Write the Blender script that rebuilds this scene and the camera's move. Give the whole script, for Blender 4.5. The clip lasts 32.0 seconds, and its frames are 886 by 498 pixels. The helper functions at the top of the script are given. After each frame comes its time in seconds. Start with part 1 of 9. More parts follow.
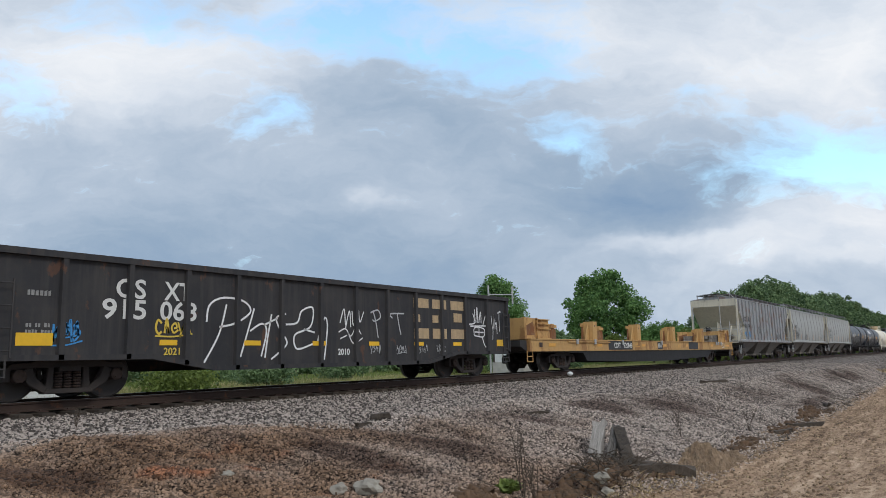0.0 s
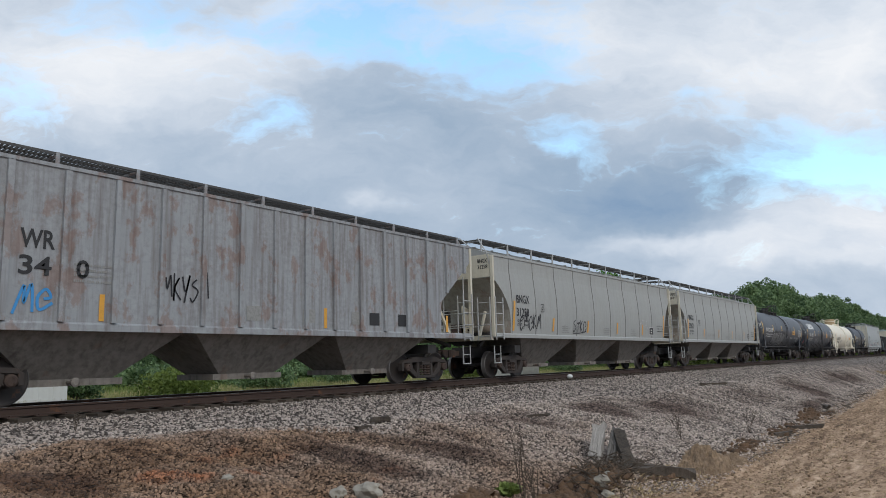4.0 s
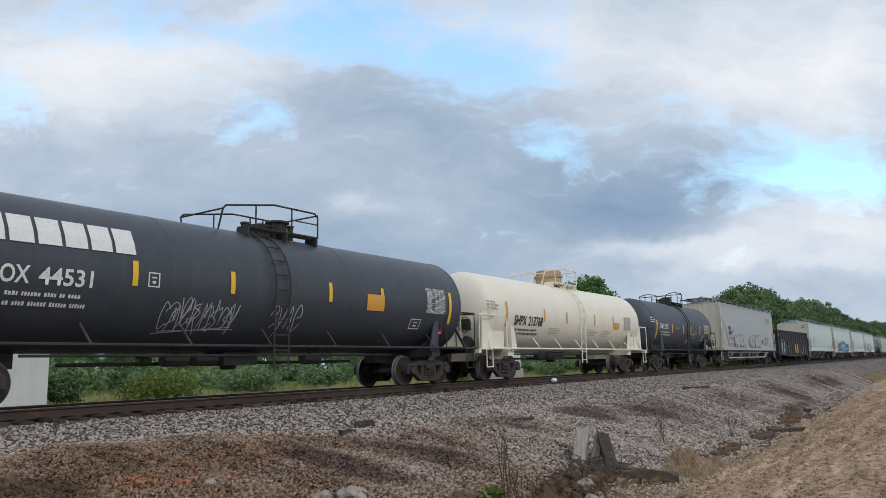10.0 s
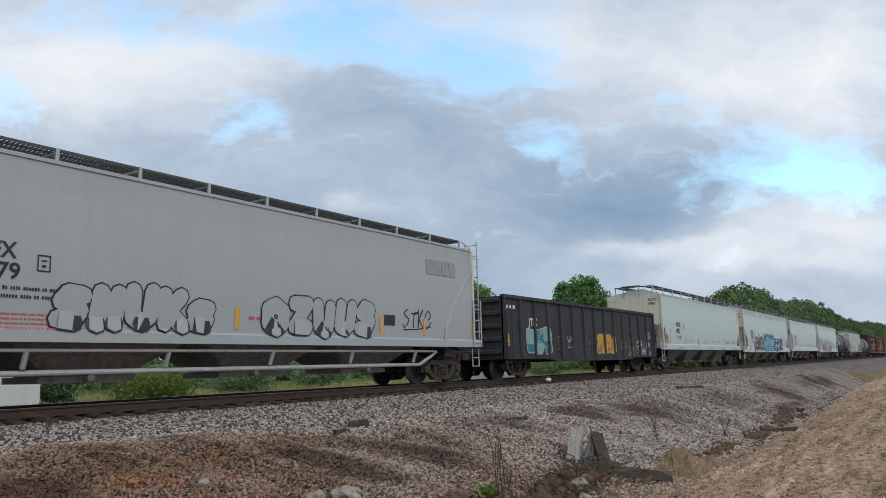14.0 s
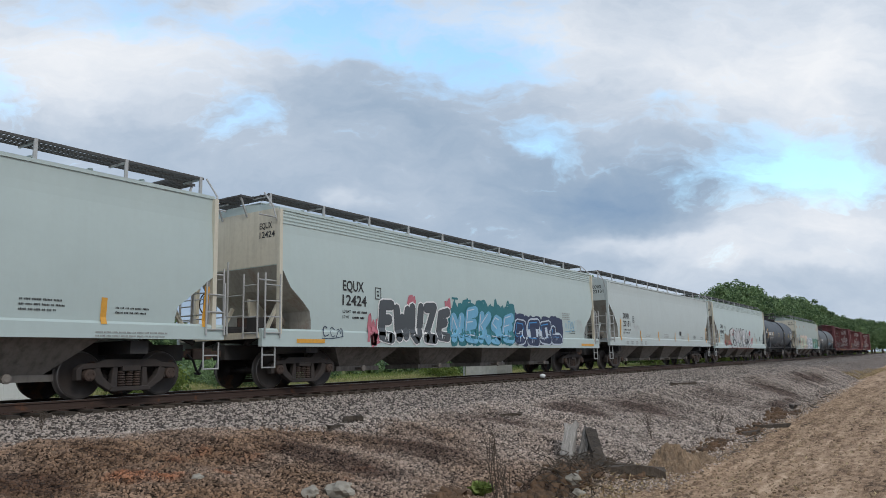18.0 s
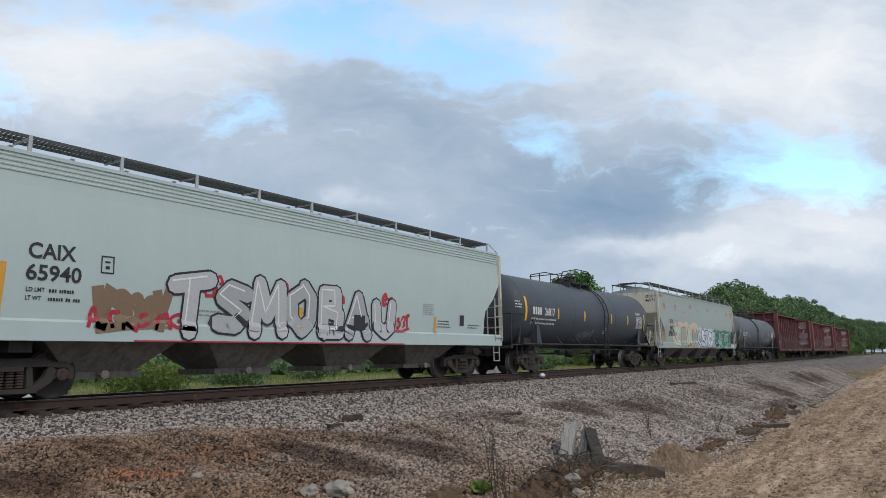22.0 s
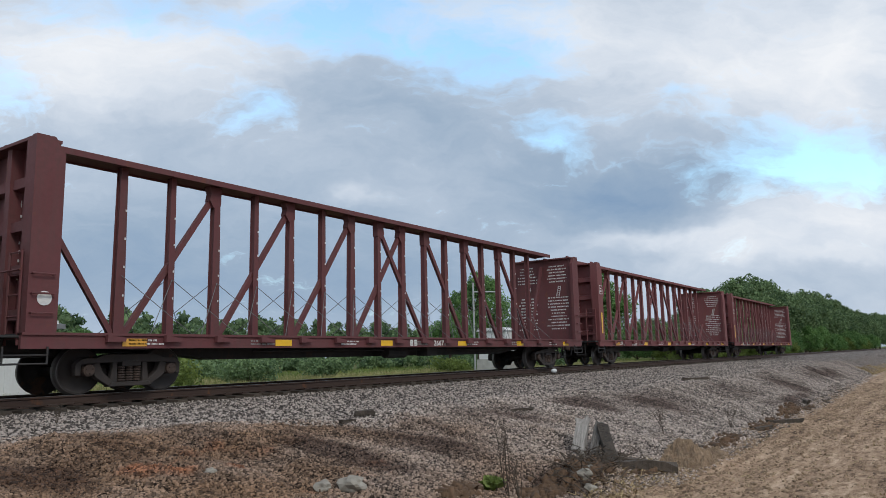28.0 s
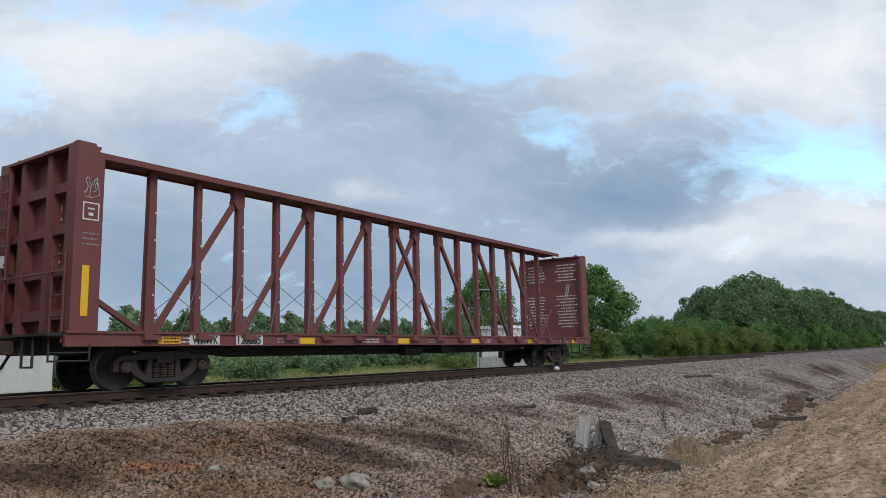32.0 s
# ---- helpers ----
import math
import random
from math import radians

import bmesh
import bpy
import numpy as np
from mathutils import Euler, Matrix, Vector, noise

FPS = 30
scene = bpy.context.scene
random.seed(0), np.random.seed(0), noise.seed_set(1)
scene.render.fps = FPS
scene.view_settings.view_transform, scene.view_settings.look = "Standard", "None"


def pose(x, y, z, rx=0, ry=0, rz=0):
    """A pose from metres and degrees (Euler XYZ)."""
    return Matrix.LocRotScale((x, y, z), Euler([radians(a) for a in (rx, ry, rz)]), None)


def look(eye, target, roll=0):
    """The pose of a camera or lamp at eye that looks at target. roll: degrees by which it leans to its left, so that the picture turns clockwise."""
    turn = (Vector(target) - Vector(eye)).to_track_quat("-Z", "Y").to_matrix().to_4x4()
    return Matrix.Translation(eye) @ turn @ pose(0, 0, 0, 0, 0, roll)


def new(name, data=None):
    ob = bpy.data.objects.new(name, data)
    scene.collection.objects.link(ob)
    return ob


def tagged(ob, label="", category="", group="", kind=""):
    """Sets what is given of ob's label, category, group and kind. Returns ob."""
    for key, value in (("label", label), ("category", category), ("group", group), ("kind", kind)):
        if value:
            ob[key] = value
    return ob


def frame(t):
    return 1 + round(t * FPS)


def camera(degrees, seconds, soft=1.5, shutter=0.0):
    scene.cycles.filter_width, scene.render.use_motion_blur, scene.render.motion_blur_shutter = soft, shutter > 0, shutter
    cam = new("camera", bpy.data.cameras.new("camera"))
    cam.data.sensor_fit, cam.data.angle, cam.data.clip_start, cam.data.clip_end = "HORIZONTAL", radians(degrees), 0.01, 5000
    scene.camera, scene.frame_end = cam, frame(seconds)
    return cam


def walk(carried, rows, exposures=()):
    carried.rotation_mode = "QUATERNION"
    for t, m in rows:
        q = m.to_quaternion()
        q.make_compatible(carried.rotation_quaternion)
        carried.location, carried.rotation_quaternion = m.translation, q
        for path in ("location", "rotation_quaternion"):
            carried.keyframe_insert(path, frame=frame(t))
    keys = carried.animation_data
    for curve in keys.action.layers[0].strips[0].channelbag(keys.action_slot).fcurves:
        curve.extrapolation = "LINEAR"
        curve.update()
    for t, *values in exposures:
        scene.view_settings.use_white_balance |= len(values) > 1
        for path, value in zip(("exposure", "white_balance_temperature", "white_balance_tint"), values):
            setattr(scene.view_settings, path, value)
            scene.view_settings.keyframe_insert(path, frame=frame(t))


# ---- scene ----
# ---------------- camera ----------------
EYE = Vector((0.0, 0.0, 0.58))
PATH = [  # seconds, pitch, roll, heading in degrees from the track's direction
    (0, 8.68, -1.36, 35.99), (1, 8.72, -1.36, 36.06), (2, 8.78, -1.43, 36.21), (3, 8.87, -1.50, 36.09),
    (3.5, 8.90, -1.50, 35.99), (5.5, 8.94, -1.52, 35.67), (6, 8.99, -1.52, 35.46), (7, 9.13, -1.52, 35.39),
    (8, 9.18, -1.52, 35.11), (9, 9.17, -1.53, 34.90), (10, 9.17, -1.48, 34.73), (11, 9.10, -1.48, 34.59),
    (12, 9.10, -1.47, 34.51), (13, 9.13, -1.45, 34.48), (14, 9.13, -1.46, 34.29), (14.5, 9.15, -1.43, 34.12),
    (16.5, 8.99, -1.35, 33.87), (17, 8.92, -1.35, 33.81), (18, 8.80, -1.29, 33.90), (19, 8.73, -1.25, 34.02),
    (20, 8.76, -1.21, 33.98), (21, 8.78, -1.24, 33.89), (22, 8.74, -1.15, 33.90), (23, 8.72, -1.17, 33.88),
    (24, 8.68, -1.13, 33.79), (25, 8.71, -1.18, 33.73), (25.5, 8.65, -1.18, 33.71), (27.5, 8.47, -1.23, 34.44),
    (28, 8.42, -1.28, 34.79), (28.5, 8.35, -1.29, 35.09), (29, 8.33, -1.25, 35.18), (30, 8.26, -1.25, 35.13),
    (31, 8.28, -1.21, 35.01), (32, 8.25, -1.29, 35.00),
]


def aim(pitch, roll, heading):
    p, h = radians(pitch), radians(heading)
    way = Vector((math.cos(h) * math.cos(p), math.sin(h) * math.cos(p), math.sin(p)))
    return look(EYE, EYE + way * 10, roll)


cam = camera(63.0, 32.0, soft=0.5)
walk(cam, [(t, aim(p, r, h)) for t, p, r, h in PATH])

# ---------------- sky and light ----------------
SUN_UP, SUN_TURN = radians(38), radians(205)


def nodes_of(owner):
    owner.use_nodes = True
    tree = owner.node_tree
    tree.nodes.clear()
    return tree


class Net:
    """Short hand for building node trees."""

    def __init__(self, tree):
        self.t = tree

    def node(self, kind, settings=None, **inputs):
        n = self.t.nodes.new(kind)
        for k, v in (settings or {}).items():
            setattr(n, k, v)
        for k, v in inputs.items():
            self.put(n, k.replace("_", " "), v)
        return n

    def put(self, n, key, v):
        sock = n.inputs[int(key[1:])] if key[0] == "i" and key[1:].isdigit() else n.inputs[key]
        if isinstance(v, bpy.types.NodeSocket):
            self.t.links.new(v, sock)
        else:
            sock.default_value = v

    def math(self, op, a, b=0.0, clamp=False):
        n = self.node("ShaderNodeMath", {"operation": op, "use_clamp": clamp}, i0=a, i1=b)
        return n.outputs[0]

    def mix(self, f, a, b, how="MIX"):
        n = self.node("ShaderNodeMix", {"data_type": "RGBA", "blend_type": how})
        self.put(n, "i0", f), self.put(n, "i6", a), self.put(n, "i7", b)
        return n.outputs[2]

    def ramp(self, v, stops, how="LINEAR"):
        n = self.node("ShaderNodeValToRGB", i0=v)
        cr = n.color_ramp
        cr.interpolation = how
        while len(cr.elements) < len(stops):
            cr.elements.new(0.5)
        for e, (pos, col) in zip(cr.elements, stops):
            e.position = pos
            e.color = (*col, 1) if not isinstance(col, float) else (col, col, col, 1)
        return n.outputs[0]

    def noise(self, vec, scale, detail=4.0, rough=0.55, distortion=0.0):
        n = self.node("ShaderNodeTexNoise", Scale=scale, Detail=detail, Roughness=rough, Distortion=distortion)
        if vec is not None:
            self.put(n, "Vector", vec)
        return n.outputs[0]

    def vmath(self, op, a, b=(0, 0, 0)):
        n = self.node("ShaderNodeVectorMath", {"operation": op}, i0=a, i1=b)
        return n.outputs["Value"] if op in ("DOT_PRODUCT", "LENGTH") else n.outputs[0]

    def scaled(self, vec, sx, sy, sz, move=(0, 0, 0)):
        return self.node("ShaderNodeMapping", Vector=vec, Scale=(sx, sy, sz), Location=move).outputs[0]


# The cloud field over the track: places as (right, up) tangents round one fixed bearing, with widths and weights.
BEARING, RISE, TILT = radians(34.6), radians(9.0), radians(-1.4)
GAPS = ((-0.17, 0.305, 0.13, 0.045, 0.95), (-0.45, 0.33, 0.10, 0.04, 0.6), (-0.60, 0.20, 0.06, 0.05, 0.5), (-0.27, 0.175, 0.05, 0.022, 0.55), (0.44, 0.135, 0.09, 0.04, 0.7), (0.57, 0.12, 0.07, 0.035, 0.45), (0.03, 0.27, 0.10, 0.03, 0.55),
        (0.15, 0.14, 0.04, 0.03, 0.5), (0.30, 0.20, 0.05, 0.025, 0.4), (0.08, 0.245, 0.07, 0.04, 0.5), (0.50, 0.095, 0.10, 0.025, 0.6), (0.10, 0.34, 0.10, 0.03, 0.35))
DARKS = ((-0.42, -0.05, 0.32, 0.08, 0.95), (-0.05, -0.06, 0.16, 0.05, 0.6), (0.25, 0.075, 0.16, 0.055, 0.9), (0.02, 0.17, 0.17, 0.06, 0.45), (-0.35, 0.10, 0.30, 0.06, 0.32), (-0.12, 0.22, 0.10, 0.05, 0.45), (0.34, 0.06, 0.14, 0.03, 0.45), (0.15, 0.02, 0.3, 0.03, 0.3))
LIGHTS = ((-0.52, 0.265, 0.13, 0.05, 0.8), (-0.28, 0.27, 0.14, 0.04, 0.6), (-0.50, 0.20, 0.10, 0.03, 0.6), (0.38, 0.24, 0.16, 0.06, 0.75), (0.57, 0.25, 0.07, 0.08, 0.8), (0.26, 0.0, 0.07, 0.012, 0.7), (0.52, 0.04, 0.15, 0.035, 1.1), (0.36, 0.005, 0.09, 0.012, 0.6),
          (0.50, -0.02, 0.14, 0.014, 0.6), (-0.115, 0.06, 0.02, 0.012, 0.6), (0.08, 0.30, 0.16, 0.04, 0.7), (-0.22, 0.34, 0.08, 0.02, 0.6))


def make_world():
    world = bpy.data.worlds.new("sky")
    scene.world = world
    net = Net(nodes_of(world))
    sky = net.node("ShaderNodeTexSky", {"sky_type": "NISHITA", "sun_disc": False, "sun_elevation": SUN_UP, "sun_rotation": SUN_TURN,
                                        "air_density": 1.0, "dust_density": 0.8, "ozone_density": 2.0})
    way = net.node("ShaderNodeTexCoord").outputs["Generated"]
    sep = net.node("ShaderNodeSeparateXYZ", Vector=way)
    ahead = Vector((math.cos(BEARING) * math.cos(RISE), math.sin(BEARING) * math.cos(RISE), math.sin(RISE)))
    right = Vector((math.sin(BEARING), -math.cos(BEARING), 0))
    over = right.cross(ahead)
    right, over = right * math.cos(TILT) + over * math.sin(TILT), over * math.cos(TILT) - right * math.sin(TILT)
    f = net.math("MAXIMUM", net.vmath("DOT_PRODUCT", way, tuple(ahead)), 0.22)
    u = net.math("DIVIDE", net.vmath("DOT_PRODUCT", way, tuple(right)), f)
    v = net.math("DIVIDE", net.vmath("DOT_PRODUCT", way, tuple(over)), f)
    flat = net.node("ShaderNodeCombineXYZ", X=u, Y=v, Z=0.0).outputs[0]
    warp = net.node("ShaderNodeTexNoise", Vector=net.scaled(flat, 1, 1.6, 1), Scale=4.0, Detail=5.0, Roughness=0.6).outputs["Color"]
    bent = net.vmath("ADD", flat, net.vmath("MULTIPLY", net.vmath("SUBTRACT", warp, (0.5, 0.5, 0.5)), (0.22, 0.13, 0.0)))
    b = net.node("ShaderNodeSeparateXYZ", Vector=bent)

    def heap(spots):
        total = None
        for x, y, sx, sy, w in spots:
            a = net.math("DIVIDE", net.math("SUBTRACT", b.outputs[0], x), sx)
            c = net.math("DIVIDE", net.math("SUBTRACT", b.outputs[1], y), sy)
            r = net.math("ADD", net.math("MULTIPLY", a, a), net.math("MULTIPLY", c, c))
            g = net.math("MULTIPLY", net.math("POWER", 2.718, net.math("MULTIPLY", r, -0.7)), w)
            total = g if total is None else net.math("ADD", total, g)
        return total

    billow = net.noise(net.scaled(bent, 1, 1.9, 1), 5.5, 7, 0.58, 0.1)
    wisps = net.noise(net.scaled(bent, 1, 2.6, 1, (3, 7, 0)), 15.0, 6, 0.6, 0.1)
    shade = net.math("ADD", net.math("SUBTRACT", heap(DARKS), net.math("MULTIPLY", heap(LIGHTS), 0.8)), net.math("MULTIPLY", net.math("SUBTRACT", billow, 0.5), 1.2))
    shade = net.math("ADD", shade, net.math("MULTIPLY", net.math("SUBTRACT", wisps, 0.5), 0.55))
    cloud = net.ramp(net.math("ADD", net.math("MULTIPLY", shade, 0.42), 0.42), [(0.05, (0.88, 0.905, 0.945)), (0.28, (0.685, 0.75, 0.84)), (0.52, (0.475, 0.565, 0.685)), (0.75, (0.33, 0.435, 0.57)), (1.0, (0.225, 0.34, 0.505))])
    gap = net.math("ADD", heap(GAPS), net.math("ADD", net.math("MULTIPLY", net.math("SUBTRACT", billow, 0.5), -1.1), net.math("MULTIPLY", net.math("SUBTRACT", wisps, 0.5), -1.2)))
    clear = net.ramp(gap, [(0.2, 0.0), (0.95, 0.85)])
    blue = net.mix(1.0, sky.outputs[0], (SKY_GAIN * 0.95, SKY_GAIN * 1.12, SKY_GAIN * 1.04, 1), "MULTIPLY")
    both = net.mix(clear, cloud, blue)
    low = net.ramp(sep.outputs[2], [(0.0, 1.0), (0.13, 0.0)])
    both = net.mix(net.math("MULTIPLY", low, 0.5), both, (0.365, 0.47, 0.60, 1))
    bg = net.node("ShaderNodeBackground", Color=both, Strength=1.0)
    net.t.links.new(bg.outputs[0], net.node("ShaderNodeOutputWorld").inputs[0])


SKY_GAIN = 0.30
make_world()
sun = new("sun", bpy.data.lights.new("sun", "SUN"))
sun.data.energy, sun.data.angle, sun.data.color = 1.1, radians(14), (1.0, 0.95, 0.87)
sun.matrix_world = look((math.sin(SUN_TURN) * math.cos(SUN_UP) * 50, math.cos(SUN_TURN) * math.cos(SUN_UP) * 50, math.sin(SUN_UP) * 50), (0, 0, 0))


# ---------------- materials ----------------
def principled(name):
    m = bpy.data.materials.new(name)
    net = Net(nodes_of(m))
    b = net.node("ShaderNodeBsdfPrincipled")
    net.t.links.new(b.outputs[0], net.node("ShaderNodeOutputMaterial").inputs[0])
    return m, net, b


def bump(net, b, height, strength=0.3, distance=0.02):
    n = net.node("ShaderNodeBump", Strength=strength, Distance=distance, Height=height)
    net.put(b, "Normal", n.outputs[0])


def painted(name, colour, rough=0.5, dirt=0.35, rust=0.0, streak=0.35, dust=(0.11, 0.095, 0.08), metal=0.0, wave=0.15, rust_at=0.66, rust_size=1.6, rust_spots=()):
    """Weathered paint on steel: streaks that run down, grime in patches, rust spots."""
    m, net, b = principled(name)
    at = net.node("ShaderNodeTexCoord").outputs["Object"]
    base = (*colour, 1)
    broad = net.noise(at, 0.9, 5, 0.6)
    runs = net.noise(net.scaled(at, 7, 7, 0.45), 1.0, 5, 0.6)
    spots = net.noise(at, 9, 6, 0.62)
    low = 1 - min(0.2, dirt * 0.55)
    tone = net.ramp(broad, [(0.3, (low, low, low)), (0.7, (1.05, 1.05, 1.05))])
    col = net.mix(1.0, base, tone, "MULTIPLY")
    grime = net.math("MULTIPLY", net.ramp(runs, [(0.46, 0.0), (0.72, 1.0)]), streak)
    col = net.mix(grime, col, (*dust, 1))
    patch = net.math("MULTIPLY", net.ramp(net.math("ADD", net.math("MULTIPLY", broad, 0.55), net.math("MULTIPLY", spots, 0.45)), [(0.46, 0.0), (0.66, 1.0)]), dirt)
    col = net.mix(patch, col, tuple(c * 0.8 for c in dust) + (1,))
    if rust > 0:
        where = net.noise(net.scaled(at, 1.3, 1.3, 0.8, (4, 2, 7)), rust_size, 7, 0.65)
        mask = net.math("MULTIPLY", net.ramp(where, [(rust_at - 0.05, 0.0), (rust_at, 1.0)]), rust)
        if rust_spots:
            smear = net.noise(net.scaled(at, 1.2, 1.2, 9, (4, 2, 7)), 1.3, 6, 0.7)
            mask = 0.0
            for x, z, w, hgt in rust_spots:
                d = net.vmath("LENGTH", net.vmath("MULTIPLY", net.vmath("SUBTRACT", at, (x, -1.6, z)), (1 / w, 0.1, 1 / hgt)))
                mask = net.math("MAXIMUM", mask, net.ramp(net.math("ADD", d, net.math("MULTIPLY", smear, 1.3)), [(0.8, rust), (1.5, 0.0)]))
        rusty = net.mix(spots, (0.42, 0.21, 0.085, 1), (0.26, 0.12, 0.05, 1)) if rust_spots else net.mix(spots, (0.30, 0.115, 0.035, 1), (0.13, 0.05, 0.025, 1))
        col = net.mix(mask, col, rusty)
    net.put(b, "Base Color", col)
    net.put(b, "Metallic", metal)
    net.put(b, "Roughness", net.math("ADD", rough, net.math("MULTIPLY", spots, 0.25)))
    bump(net, b, net.math("ADD", net.math("MULTIPLY", broad, 1.0), net.math("MULTIPLY", spots, 0.1)), wave, 0.03)
    return m


def grained(name, dark, light, scale=8.0, rough=0.85, stretch=(1, 1, 1), strength=0.4, distance=0.02, island=0.0, each=0.0, patches=()):
    """Any rough mixed surface: two tones in noise at two scales; patches: other tones in broad drifts over the ground."""
    m, net, b = principled(name)
    at = net.scaled(net.node("ShaderNodeTexCoord").outputs["Object"], *stretch)
    f = net.math("ADD", net.math("MULTIPLY", net.noise(at, scale, 6, 0.65), 0.6), net.math("MULTIPLY", net.noise(at, scale * 0.17, 4, 0.6), 0.4))
    if island:
        f = net.math("ADD", f, net.math("MULTIPLY", net.math("SUBTRACT", net.node("ShaderNodeNewGeometry").outputs["Random Per Island"], 0.5), island))
    if each:
        f = net.math("ADD", f, net.math("MULTIPLY", net.math("SUBTRACT", net.node("ShaderNodeObjectInfo").outputs["Random"], 0.5), each))
    col = net.ramp(f, [(0.3, dark), (0.7, light)])
    for k, (tint, low, high, amount) in enumerate(patches):
        where = net.noise(net.scaled(net.node("ShaderNodeNewGeometry").outputs["Position"], 0.75, 1.0, 1.0, (3.7 * k, 1.9 * k, 0)), 0.75, 5, 0.62)
        col = net.mix(net.math("MULTIPLY", net.ramp(where, [(low, 0.0), (high, 1.0)]), amount), col, net.mix(1.0, col, (*tint, 1), "MULTIPLY"))
    net.put(b, "Base Color", col)
    net.put(b, "Roughness", rough)
    bump(net, b, f, strength, distance)
    return m


def leafy(name, dark, light):
    m, net, b = principled(name)
    geo = net.node("ShaderNodeNewGeometry")
    big = net.noise(geo.outputs["Position"], 0.25, 3, 0.5)
    f = net.math("ADD", net.math("MULTIPLY", geo.outputs["Random Per Island"], 0.5), net.math("MULTIPLY", net.math("SUBTRACT", big, 0.2), 1.0))
    net.put(b, "Base Color", net.ramp(f, [(0.2, dark), (0.9, light)]))
    net.put(b, "Roughness", 0.6)
    net.put(b, "Specular IOR Level", 0.25)
    soft = net.node("ShaderNodeBsdfTranslucent", Color=net.ramp(f, [(0.2, dark), (0.9, light)]))
    both = net.node("ShaderNodeMixShader", i0=0.25, i1=b.outputs[0], i2=soft.outputs[0])
    net.t.links.new(both.outputs[0], [n for n in net.t.nodes if n.type == "OUTPUT_MATERIAL"][0].inputs[0])
    return m


def marking(name, colour, rough=0.55, worn=0.25):
    m, net, b = principled(name)
    at = net.node("ShaderNodeTexCoord").outputs["Object"]
    f = net.noise(at, 14, 5, 0.65)
    net.put(b, "Base Color", net.mix(net.math("MULTIPLY", net.ramp(f, [(0.45, 0.0), (0.7, 1.0)]), worn), (*colour, 1), tuple(c * 0.45 + 0.02 for c in colour) + (1,)))
    net.put(b, "Roughness", rough)
    return m


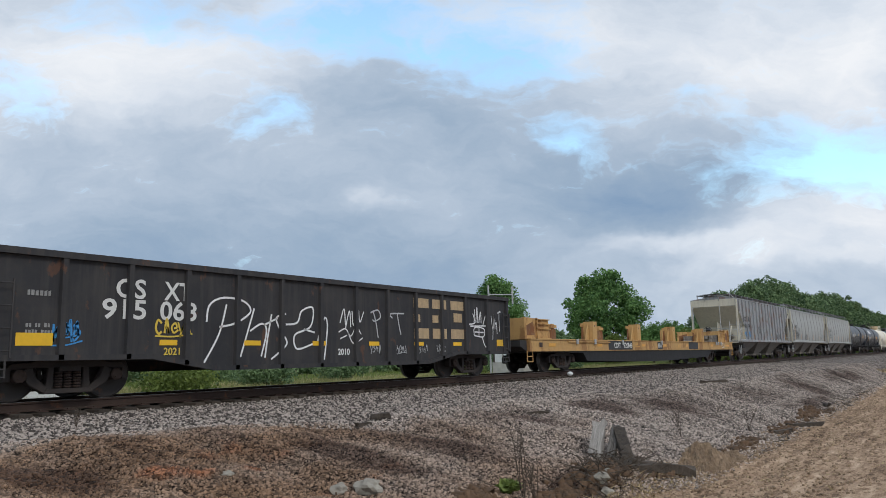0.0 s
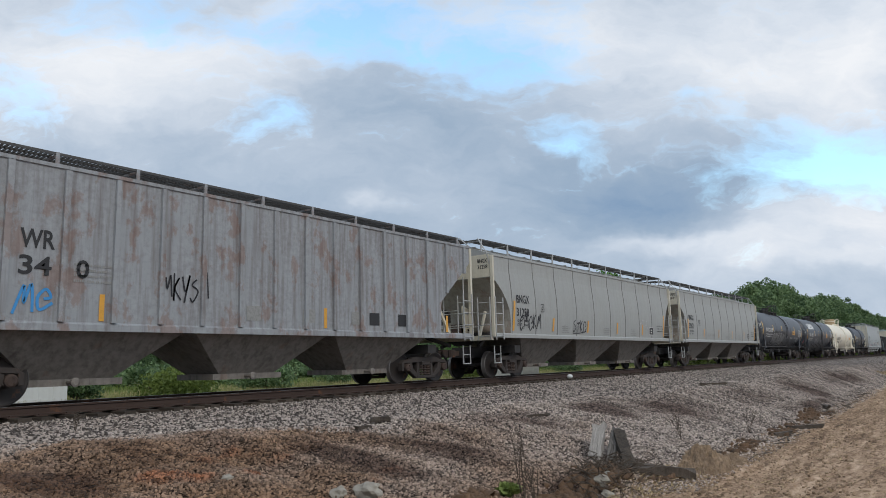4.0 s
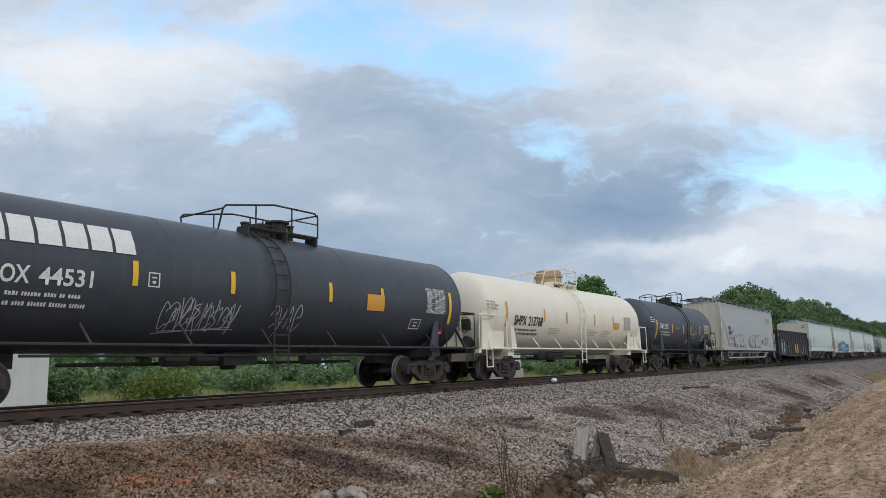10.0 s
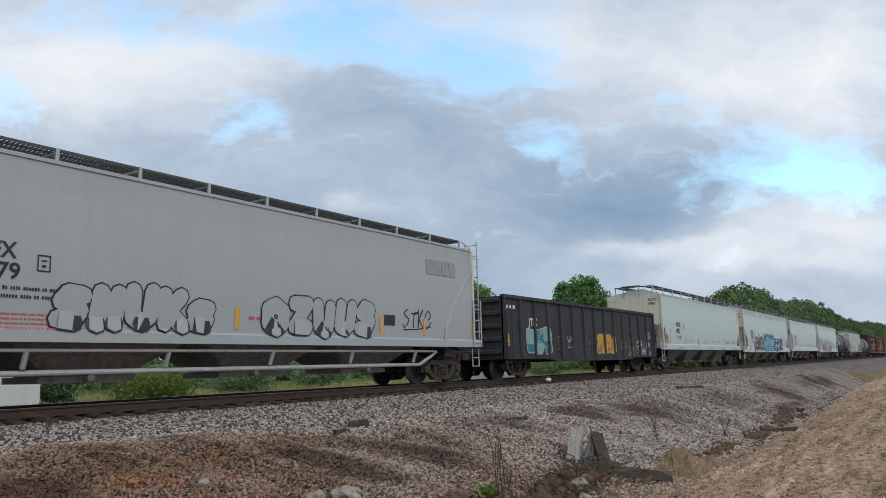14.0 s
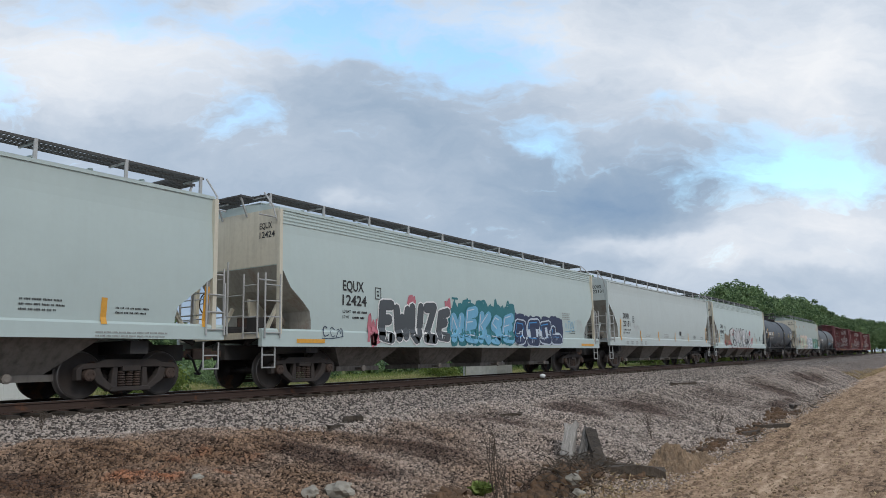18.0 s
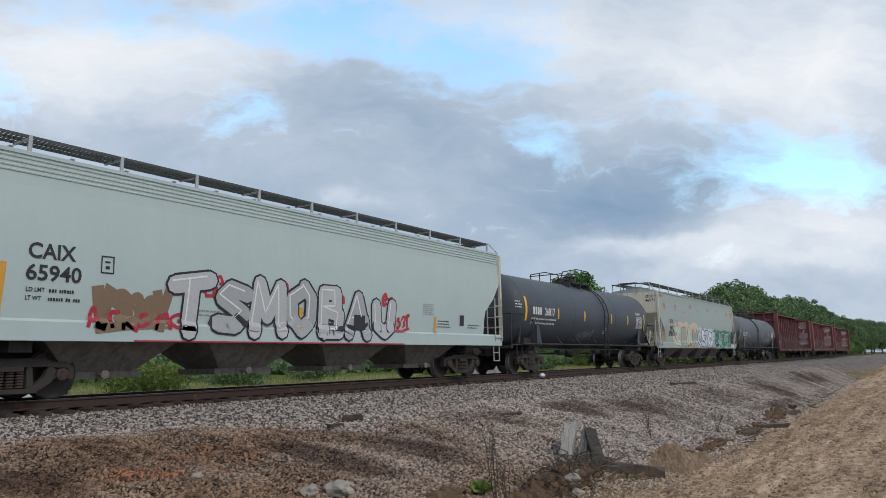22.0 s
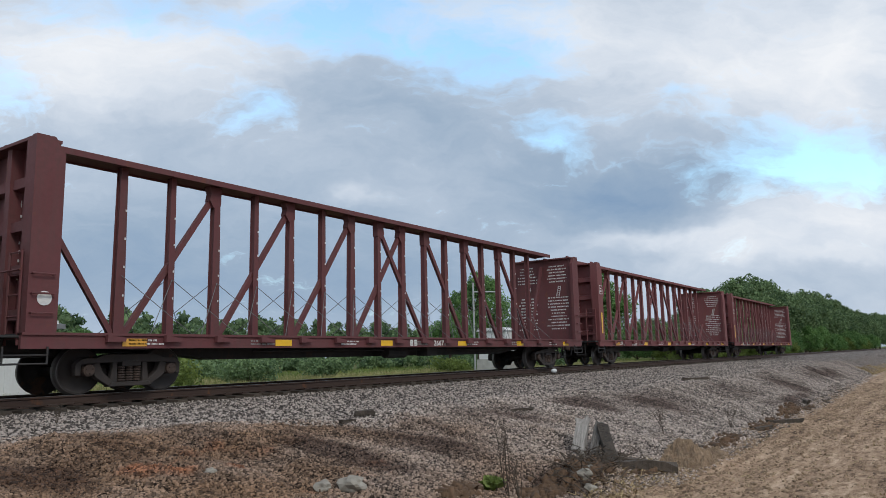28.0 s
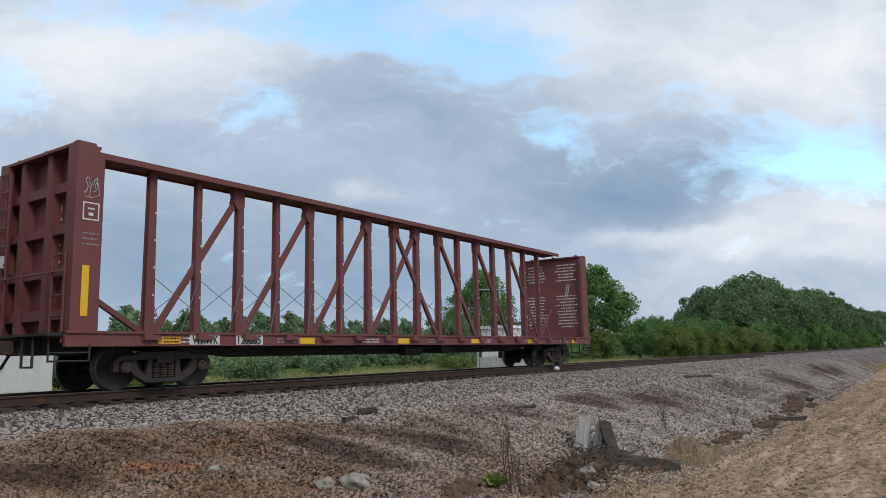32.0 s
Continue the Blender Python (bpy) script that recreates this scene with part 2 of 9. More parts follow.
M = {
    "truck": painted("truck_steel", (0.043, 0.036, 0.034), 0.7, 0.6, 0.3, 0.3, (0.075, 0.058, 0.048)),
    "truck_rust": painted("truck_rusty_steel", (0.06, 0.042, 0.036), 0.75, 0.6, 0.5, 0.3, (0.12, 0.08, 0.06)),
    "wheel": painted("wheel_steel", (0.034, 0.028, 0.026), 0.55, 0.5, 0.3, 0.1, (0.065, 0.05, 0.042)),
    "under": painted("underframe_black", (0.034, 0.033, 0.034), 0.65, 0.4, 0.1, 0.25, (0.07, 0.06, 0.054)),
    "belly": painted("underframe_deep_black", (0.014, 0.014, 0.016), 0.6, 0.25, 0.05, 0.2, (0.035, 0.03, 0.028)),
    "hose": grained("rubber_hose", (0.01, 0.01, 0.01), (0.03, 0.03, 0.03), 20, 0.6),
    "gondola": painted("gondola_black", (0.030, 0.030, 0.034), 0.62, 0.55, 0.35, 0.5, (0.075, 0.066, 0.06), 0.0, 0.3),
    "gondola_dark": painted("gondola_charcoal", (0.026, 0.029, 0.034), 0.6, 0.4, 0.2, 0.45, (0.07, 0.068, 0.066), 0.0, 0.3),
    "mw_yellow": painted("maintenance_yellow", (0.60, 0.35, 0.11), 0.6, 0.35, 0.5, 0.35, (0.26, 0.15, 0.07), 0.0, 0.15, 0.62),
    "silver": painted("galvanised_grey", (0.375, 0.395, 0.415), 0.5, 0.45, 0.4, 0.75, (0.15, 0.125, 0.12), 0.1, 0.2, 0.585, 1.1),
    "seam": painted("seam_grey", (0.22, 0.22, 0.21), 0.6),
    "grey": painted("hopper_grey", (0.375, 0.385, 0.375), 0.45, 0.14, 0.04, 0.18, (0.2, 0.18, 0.15)),
    "pale": painted("hopper_pale_grey", (0.475, 0.565, 0.555), 0.42, 0.06, 0.0, 0.05, (0.3, 0.3, 0.27), 0.0, 0.06),
    "cream": painted("hopper_cream_end", (0.66, 0.62, 0.51), 0.5, 0.18, 0.05, 0.25, (0.28, 0.25, 0.19)),
    "ltgrey": painted("hopper_light_grey", (0.50, 0.56, 0.555), 0.45, 0.08, 0.0, 0.08, (0.27, 0.26, 0.24), 0.0, 0.08),
    "old_grey": painted("hopper_old_grey_green", (0.355, 0.415, 0.395), 0.5, 0.12, 0.85, 0.14, (0.25, 0.23, 0.2), 0.0, 0.12, 0.62, 0.9,
                        ((-8.5, 4.1, 1.3, 0.25), (-8.0, 3.5, 1.2, 0.6), (-5.8, 3.55, 0.7, 0.65), (-2.4, 3.7, 0.9, 0.5), (-4.2, 3.25, 0.4, 0.3), (-0.6, 3.5, 0.5, 0.35), (1.9, 3.65, 0.7, 0.4), (4.4, 3.7, 0.8, 0.3), (7.4, 3.6, 0.8, 0.6), (8.8, 3.6, 0.8, 1.0), (8.9, 2.7, 0.5, 1.0))),
    "smooth_grey": painted("hopper_smooth_grey", (0.375, 0.405, 0.41), 0.42, 0.1, 0.0, 0.1, (0.22, 0.2, 0.18), 0.0, 0.08),
    "galv": painted("galvanised_rail", (0.50, 0.51, 0.51), 0.45, 0.3, 0.15, 0.2, (0.2, 0.18, 0.16), 0.3),
    "grating": painted("walkway_grating", (0.10, 0.10, 0.10), 0.6, 0.4, 0.1, 0.1, (0.09, 0.08, 0.07), 0.3),
    "chute": painted("discharge_chute", (0.27, 0.245, 0.22), 0.7, 0.5, 0.2, 0.6, (0.075, 0.062, 0.052)),
    "reservoir": painted("dirty_reservoir", (0.22, 0.20, 0.17), 0.6, 0.5, 0.4, 0.4, (0.12, 0.09, 0.07), 0.0, 0.15, 0.58),
    "slope": painted("slope_sheet", (0.45, 0.43, 0.39), 0.6, 0.3, 0.25, 0.4, (0.20, 0.165, 0.13), 0.0, 0.15, 0.60),
    "tank_black": painted("tank_black", (0.044, 0.052, 0.066), 0.30, 0.2, 0.03, 0.3, (0.085, 0.085, 0.088)),
    "tank_blue": painted("tank_slate_black", (0.056, 0.070, 0.088), 0.42, 0.2, 0.03, 0.25, (0.09, 0.095, 0.1)),
    "tank_grey": painted("tank_slate_grey", (0.115, 0.135, 0.15), 0.5, 0.45, 0.25, 0.5, (0.07, 0.07, 0.07), 0.0, 0.15, 0.68),
    "tank_white": painted("tank_cream_white", (0.80, 0.75, 0.63), 0.36, 0.05, 0.04, 0.06, (0.45, 0.38, 0.27), 0.0, 0.06),
    "tan": painted("dome_tan", (0.55, 0.40, 0.23), 0.55, 0.4, 0.3, 0.3),
    "red": painted("boxcar_red", (0.155, 0.046, 0.049), 0.6, 0.45, 0.25, 0.4, (0.10, 0.06, 0.055), 0.0, 0.2),
    "red_pale": painted("boxcar_red_faded", (0.205, 0.060, 0.062), 0.6, 0.45, 0.2, 0.35, (0.14, 0.08, 0.07), 0.0, 0.2),
    "cable": grained("steel_cable", (0.09, 0.09, 0.09), (0.2, 0.2, 0.2), 20, 0.5),
    "timber": grained("sawn_timber", (0.30, 0.20, 0.10), (0.55, 0.40, 0.22), 6, 0.8, (0.3, 4, 4), 0.3),
    "white_mark": marking("white_stencil", (0.72, 0.72, 0.70)),
    "black_mark": marking("black_stencil", (0.025, 0.025, 0.027)),
    "grey_mark": marking("faded_stencil", (0.30, 0.30, 0.29), 0.6, 0.6),
    "yellow_mark": marking("yellow_reflector", (0.85, 0.50, 0.02), 0.35, 0.15),
    "amber_mark": marking("amber_reflector", (0.72, 0.36, 0.05), 0.4, 0.3),
    "red_mark": marking("red_sticker", (0.6, 0.05, 0.06)),
    "rail": painted("rail_rust", (0.06, 0.036, 0.028), 0.75, 0.5, 0.4, 0.1, (0.06, 0.04, 0.03)),
    "tread": painted("worn_wheel_tread", (0.20, 0.19, 0.185), 0.35, 0.3, 0.05, 0.0, (0.12, 0.1, 0.09), 0.6),
    "rail_top": painted("rail_polished", (0.34, 0.33, 0.32), 0.28, 0.2, 0.0, 0.0, (0.2, 0.18, 0.16), 0.9),
    "tie": grained("creosoted_wood", (0.025, 0.020, 0.016), (0.11, 0.085, 0.065), 9, 0.9, (4, 0.6, 4), 0.7, 0.03, 0.0, 0.25),
    "old_tie": grained("weathered_tie_wood", (0.03, 0.025, 0.022), (0.40, 0.37, 0.335), 6, 0.95, (7, 7, 0.6), 1.0, 0.04, 0.0, 0.3),
    "stone": grained("ballast_stone", (0.06, 0.049, 0.043), (0.47, 0.40, 0.35), 5, 0.9, (1, 1, 1), 0.3, 0.01, 0.95),
    "flat_yellow": painted("flat_car_yellow", (0.58, 0.35, 0.13), 0.6, 0.3, 0.6, 0.3, (0.28, 0.16, 0.08), 0.0, 0.15, 0.585, 1.1),
    "pad_rust": painted("rusted_pad", (0.20, 0.10, 0.055), 0.8, 0.5, 0.8, 0.4, (0.42, 0.26, 0.13), 0.0, 0.3, 0.52, 2.5),
    "rock": grained("pale_rock", (0.20, 0.18, 0.15), (0.42, 0.39, 0.33), 6, 0.9, (1, 1, 1), 0.7, 0.04),
    "clod": grained("earth_clod", (0.035, 0.024, 0.017), (0.20, 0.12, 0.07), 9, 1.0, (1, 1, 1), 0.8, 0.03),
    "bark": grained("bark", (0.04, 0.03, 0.022), (0.13, 0.10, 0.075), 6, 0.95, (3, 3, 0.5), 0.7, 0.05),
    "leaf": leafy("broad_leaves", (0.065, 0.145, 0.05), (0.23, 0.40, 0.13)),
    "leaf_dark": leafy("dark_leaves", (0.050, 0.098, 0.048), (0.235, 0.34, 0.155)),
    "leaf_light": leafy("light_leaves", (0.07, 0.11, 0.025), (0.24, 0.31, 0.085)),
    "grass": leafy("dry_green_grass", (0.15, 0.16, 0.05), (0.52, 0.47, 0.23)),
    "straw": grained("dry_straw", (0.20, 0.14, 0.07), (0.52, 0.40, 0.22), 12, 0.95, (1, 1, 1), 0.3, 0.01, 0.6),
    "mound": grained("loose_tan_earth", (0.17, 0.115, 0.072), (0.50, 0.36, 0.235), 14, 1.0, (1, 1, 1), 1.0, 0.05, 0.4),
    "siding": painted("white_siding", (0.74, 0.76, 0.76), 0.5, 0.15, 0.0, 0.2, (0.4, 0.39, 0.36)),
    "roofing": grained("grey_roofing", (0.10, 0.105, 0.11), (0.26, 0.27, 0.28), 3, 0.8),
    "concrete": grained("concrete", (0.32, 0.31, 0.28), (0.55, 0.54, 0.50), 4, 0.9),
    "mast": painted("galvanised_mast", (0.5, 0.52, 0.52), 0.4, 0.2, 0.1, 0.1, (0.3, 0.28, 0.26), 0.4),
}
GRAFFITI = {k: marking("spray_" + k, v, 0.5, 0.2) for k, v in {
    "white": (0.80, 0.80, 0.80), "silver": (0.50, 0.51, 0.52), "black": (0.02, 0.02, 0.025), "blue": (0.05, 0.28, 0.62), "sky": (0.16, 0.42, 0.62), "navy": (0.02, 0.035, 0.09),
    "teal": (0.02, 0.17, 0.20), "red": (0.45, 0.03, 0.05), "maroon": (0.2, 0.02, 0.05), "yellow": (0.72, 0.52, 0.07), "mint": (0.50, 0.62, 0.48), "peach": (0.62, 0.50, 0.40),
    "brown": (0.24, 0.16, 0.10), "ice": (0.55, 0.62, 0.70), "green": (0.03, 0.16, 0.11), "orange": (0.60, 0.24, 0.03), "aqua": (0.20, 0.38, 0.36), "pink": (0.55, 0.25, 0.28), "pewter": (0.17, 0.175, 0.18), "dark_tone": (0.018, 0.018, 0.02), "ink": (0.075, 0.085, 0.095), "rose": (0.50, 0.16, 0.20), "faded": (0.36, 0.39, 0.33), "tawny": (0.30, 0.24, 0.17), "pewter_light": (0.40, 0.42, 0.43)}.items()}

GRAFFITI["bare"] = M["smooth_grey"]


# ---------------- mesh helpers ----------------
def B():
    return bmesh.new()


def mesh_of(name, bm, material, smooth=False):
    me = bpy.data.meshes.new(name)
    bm.normal_update()
    bm.to_mesh(me)
    bm.free()
    me.materials.append(material)
    if smooth:
        me.polygons.foreach_set("use_smooth", [True] * len(me.polygons))
    return me


def part(name, bm, material, parent, label="", smooth=False):
    """One mesh object under a thing or a part."""
    ob = new(name, mesh_of(name, bm, material, smooth) if isinstance(bm, bmesh.types.BMesh) else bm)
    ob.parent = parent
    return tagged(ob, label)


def box(bm, x0, x1, y0, y1, z0, z1):
    v = [bm.verts.new((x, y, z)) for x in (x0, x1) for y in (y0, y1) for z in (z0, z1)]
    for f in ((0, 1, 3, 2), (4, 6, 7, 5), (0, 4, 5, 1), (2, 3, 7, 6), (0, 2, 6, 4), (1, 5, 7, 3)):
        bm.faces.new([v[i] for i in f])
    return bm


def bar(bm, p, q, a, b):
    """A square bar a by b from p to q (b is the side that lies across y where it can)."""
    p, q = Vector(p), Vector(q)
    d = (q - p).normalized()
    s = Vector((0, 1, 0)) if abs(d.y) < 0.9 else Vector((1, 0, 0))
    u = d.cross(s).normalized()
    s = u.cross(d)
    ring = [[bm.verts.new(c + u * i * a / 2 + s * j * b / 2) for i, j in ((-1, -1), (1, -1), (1, 1), (-1, 1))] for c in (p, q)]
    for k in range(4):
        bm.faces.new((ring[0][k], ring[0][(k + 1) % 4], ring[1][(k + 1) % 4], ring[1][k]))
    bm.faces.new(ring[0][::-1]), bm.faces.new(ring[1])
    return bm


def rod(bm, p, q, r, n=7, r2=None):
    p, q = Vector(p), Vector(q)
    d = (q - p).normalized()
    u = d.orthogonal().normalized()
    s = d.cross(u)
    rings = [[bm.verts.new(c + (u * math.cos(6.2832 * k / n) + s * math.sin(6.2832 * k / n)) * rr) for k in range(n)] for c, rr in ((p, r), (q, r2 or r))]
    for k in range(n):
        bm.faces.new((rings[0][k], rings[0][(k + 1) % n], rings[1][(k + 1) % n], rings[1][k]))
    bm.faces.new(rings[0][::-1]), bm.faces.new(rings[1])
    return bm


def pipe(bm, pts, r, n=6):
    """One bent tube through the points."""
    pts = [Vector(p) for p in pts]
    rings, u = [], None
    for i, p in enumerate(pts):
        a = (p - pts[i - 1]).normalized() if i else (pts[1] - p).normalized()
        b = (pts[i + 1] - p).normalized() if i + 1 < len(pts) else a
        d = (a + b).normalized()
        u = d.orthogonal().normalized() if u is None else (u - d * u.dot(d)).normalized()
        w, k = d.cross(u), min(1.5, 1 / max(0.4, a.dot(d)))
        rings.append([bm.verts.new(p + (u * math.cos(6.2832 * j / n) + w * math.sin(6.2832 * j / n)) * r * k) for j in range(n)])
    for p, q in zip(rings, rings[1:]):
        for j in range(n):
            bm.faces.new((p[j], p[(j + 1) % n], q[(j + 1) % n], q[j]))
    bm.faces.new(rings[0][::-1]), bm.faces.new(rings[-1])
    return bm


def prism(bm, pts, axis, a, b):
    """A polygon pushed from a to b: axis y takes (x, z), axis x takes (y, z), axis z takes (x, y)."""
    def at(p, w):
        return {"y": (p[0], w, p[1]), "x": (w, p[0], p[1]), "z": (p[0], p[1], w)}[axis]
    lo, hi = [bm.verts.new(at(p, a)) for p in pts], [bm.verts.new(at(p, b)) for p in pts]
    n = len(pts)
    for k in range(n):
        bm.faces.new((lo[k], lo[(k + 1) % n], hi[(k + 1) % n], hi[k]))
    bm.faces.new(lo[::-1]), bm.faces.new(hi)
    bmesh.ops.recalc_face_normals(bm, faces=bm.faces)
    return bm


def lathe(bm, prof, axis, centre, n=24):
    """Turn (radius, along) pairs round an axis, x or y or z."""
    cx, cy, cz = centre
    rings = []
    for r, w in prof:
        ring = []
        for k in range(n):
            a, b = r * math.cos(6.2832 * k / n), r * math.sin(6.2832 * k / n)
            ring.append(bm.verts.new({"x": (cx + w, cy + a, cz + b), "y": (cx + a, cy + w, cz + b), "z": (cx + a, cy + b, cz + w)}[axis]))
        rings.append(ring)
    for p, q in zip(rings, rings[1:]):
        for k in range(n):
            bm.faces.new((p[k], p[(k + 1) % n], q[(k + 1) % n], q[k]))
    bm.faces.new(rings[0][::-1]), bm.faces.new(rings[-1])
    bmesh.ops.recalc_face_normals(bm, faces=bm.faces)
    return bm


def mesh_from(name, verts, faces, material):
    me = bpy.data.meshes.new(name)
    me.from_pydata(verts, [], faces)
    me.materials.append(material)
    return me


# ---------------- ground ----------------
TRACK_Y = 14.65
PROFILE = ((-400, -1.2), (-3, -1.12), (1.6, -1.30), (3.0, -1.36), (3.7, -1.30), (7.7, -0.62), (8.7, -0.455), (9.3, -0.385), (11.8, -0.33), (12.9, -0.285), (13.4, -0.272), (15.9, -0.272), (16.6, -0.30), (18.4, -0.62), (24, -0.66), (60, -0.6), (3000, -0.6))


FOOT = ((0, 4.6), (9, 4.3), (11, 3.65), (15, 3.7), (21, 3.8), (35, 4.0), (73, 5.0), (120, 6.0))
CREST = ((0, 10.4), (4.7, 10.2), (6.7, 9.8), (7.8, 8.8), (9, 8.2), (11, 8.2), (13.4, 8.4), (16.3, 8.5), (18, 8.1), (19.3, 7.2), (23, 6.95), (30, 7.0), (37, 6.5), (50, 6.4), (80, 7.0), (120, 8.0))


def foot_y(x):
    return np.interp(x, [p[0] for p in FOOT], [p[1] for p in FOOT])


def crest_y(x):
    return np.interp(x, [p[0] for p in CREST], [p[1] for p in CREST])


def bank_y(x, y):
    """Where a place lies on the standard cross-section: foot of the bank at 3.7, its crest at 9.2."""
    lo, hi = float(foot_y(x)), float(crest_y(x))
    if y <= lo:
        return y if y < 0 else y * 3.7 / lo
    if y <= hi:
        return 3.7 + (y - lo) / (hi - lo) * 5.5
    return y if y > 12.9 else 9.2 + (y - hi) / (12.9 - hi) * 3.7


def rough3(x, y, s, seed):
    return noise.noise((x * s + seed, y * s - seed, seed * 0.37))


def ground_z(x, y):
    w = bank_y(x, y)
    if 3 < w < 12:
        w += 0.4 * rough3(x, 3.0, 0.18, 5) * min(1, (w - 3) / 1.5) * min(1, (12 - w) / 1.5)
    z = float(np.interp(w, [p[0] for p in PROFILE], [p[1] for p in PROFILE]))
    if 3.4 < w < 9.8:
        k = min(1, (w - 3.4) / 0.8) * min(1, (9.8 - w) / 0.8)
        z += k * (0.16 * rough3(x, y * 0.3, 0.5, 9) + 0.10 * rough3(x, y * 0.5, 1.5, 3) + 0.16 * rough3(x + 0.25 * y, y * 0.16, 0.8, 7) + 0.045 * rough3(x, y, 5.0, 3))
    elif w <= 3.4:
        z += (0.05 * rough3(x, y, 0.3, 2) + 0.035 * rough3(x * 0.4, y, 1.8, 8) + 0.04 * rough3(x * 0.5, y, 6, 8)) * (1 if y > -60 else 0)
    elif y < 13.2:
        z += 0.03 * rough3(x, y, 1.1, 4) + 0.014 * rough3(x, y, 5.0, 4)
    elif y > 17:
        z += 0.06 * rough3(x, y, 0.2, 6)
    return z


# dark patches below the crest, soot plus the slope's shade put into the colour: place, and how tightly each is held
# along and down the bank
SOOT_SHADE = (((18.9, 6.5), 0.36, 0.42), ((16.6, 7.4), 0.5, 0.7), ((24.8, 5.9), 0.26, 0.6), ((42.0, 5.6), 0.11, 0.7), ((9.4, 6.9), 0.75, 0.5), ((7.6, 7.2), 1.0, 0.5), ((4.3, 8.6), 0.7, 0.7), ((12.6, 7.4), 0.55, 0.6), ((9.4, 4.7), 0.9, 1.3), ((27.0, 4.6), 0.14, 1.4), ((31.5, 5.6), 0.3, 0.5))


def bank_tones(net):
    """Shared by the earth and the loose stones: how brown, how dark (soot and painted slope shade) and how rusty the
    bank is at each place.
    """
    pos = net.node("ShaderNodeNewGeometry").outputs["Position"]
    sep = net.node("ShaderNodeSeparateXYZ", Vector=pos)
    x = sep.outputs[0]
    along = net.math("MULTIPLY", x, 1 / 120)
    lo = net.math("MULTIPLY", net.ramp(along, [(a / 120, b / 20) for a, b in FOOT]), 20.0)
    hi = net.math("MULTIPLY", net.ramp(along, [(a / 120, b / 20) for a, b in CREST]), 20.0)
    y = net.math("ADD", net.math("MULTIPLY", net.math("DIVIDE", net.math("SUBTRACT", sep.outputs[1], lo), net.math("SUBTRACT", hi, lo)), 5.5), 3.7)
    wob = net.noise(pos, 0.55, 5, 0.6)
    edge = net.math("ADD", y, net.math("MULTIPLY", net.math("SUBTRACT", wob, 0.5), 1.6))
    below = net.ramp(net.math("MULTIPLY", edge, 0.05), [(0.44, 1.0), (0.475, 0.0)])
    broad = net.noise(net.scaled(pos, 0.8, 1.0, 1, (2, 5, 0)), 0.5, 5, 0.6)
    # brown soil works through the stones at the near end and thins out along the bank
    brown = net.ramp(net.math("ADD", net.math("MULTIPLY", x, 0.05), net.math("MULTIPLY", net.math("SUBTRACT", broad, 0.5), 1.1)), [(0.22, 1.0), (0.75, 0.08)])
    brown = net.math("MULTIPLY", brown, below)
    # soot washed down the slope in slanting runs
    # slanting dark runs down the slope: washed soot, with the shade of the bank's form painted in
    slant = net.vmath("ADD", pos, net.node("ShaderNodeCombineXYZ", X=net.math("MULTIPLY", sep.outputs[1], 0.12)).outputs[0])
    runs = net.noise(net.scaled(slant, 1.3, 0.2, 0.2, (1.4, 0, 0)), 0.9, 7, 0.7)
    dark_tone = net.math("MULTIPLY", net.ramp(runs, [(0.50, 0.0), (0.64, 0.7)]), net.ramp(net.math("MULTIPLY", edge, 0.05), [(0.20, 0.1), (0.30, 0.4), (0.38, 0.9), (0.445, 0.9), (0.47, 0.0)]))
    for at, kx, ky in SOOT_SHADE:
        from_spot = net.vmath("LENGTH", net.vmath("MULTIPLY", net.vmath("SUBTRACT", slant, (at[0] + 0.12 * at[1], at[1], 0)), (kx * 0.75, ky * 0.75, 0)))
        dark_tone = net.math("MAXIMUM", dark_tone, net.ramp(net.math("ADD", from_spot, net.math("MULTIPLY", runs, 1.1)), [(0.75, 0.95), (1.6, 0.0)]))
    rust = net.math("MULTIPLY", net.ramp(net.noise(net.scaled(pos, 1, 1, 1, (2.2, 8.1, 0)), 0.75, 5, 0.6), [(0.60, 0.0), (0.68, 1.0)]), net.ramp(net.math("MULTIPLY", x, 0.05), [(0.3, 0.45), (0.55, 0.0)]))
    for at, k in (((5.1, 7.9, 0), 1.0), ((6.1, 7.4, 0), 1.1), ((5.5, 7.6, 0), 1.1)):
        d = net.vmath("LENGTH", net.vmath("MULTIPLY", net.vmath("SUBTRACT", pos, at), (k, k * 1.2, 0)))
        rust = net.math("MAXIMUM", rust, net.ramp(net.math("ADD", d, net.math("MULTIPLY", wob, 1.2)), [(0.8, 0.7), (1.8, 0.0)]))
    return pos, x, y, wob, edge, brown, dark_tone, net.math("MULTIPLY", rust, below)


def tinted(net, col, brown, dark_tone, rust):
    col = net.mix(brown, col, net.mix(1.0, col, (0.58, 0.425, 0.30, 1), "MULTIPLY"))
    col = net.mix(net.math("MULTIPLY", dark_tone, 0.9), col, net.mix(1.0, col, (0.27, 0.215, 0.20, 1), "MULTIPLY"))
    return net.mix(rust, col, net.mix(1.0, col, (1.4, 0.76, 0.46, 1), "MULTIPLY"))


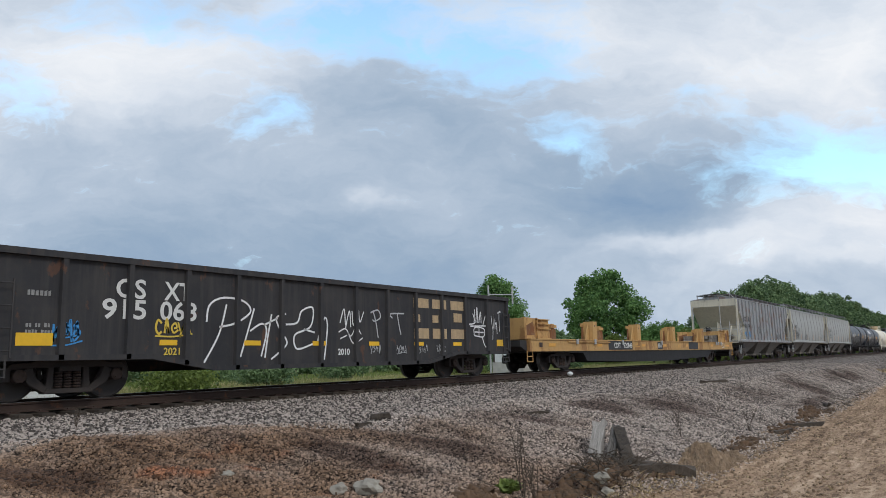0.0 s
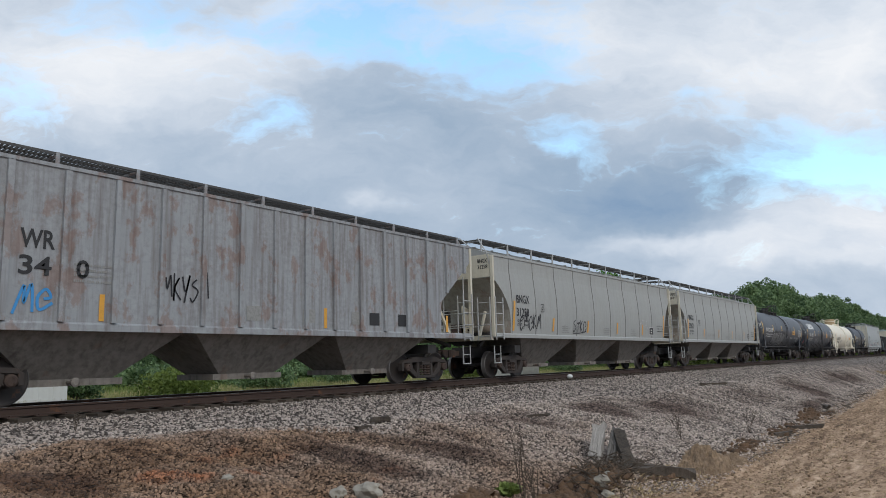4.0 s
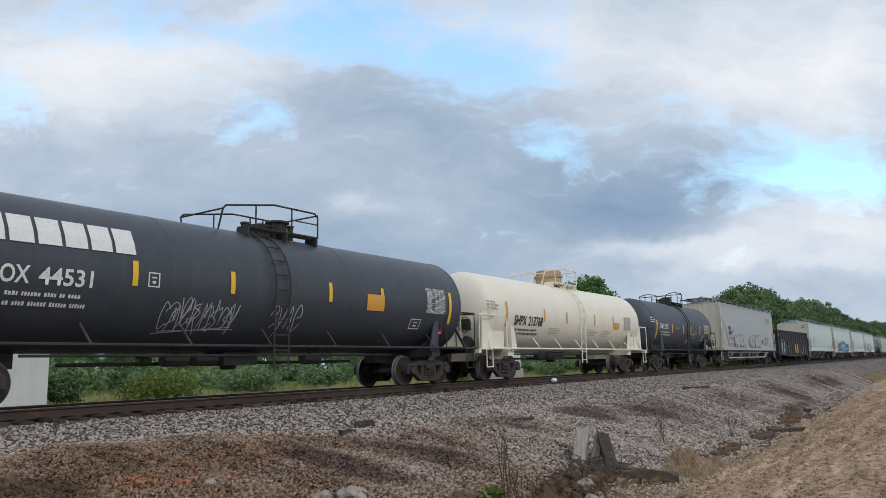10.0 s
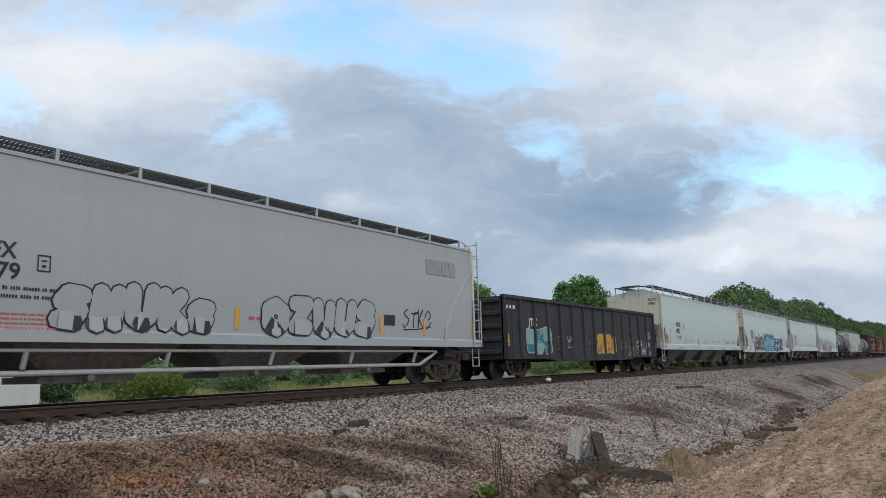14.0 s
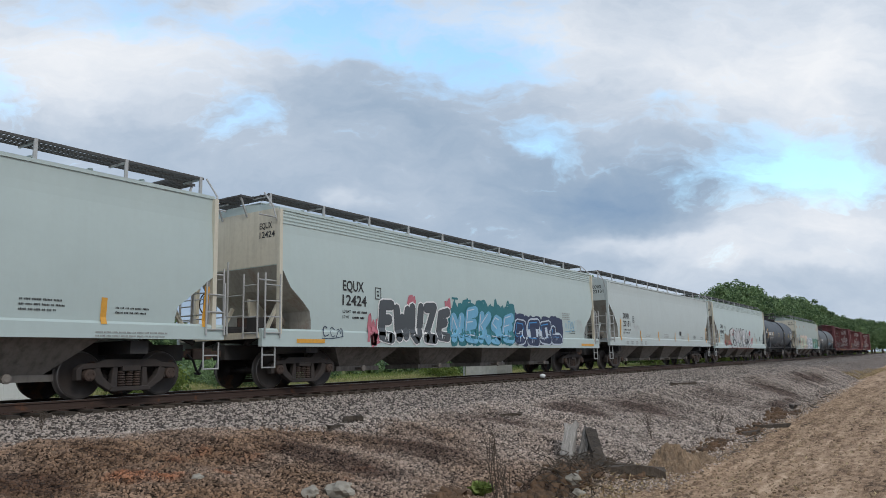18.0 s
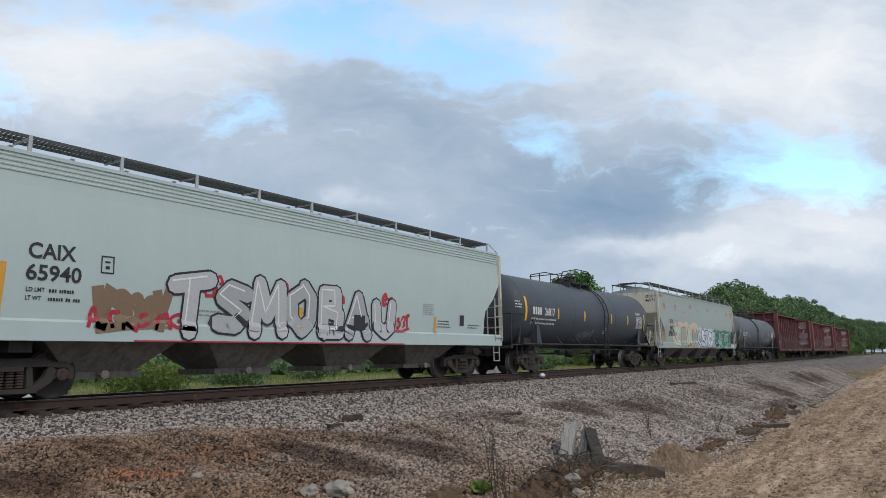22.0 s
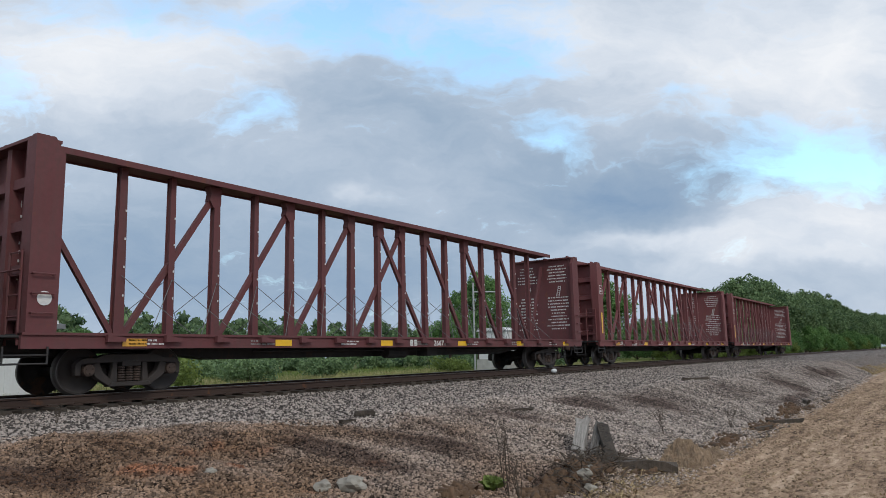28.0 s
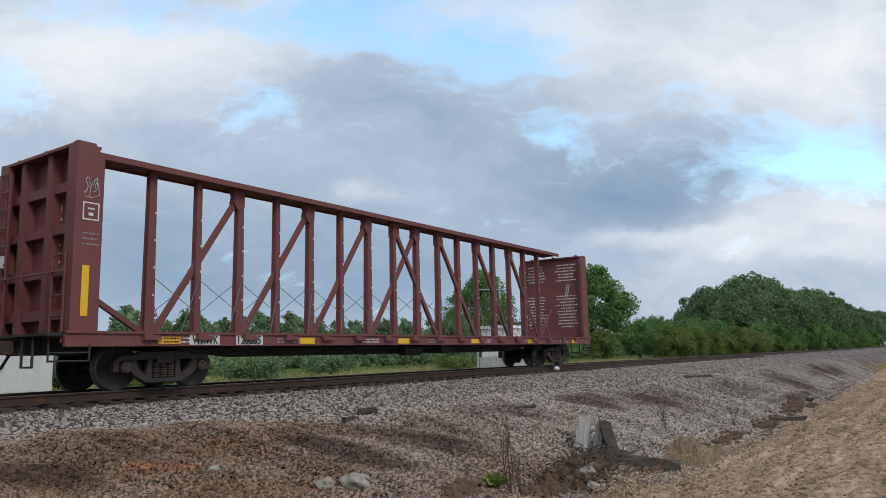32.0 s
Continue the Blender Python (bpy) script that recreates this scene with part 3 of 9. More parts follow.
def bank_stone_material():
    m, net, b = principled("bank_stone")
    pos, x, y, wob, edge, brown, dark_tone, rust = bank_tones(net)
    island = net.node("ShaderNodeNewGeometry").outputs["Random Per Island"]
    f = net.math("ADD", net.math("MULTIPLY", net.noise(pos, 30, 4, 0.6), 0.3), net.math("MULTIPLY", island, 0.8))
    col = net.ramp(f, [(0.12, (0.075, 0.060, 0.052)), (0.5, (0.40, 0.335, 0.29)), (0.95, (0.70, 0.60, 0.53))])
    net.put(b, "Base Color", tinted(net, col, brown, dark_tone, rust))
    net.put(b, "Roughness", 0.9)
    bump(net, b, net.noise(pos, 60, 4, 0.6), 0.3, 0.01)
    return m


def ground_material():
    m, net, b = principled("ground_earth")
    pos, x, y, wob, edge, brown, dark_tone, rust = bank_tones(net)
    yy = net.math("ADD", y, net.math("MULTIPLY", net.math("SUBTRACT", wob, 0.5), 1.4))
    raw_y = net.node("ShaderNodeSeparateXYZ", Vector=pos).outputs[1]
    fine, mid = net.noise(pos, 22, 6, 0.7), net.noise(pos, 3.2, 6, 0.65)
    speck = net.node("ShaderNodeTexVoronoi", Vector=pos, Scale=34.0)
    grain = net.node("ShaderNodeSeparateColor", Color=speck.outputs["Color"]).outputs[0]
    # The ramp's near-black end puts the shade of gaps between stones into the colour.
    gravel = net.ramp(net.math("ADD", net.math("MULTIPLY", grain, 0.75), net.math("MULTIPLY", mid, 0.25)), [(0.25, (0.022, 0.018, 0.016)), (0.6, (0.205, 0.172, 0.151)), (0.95, (0.55, 0.473, 0.42))])
    gravel = tinted(net, gravel, brown, dark_tone, rust)
    # graded dirt: long scrape marks along the bank, clods and fine crumbs
    scrape = net.noise(net.scaled(pos, 0.3, 3.2, 1), 1.0, 8, 0.72)
    crumbs = net.noise(net.scaled(pos, 0.8, 1.6, 1), 9.0, 7, 0.78)
    clods = net.node("ShaderNodeTexVoronoi", Vector=net.scaled(pos, 0.6, 1.5, 1), Scale=9.0)
    lump = net.node("ShaderNodeSeparateColor", Color=clods.outputs["Color"]).outputs[1]
    d = net.math("ADD", net.math("ADD", net.math("MULTIPLY", scrape, 0.55), net.math("MULTIPLY", crumbs, 0.35)), net.math("MULTIPLY", lump, 0.10))
    dirt = net.ramp(d, [(0.38, (0.065, 0.040, 0.026)), (0.46, (0.27, 0.177, 0.115)), (0.53, (0.43, 0.295, 0.196)), (0.64, (0.64, 0.47, 0.335))])
    grass = net.ramp(net.math("ADD", net.math("MULTIPLY", mid, 0.5), net.math("MULTIPLY", fine, 0.5)), [(0.35, (0.05, 0.065, 0.02)), (0.6, (0.16, 0.17, 0.06)), (0.75, (0.28, 0.25, 0.12))])
    col = net.mix(net.ramp(net.math("MULTIPLY", yy, 0.05), [(0.17, 0.0), (0.195, 1.0)]), dirt, gravel)
    col = net.mix(net.ramp(net.math("MULTIPLY", raw_y, 0.05), [(0.86, 0.0), (0.90, 1.0)]), col, grass)
    net.put(b, "Base Color", col)
    net.put(b, "Roughness", 0.95)
    net.put(b, "Specular IOR Level", 0.15)
    bump(net, b, net.math("ADD", net.math("MULTIPLY", grain, 0.4), net.math("ADD", fine, net.math("MULTIPLY", crumbs, 0.8))), 0.6, 0.04)
    return m


def make_ground():
    xs = np.concatenate([-np.geomspace(1500, 8, 24), np.arange(-6, 2, 0.5), np.arange(2, 34, 0.13), np.arange(34, 80, 0.4), np.geomspace(82, 4000, 40)])
    ys = np.concatenate([-np.geomspace(1500, 6, 22), np.arange(-4, 2, 0.4), np.arange(2, 13.2, 0.13), np.arange(13.3, 26, 0.45), np.geomspace(27, 4000, 34)])
    nx, ny = len(xs), len(ys)
    verts = [(float(x), float(y), ground_z(float(x), float(y))) for x in xs for y in ys]
    faces = [(i * ny + j, (i + 1) * ny + j, (i + 1) * ny + j + 1, i * ny + j + 1) for i in range(nx - 1) for j in range(ny - 1)]
    ob = new("ground", mesh_from("ground", verts, faces, ground_material()))
    ob.data.polygons.foreach_set("use_smooth", [True] * len(faces))
    tagged(ob, "graded brown dirt, gravel embankment and grassy field", "ground", kind="structure")


make_ground()


def stone_field(name, count, area, size, material, label, where, seed):
    """Loose angular stones, joined: each a dented, turned block half sunk in the ground."""
    rng = np.random.default_rng(seed)
    base = np.array([(x, y, z) for x in (-1, 1) for y in (-1, 1) for z in (-1, 1)], float) * 0.5
    quad = np.array(((0, 1, 3, 2), (4, 6, 7, 5), (0, 4, 5, 1), (2, 3, 7, 6), (1, 5, 7, 3)))
    x0, x1, y0, y1 = area
    pts = []
    while len(pts) < count:
        u = rng.random(4000)
        x = x0 + (x1 - x0) * u ** 1.9
        y = y0 + (y1 - y0) * rng.random(4000)
        keep = rng.random(4000) < where(x, y)
        pts.extend(zip(x[keep], y[keep]))
    pts = np.array(pts[:count])
    z = np.array([ground_z(float(a), float(b)) for a, b in pts])
    s = size[0] + (size[1] - size[0]) * rng.random(count) ** 1.8
    v = base[None] * (s[:, None, None] * (0.6 + 0.8 * rng.random((count, 1, 3)))) + rng.normal(0, 0.13, (count, 8, 3)) * s[:, None, None]
    a, t = rng.random(count) * 6.28, rng.normal(0, 0.5, count)
    ca, sa, ct, st = np.cos(a)[:, None], np.sin(a)[:, None], np.cos(t)[:, None], np.sin(t)[:, None]
    x, y, zz = v[:, :, 0], v[:, :, 1] * ct - v[:, :, 2] * st, v[:, :, 1] * st + v[:, :, 2] * ct
    v = np.stack([x * ca - y * sa, x * sa + y * ca, zz], 2)
    v[:, :, 0] += pts[:, 0, None]
    v[:, :, 1] += pts[:, 1, None]
    v[:, :, 2] += (z + s * 0.18)[:, None]
    f = quad[None] + (np.arange(count) * 8)[:, None, None]
    me = bpy.data.meshes.new(name)
    me.vertices.add(count * 8)
    me.vertices.foreach_set("co", v.reshape(-1))
    f = f.reshape(-1, 4)
    me.loops.add(f.size)
    me.loops.foreach_set("vertex_index", f.reshape(-1))
    me.polygons.add(len(f))
    me.polygons.foreach_set("loop_start", np.arange(0, f.size, 4))
    me.update(calc_edges=True)
    me.materials.append(material)
    return tagged(new(name, me), label, "gravel", kind="stuff")


def lumps(x, y):
    return np.array([0.5 + 0.5 * rough3(float(a), float(b), 0.8, 12) for a, b in zip(x, y)])


stone_field("ballast_gravel", 90000, (2.0, 60, 6.2, 16.3), (0.016, 0.037), M["stone"], "crushed grey ballast stones along the rails", lambda x, y: (1 - 0.6 * (y > 13.5)) * (y > crest_y(x) - 0.2), 3)
stone_field("bank_gravel", 170000, (2.0, 60, 3.2, 10.6), (0.012, 0.030), bank_stone_material(), "loose pinkish-grey gravel, browned and rust-stained in places, on the embankment", lambda x, y: np.clip((y - foot_y(x) + 0.35) * 1.4, 0, 1) * (y < crest_y(x) + 0.3) * (0.45 + 0.55 * lumps(x, y)), 4)
CLODS = ((9.25, 4.72, 0.42, 0.16), (10.1, 4.5, 0.4, 0.18), (7.75, 5.2, 0.2, 0.12), (11.3, 4.15, 0.35, 0.15), (15.6, 3.95, 0.6, 0.12), (19.5, 4.0, 1.0, 0.14), (24.0, 4.1, 1.5, 0.15))


def soil_at(x, y):
    return np.clip(sum(np.exp(-((x - a) / u) ** 2 - ((y - b) / w) ** 2) for a, b, u, w in CLODS), 0, 1)


stone_field("soil_clods", 1500, (7.0, 27, 3.5, 5.6), (0.02, 0.105), M["clod"], "dark clods of soil and roots at the foot of the bank", soil_at, 16)
stone_field("dirt_crumbs", 16000, (5.0, 45, 0.6, 4.2), (0.008, 0.034), M["mound"], "small crumbs of earth on the graded dirt", lambda x, y: np.clip((y + 1) / 5, 0.1, 1) ** 2, 6)


# ---------------- track ----------------
def make_track():
    for k, off in enumerate((-0.7525, 0.7525)):
        y = TRACK_Y + off
        rail = tagged(new("rail"), "rusty brown steel rail with a polished top", "rail", "rails", "structure")
        prof = [(-0.07, -0.172), (0.07, -0.172), (0.07, -0.16), (0.012, -0.14), (0.010, -0.045), (0.036, -0.035), (0.036, -0.004), (-0.036, -0.004), (-0.036, -0.035), (-0.010, -0.045), (-0.012, -0.14), (-0.07, -0.16)]
        part("rail_web", prism(B(), [(y + a, z) for a, z in prof], "x", -260, 1500), M["rail"], rail)
        part("running_surface", box(B(), -260, 1500, y - 0.027, y + 0.027, -0.0035, 0.0), M["rail_top"], rail, "worn bright strip on the rail head")
    clip = mesh_of("tie_plate", box(box(B(), -0.10, 0.10, -0.17, 0.17, -0.192, -0.174), -0.03, 0.03, -0.12, 0.12, -0.174, -0.155), M["rail"])
    bm = B()
    prism(bm, [(-0.115, -0.36), (0.115, -0.36), (0.115, -0.205), (0.10, -0.192), (-0.10, -0.192), (-0.115, -0.205)], "y", -1.3, 1.3)
    tie = mesh_of("tie", bm, M["tie"])
    bed = tagged(new("track_ties"), "dark creosoted wooden ties sunk in ballast", "ties", kind="structure")
    rng = random.Random(8)
    for k in range(148):
        x = -8 + k * 0.5
        t = part("tie", tie, None, bed)
        t.matrix_basis = pose(x + rng.uniform(-0.04, 0.04), TRACK_Y + rng.uniform(-0.05, 0.05), rng.uniform(-0.012, 0.004), 0, 0, rng.uniform(-1.5, 1.5))
        for s in (-0.7525, 0.7525):
            p = part("tie_plate", clip, None, bed)
            p.matrix_basis = pose(x, TRACK_Y + s, 0)


make_track()


# ---------------- rolling stock: shared pieces ----------------
CARS, WHEELSETS = [], []


def truck_kit():
    """Meshes of a two-axle truck round its own centre, top of rail at zero."""
    kit = []
    for s in (-1, 1):
        bm, y0, y1 = B(), s * 0.93, s * 1.09
        outline = [(-1.13, 0.36), (-1.13, 0.58), (-1.0, 0.68), (-0.72, 0.69), (-0.55, 0.76), (0.55, 0.76), (0.72, 0.69), (1.0, 0.68), (1.13, 0.58), (1.13, 0.36), (1.02, 0.36), (1.02, 0.57), (0.76, 0.57), (0.74, 0.42), (0.40, 0.17), (-0.40, 0.17), (-0.74, 0.42), (-0.76, 0.57), (-1.02, 0.57), (-1.02, 0.36)]
        top = [(-1.13, 0.36), (-1.13, 0.58), (-1.0, 0.68), (-0.72, 0.69), (-0.55, 0.76), (0.55, 0.76), (0.72, 0.69), (1.0, 0.68), (1.13, 0.58), (1.13, 0.36), (1.02, 0.36), (1.02, 0.57), (0.58, 0.60), (-0.58, 0.60), (-1.02, 0.57), (-1.02, 0.36)]
        prism(bm, top, "y", y0, y1)
        for e in (-1, 1):
            prism(bm, [(e * 0.76, 0.36), (e * 0.76, 0.59), (e * 0.66, 0.61), (e * 0.58, 0.42), (e * 0.30, 0.17), (e * 0.46, 0.15), (e * 0.70, 0.30)], "y", y0, y1)
            prism(bm, [(e * 0.27, 0.2), (e * 0.27, 0.62), (e * 0.37, 0.62), (e * 0.42, 0.2)], "y", y0 + s * 0.02, y1 - s * 0.02)
            prism(bm, [(e * 0.72, 0.57), (e * 0.74, 0.40), (e * 0.80, 0.36), (e * 0.80, 0.57)], "y", y0, y1)
        prism(bm, [(-0.46, 0.13), (0.46, 0.13), (0.40, 0.22), (-0.40, 0.22)], "y", y0 - s * 0.03, y1 + s * 0.03)
        bmesh.ops.bevel(bm, geom=bm.edges[:], offset=0.012, segments=1, affect="EDGES")
        kit.append(("side_frame", mesh_of("side_frame", bm, M["truck"]), pose(0, 0, 0), "cast steel side frame caked with brown dirt"))
        bm = B()
        for k in range(3):
            for j in range(6):
                lathe(bm, [(0.055, 0), (0.072, 0.012), (0.072, 0.03), (0.055, 0.042)], "z", (-0.17 + 0.17 * k, s * 1.03, 0.23 + j * 0.05), 10)
        kit.append(("spring_group", mesh_of("spring_group", bm, M["truck_rust"]), pose(0, 0, 0), "coil springs between the frame columns"))
    bm = B()
    prism(bm, [(-1.12, 0.53), (1.12, 0.53), (1.12, 0.62), (0.5, 0.74), (-0.5, 0.74), (-1.12, 0.62)], "x", -0.2, 0.2)
    kit.append(("bolster", mesh_of("bolster", bm, M["truck"]), pose(0, 0, 0), ""))
    bm = B()
    for e in (-1, 1):
        bar(bm, (e * 0.42, -0.85, 0.42), (e * 0.42, 0.85, 0.42), 0.08, 0.12)
        for s in (-1, 1):
            box(bm, e * 0.42 - 0.03, e * 0.42 + 0.05, s * 0.75 - 0.06, s * 0.75 + 0.06, 0.3, 0.55)
    kit.append(("brake_beam", mesh_of("brake_beam", bm, M["truck"]), pose(0, 0, 0), ""))
    bm = B()
    for s in (-1, 1):
        prof = [(0.06, 0.90), (0.115, 0.90), (0.115, 0.80), (0.15, 0.79), (0.36, 0.755), (0.40, 0.785), (0.440, 0.79), (0.455, 0.775), (0.457, 0.70), (0.463, 0.675), (0.484, 0.665), (0.484, 0.645), (0.40, 0.65), (0.37, 0.69), (0.15, 0.70), (0.10, 0.64), (0.06, 0.62)]
        lathe(bm, [(r, w * s) for r, w in prof], "y", (0, 0, 0), 40)
    rod(bm, (0, -0.7, 0), (0, 0.7, 0), 0.085, 14)
    wheels = mesh_of("wheelset", bm, M["wheel"], True)
    wheels.materials.append(M["tread"])
    for f in wheels.polygons:
        f.material_index = int(all(math.hypot(wheels.vertices[i].co.x, wheels.vertices[i].co.z) > 0.435 for i in f.vertices))
    kit.append(("wheelset", wheels, None, "steel wheels and axle with rusty faces"))
    for s in (-1, 1):
        bm = B()
        lathe(bm, [(0.05, 1.02 * s), (0.115, 1.02 * s), (0.115, 1.15 * s), (0.085, 1.17 * s), (0.03, 1.17 * s)], "y", (0, 0, 0), 16)
        for k in range(3):
            a = k * 2.094
            rod(bm, (0.06 * math.cos(a), 1.165 * s, 0.06 * math.sin(a)), (0.06 * math.cos(a), 1.19 * s, 0.06 * math.sin(a)), 0.018, 6)
        kit.append(("bearing_cap", mesh_of("bearing_cap", bm, M["truck_rust"]), None, "round axle bearing cap with bolts"))
    return kit


TRUCK = truck_kit()


def add_truck(car, x):
    t = new("truck")
    t.parent = car
    t.matrix_basis = pose(x, 0, 0)
    for name, me, m, label in TRUCK:
        if m is None:
            for ax in (-0.889, 0.889):
                w = part(name, me, None, t, label)
                w.matrix_basis = pose(ax, 0, 0.457)
                WHEELSETS.append((w, ax))
        else:
            part(name, me, None, t, label)


def coupler_kit():
    bm = B()
    box(bm, 0.0, 0.62, -0.08, 0.08, 0.79, 0.95)
    prism(bm, [(0.55, -0.16), (0.78, -0.20), (0.86, -0.10), (0.76, 0.0), (0.86, 0.08), (0.80, 0.17), (0.55, 0.16)], "z", 0.74, 1.0)
    bmesh.ops.bevel(bm, geom=bm.edges[:], offset=0.012, segments=1, affect="EDGES")
    hose = B()
    pipe(hose, [(0.25, -0.35, 0.85), (0.42, -0.34, 0.72), (0.58, -0.25, 0.50), (0.74, -0.15, 0.40), (0.86, -0.05, 0.42)], 0.028)
    return mesh_of("coupler", bm, M["truck_rust"]), mesh_of("air_hose", hose, M["hose"])


COUPLER, HOSE = coupler_kit()


SMALL_PRINT = ("data_stencil", "test_data_table", "graffiti_tag")


class Car:
    """A car under construction: its root, half length, and the near side's outline as a function of height."""

    def __init__(self, name, a, b, label, category, side, trucks):
        self.root = tagged(new(name), label, category, "cars of the freight train")
        self.at, self.h, self.side, self.shift = (a + b) / 2, (b - a) / 2, side, 0.0
        self.root.location = (self.at, TRACK_Y, 0)
        self.front = -self.h + 0.06
        CARS.append((self.root, self.at))
        for s in (-1, 1):
            add_truck(self.root, s * trucks)
            for me, n in ((COUPLER, "coupler"), (HOSE, "air_hose")):
                p = part(n, me, None, self.root)
                p.matrix_basis = pose(s * (self.h - 0.32), 0, 0, 0, 0, 0 if s > 0 else 180)

    def part(self, name, bm, mat, label="", smooth=False):
        return part(name, bm, mat if not isinstance(mat, str) else M[mat], self.root, label, smooth)

    # --- markings on the near side, drawn in (x, z) and laid on the side's shape ---
    def lay(self, name, bm, mat, lift=0.012, label=""):
        for v in bm.verts:
            v.co.y = -(self.side(v.co.z) + lift + v.co.y)
            v.co.x += self.shift
        ob = self.part(name, bm, mat, label)
        if name in SMALL_PRINT:
            tagged(ob, kind="stuff")
        return ob

    def patch(self, name, x0, x1, z0, z1, mat, lift=0.012, label="", lean=0.0):
        bm, n = B(), max(1, int((z1 - z0) / 0.12))
        rows = [[bm.verts.new((x + lean * k / n, 0, z0 + (z1 - z0) * k / n)) for x in (x0, x1)] for k in range(n + 1)]
        for p, q in zip(rows, rows[1:]):
            bm.faces.new((p[0], p[1], q[1], q[0]))
        return self.lay(name, bm, mat, lift, label)

    def text(self, words, x, z, height, mat, name="car_number", width=None, lift=0.012):
        bm = text_mesh(words)
        k = height / 0.69
        w = max(v.co.x for v in bm.verts)
        kx = k if width is None else width / w
        for v in bm.verts:
            v.co = Vector((x + v.co.x * kx, 0, z + v.co.y * k))
        return self.lay(name, bm, mat, lift, "stencilled number")

    def end_text(self, words, y, z, height, mat, width, x=None):
        """Lettering on the end that leads."""
        bm = text_mesh(words)
        w = max(v.co.x for v in bm.verts)
        for v in bm.verts:
            v.co = Vector(((self.front - 0.018) if x is None else x, y - v.co.x * width / w, z + v.co.y * height / 0.69))
        return self.part("end_lettering", bm, mat, "stencilled lettering on the end")

    def blocks(self, n, x, z, width, height, mat, name="reporting_mark", lift=0.012, fill=0.72, label="plain lettering blocks"):
        """A brand mark as n plain blocks."""
        bm, step = B(), width / n
        for k in range(n):
            x0, x1 = x + k * step, x + k * step + step * fill
            for c, d in ((0.0, 0.45), (0.45, 1.0)):
                bm.faces.new([bm.verts.new((u, 0, z + height * v)) for u, v in ((x0, c), (x1, c), (x1, d), (x0, d))])
        return self.lay(name, bm, mat, lift, label)

    def lines(self, x, z, width, rows, mat, height=0.05, gap=0.09, seed=1, name="data_stencil", lift=0.012):
        """Small print as plain bars."""
        bm, rng = B(), random.Random(seed)
        for k in range(rows):
            u, zz, end = x, z - k * gap, x + width * rng.uniform(0.8, 1.0)
            while u < end:
                for _ in range(rng.randint(2, 6)):
                    w = height * rng.uniform(0.4, 0.62)
                    bm.faces.new([bm.verts.new((a, 0, b)) for a, b in ((u, zz), (u + w, zz), (u + w, zz + height * rng.uniform(0.75, 1)), (u, zz + height * rng.uniform(0.75, 1)))])
                    u += w + height * 0.2
                u += height * 0.6
        return self.lay(name, bm, mat, lift, "small worn print as bars")

    def limits(self, x, z, width, rows, mat, height=0.05, gap=0.09, seed=1, lift=0.012):
        """The load limit and light weight: the words that can be read, the figures as bars."""
        for k, words in enumerate(("LD LMT", "LT WT")):
            self.text(words, x, z - k * gap, height * 1.5, M[mat], "load_limit", width=height * (6.6 if k == 0 else 5.4), lift=lift)
            self.lines(x + height * 8.0, z - k * gap, max(0.2, width - height * 8.0), 1, mat, height * 1.3, gap, seed + k, lift=lift)

    def stripes(self, xs, z0, z1, w=0.11, mat="yellow_mark", lean=0.0):
        for x in xs:
            self.patch("reflector_stripe", x, x + w, z0, z1, mat, 0.014, "yellow reflective stripe", lean)

    def frame_mark(self, x, z, w, h, mat="white_mark"):
        bm, t = B(), 0.025
        for a, b, c, d in ((x, x + w, z, z + t), (x, x + w, z + h - t, z + h), (x, x + t, z + t, z + h - t), (x + w - t, x + w, z + t, z + h - t), (x + w * 0.35, x + w * 0.65, z + h * 0.25, z + h * 0.42), (x + w * 0.3, x + w * 0.7, z + h * 0.6, z + h * 0.7)):
            bm.faces.new([bm.verts.new((u, 0, v)) for u, v in ((a, c), (b, c), (b, d), (a, d))])
        return self.lay("inspection_box", bm, mat, 0.012, "small framed inspection mark")


FONT = {}


def text_mesh(words):
    if words not in FONT:
        cu = bpy.data.curves.new("words", "FONT")
        cu.body = words
        cu.resolution_u = 3
        cu.offset = 0.020
        ob = bpy.data.objects.new("words", cu)
        FONT[words] = bpy.data.meshes.new_from_object(ob)
        bpy.data.objects.remove(ob)
    bm = B()
    bm.from_mesh(FONT[words])
    bmesh.ops.triangulate(bm, faces=bm.faces[:])
    bmesh.ops.subdivide_edges(bm, edges=[e for e in bm.edges if e.calc_length() > 0.3], cuts=2)
    x0 = min(v.co.x for v in bm.verts)
    for v in bm.verts:
        v.co = Vector((v.co.x - x0, v.co.y, 0))
    return bm


def smooth_line(pts, n=6):
    """A soft curve through points."""
    out, P = [], [pts[0], *pts, pts[-1]]
    for i in range(1, len(P) - 2):
        p0, p1, p2, p3 = (Vector(p) for p in P[i - 1:i + 3])
        for k in range(n):
            t = k / n
            out.append(0.5 * (2 * p1 + (p2 - p0) * t + (2 * p0 - 5 * p1 + 4 * p2 - p3) * t * t + (3 * p1 - p0 - 3 * p2 + p3) * t ** 3))
    return out + [Vector(pts[-1])]


def ribbon(bm, pts, width, lift=0.0):
    pts = [Vector(p) for p in pts]
    prev = None
    for i, p in enumerate(pts):
        d = (pts[min(i + 1, len(pts) - 1)] - pts[max(i - 1, 0)])
        d = d.normalized() if d.length > 1e-6 else Vector((1, 0))
        nrm = Vector((-d.y, d.x)) * width / 2
        now = [bm.verts.new((p.x + nrm.x, lift, p.y + nrm.y)), bm.verts.new((p.x - nrm.x, lift, p.y - nrm.y))]
        if prev:
            bm.faces.new((prev[0], prev[1], now[1], now[0]))
        prev = now


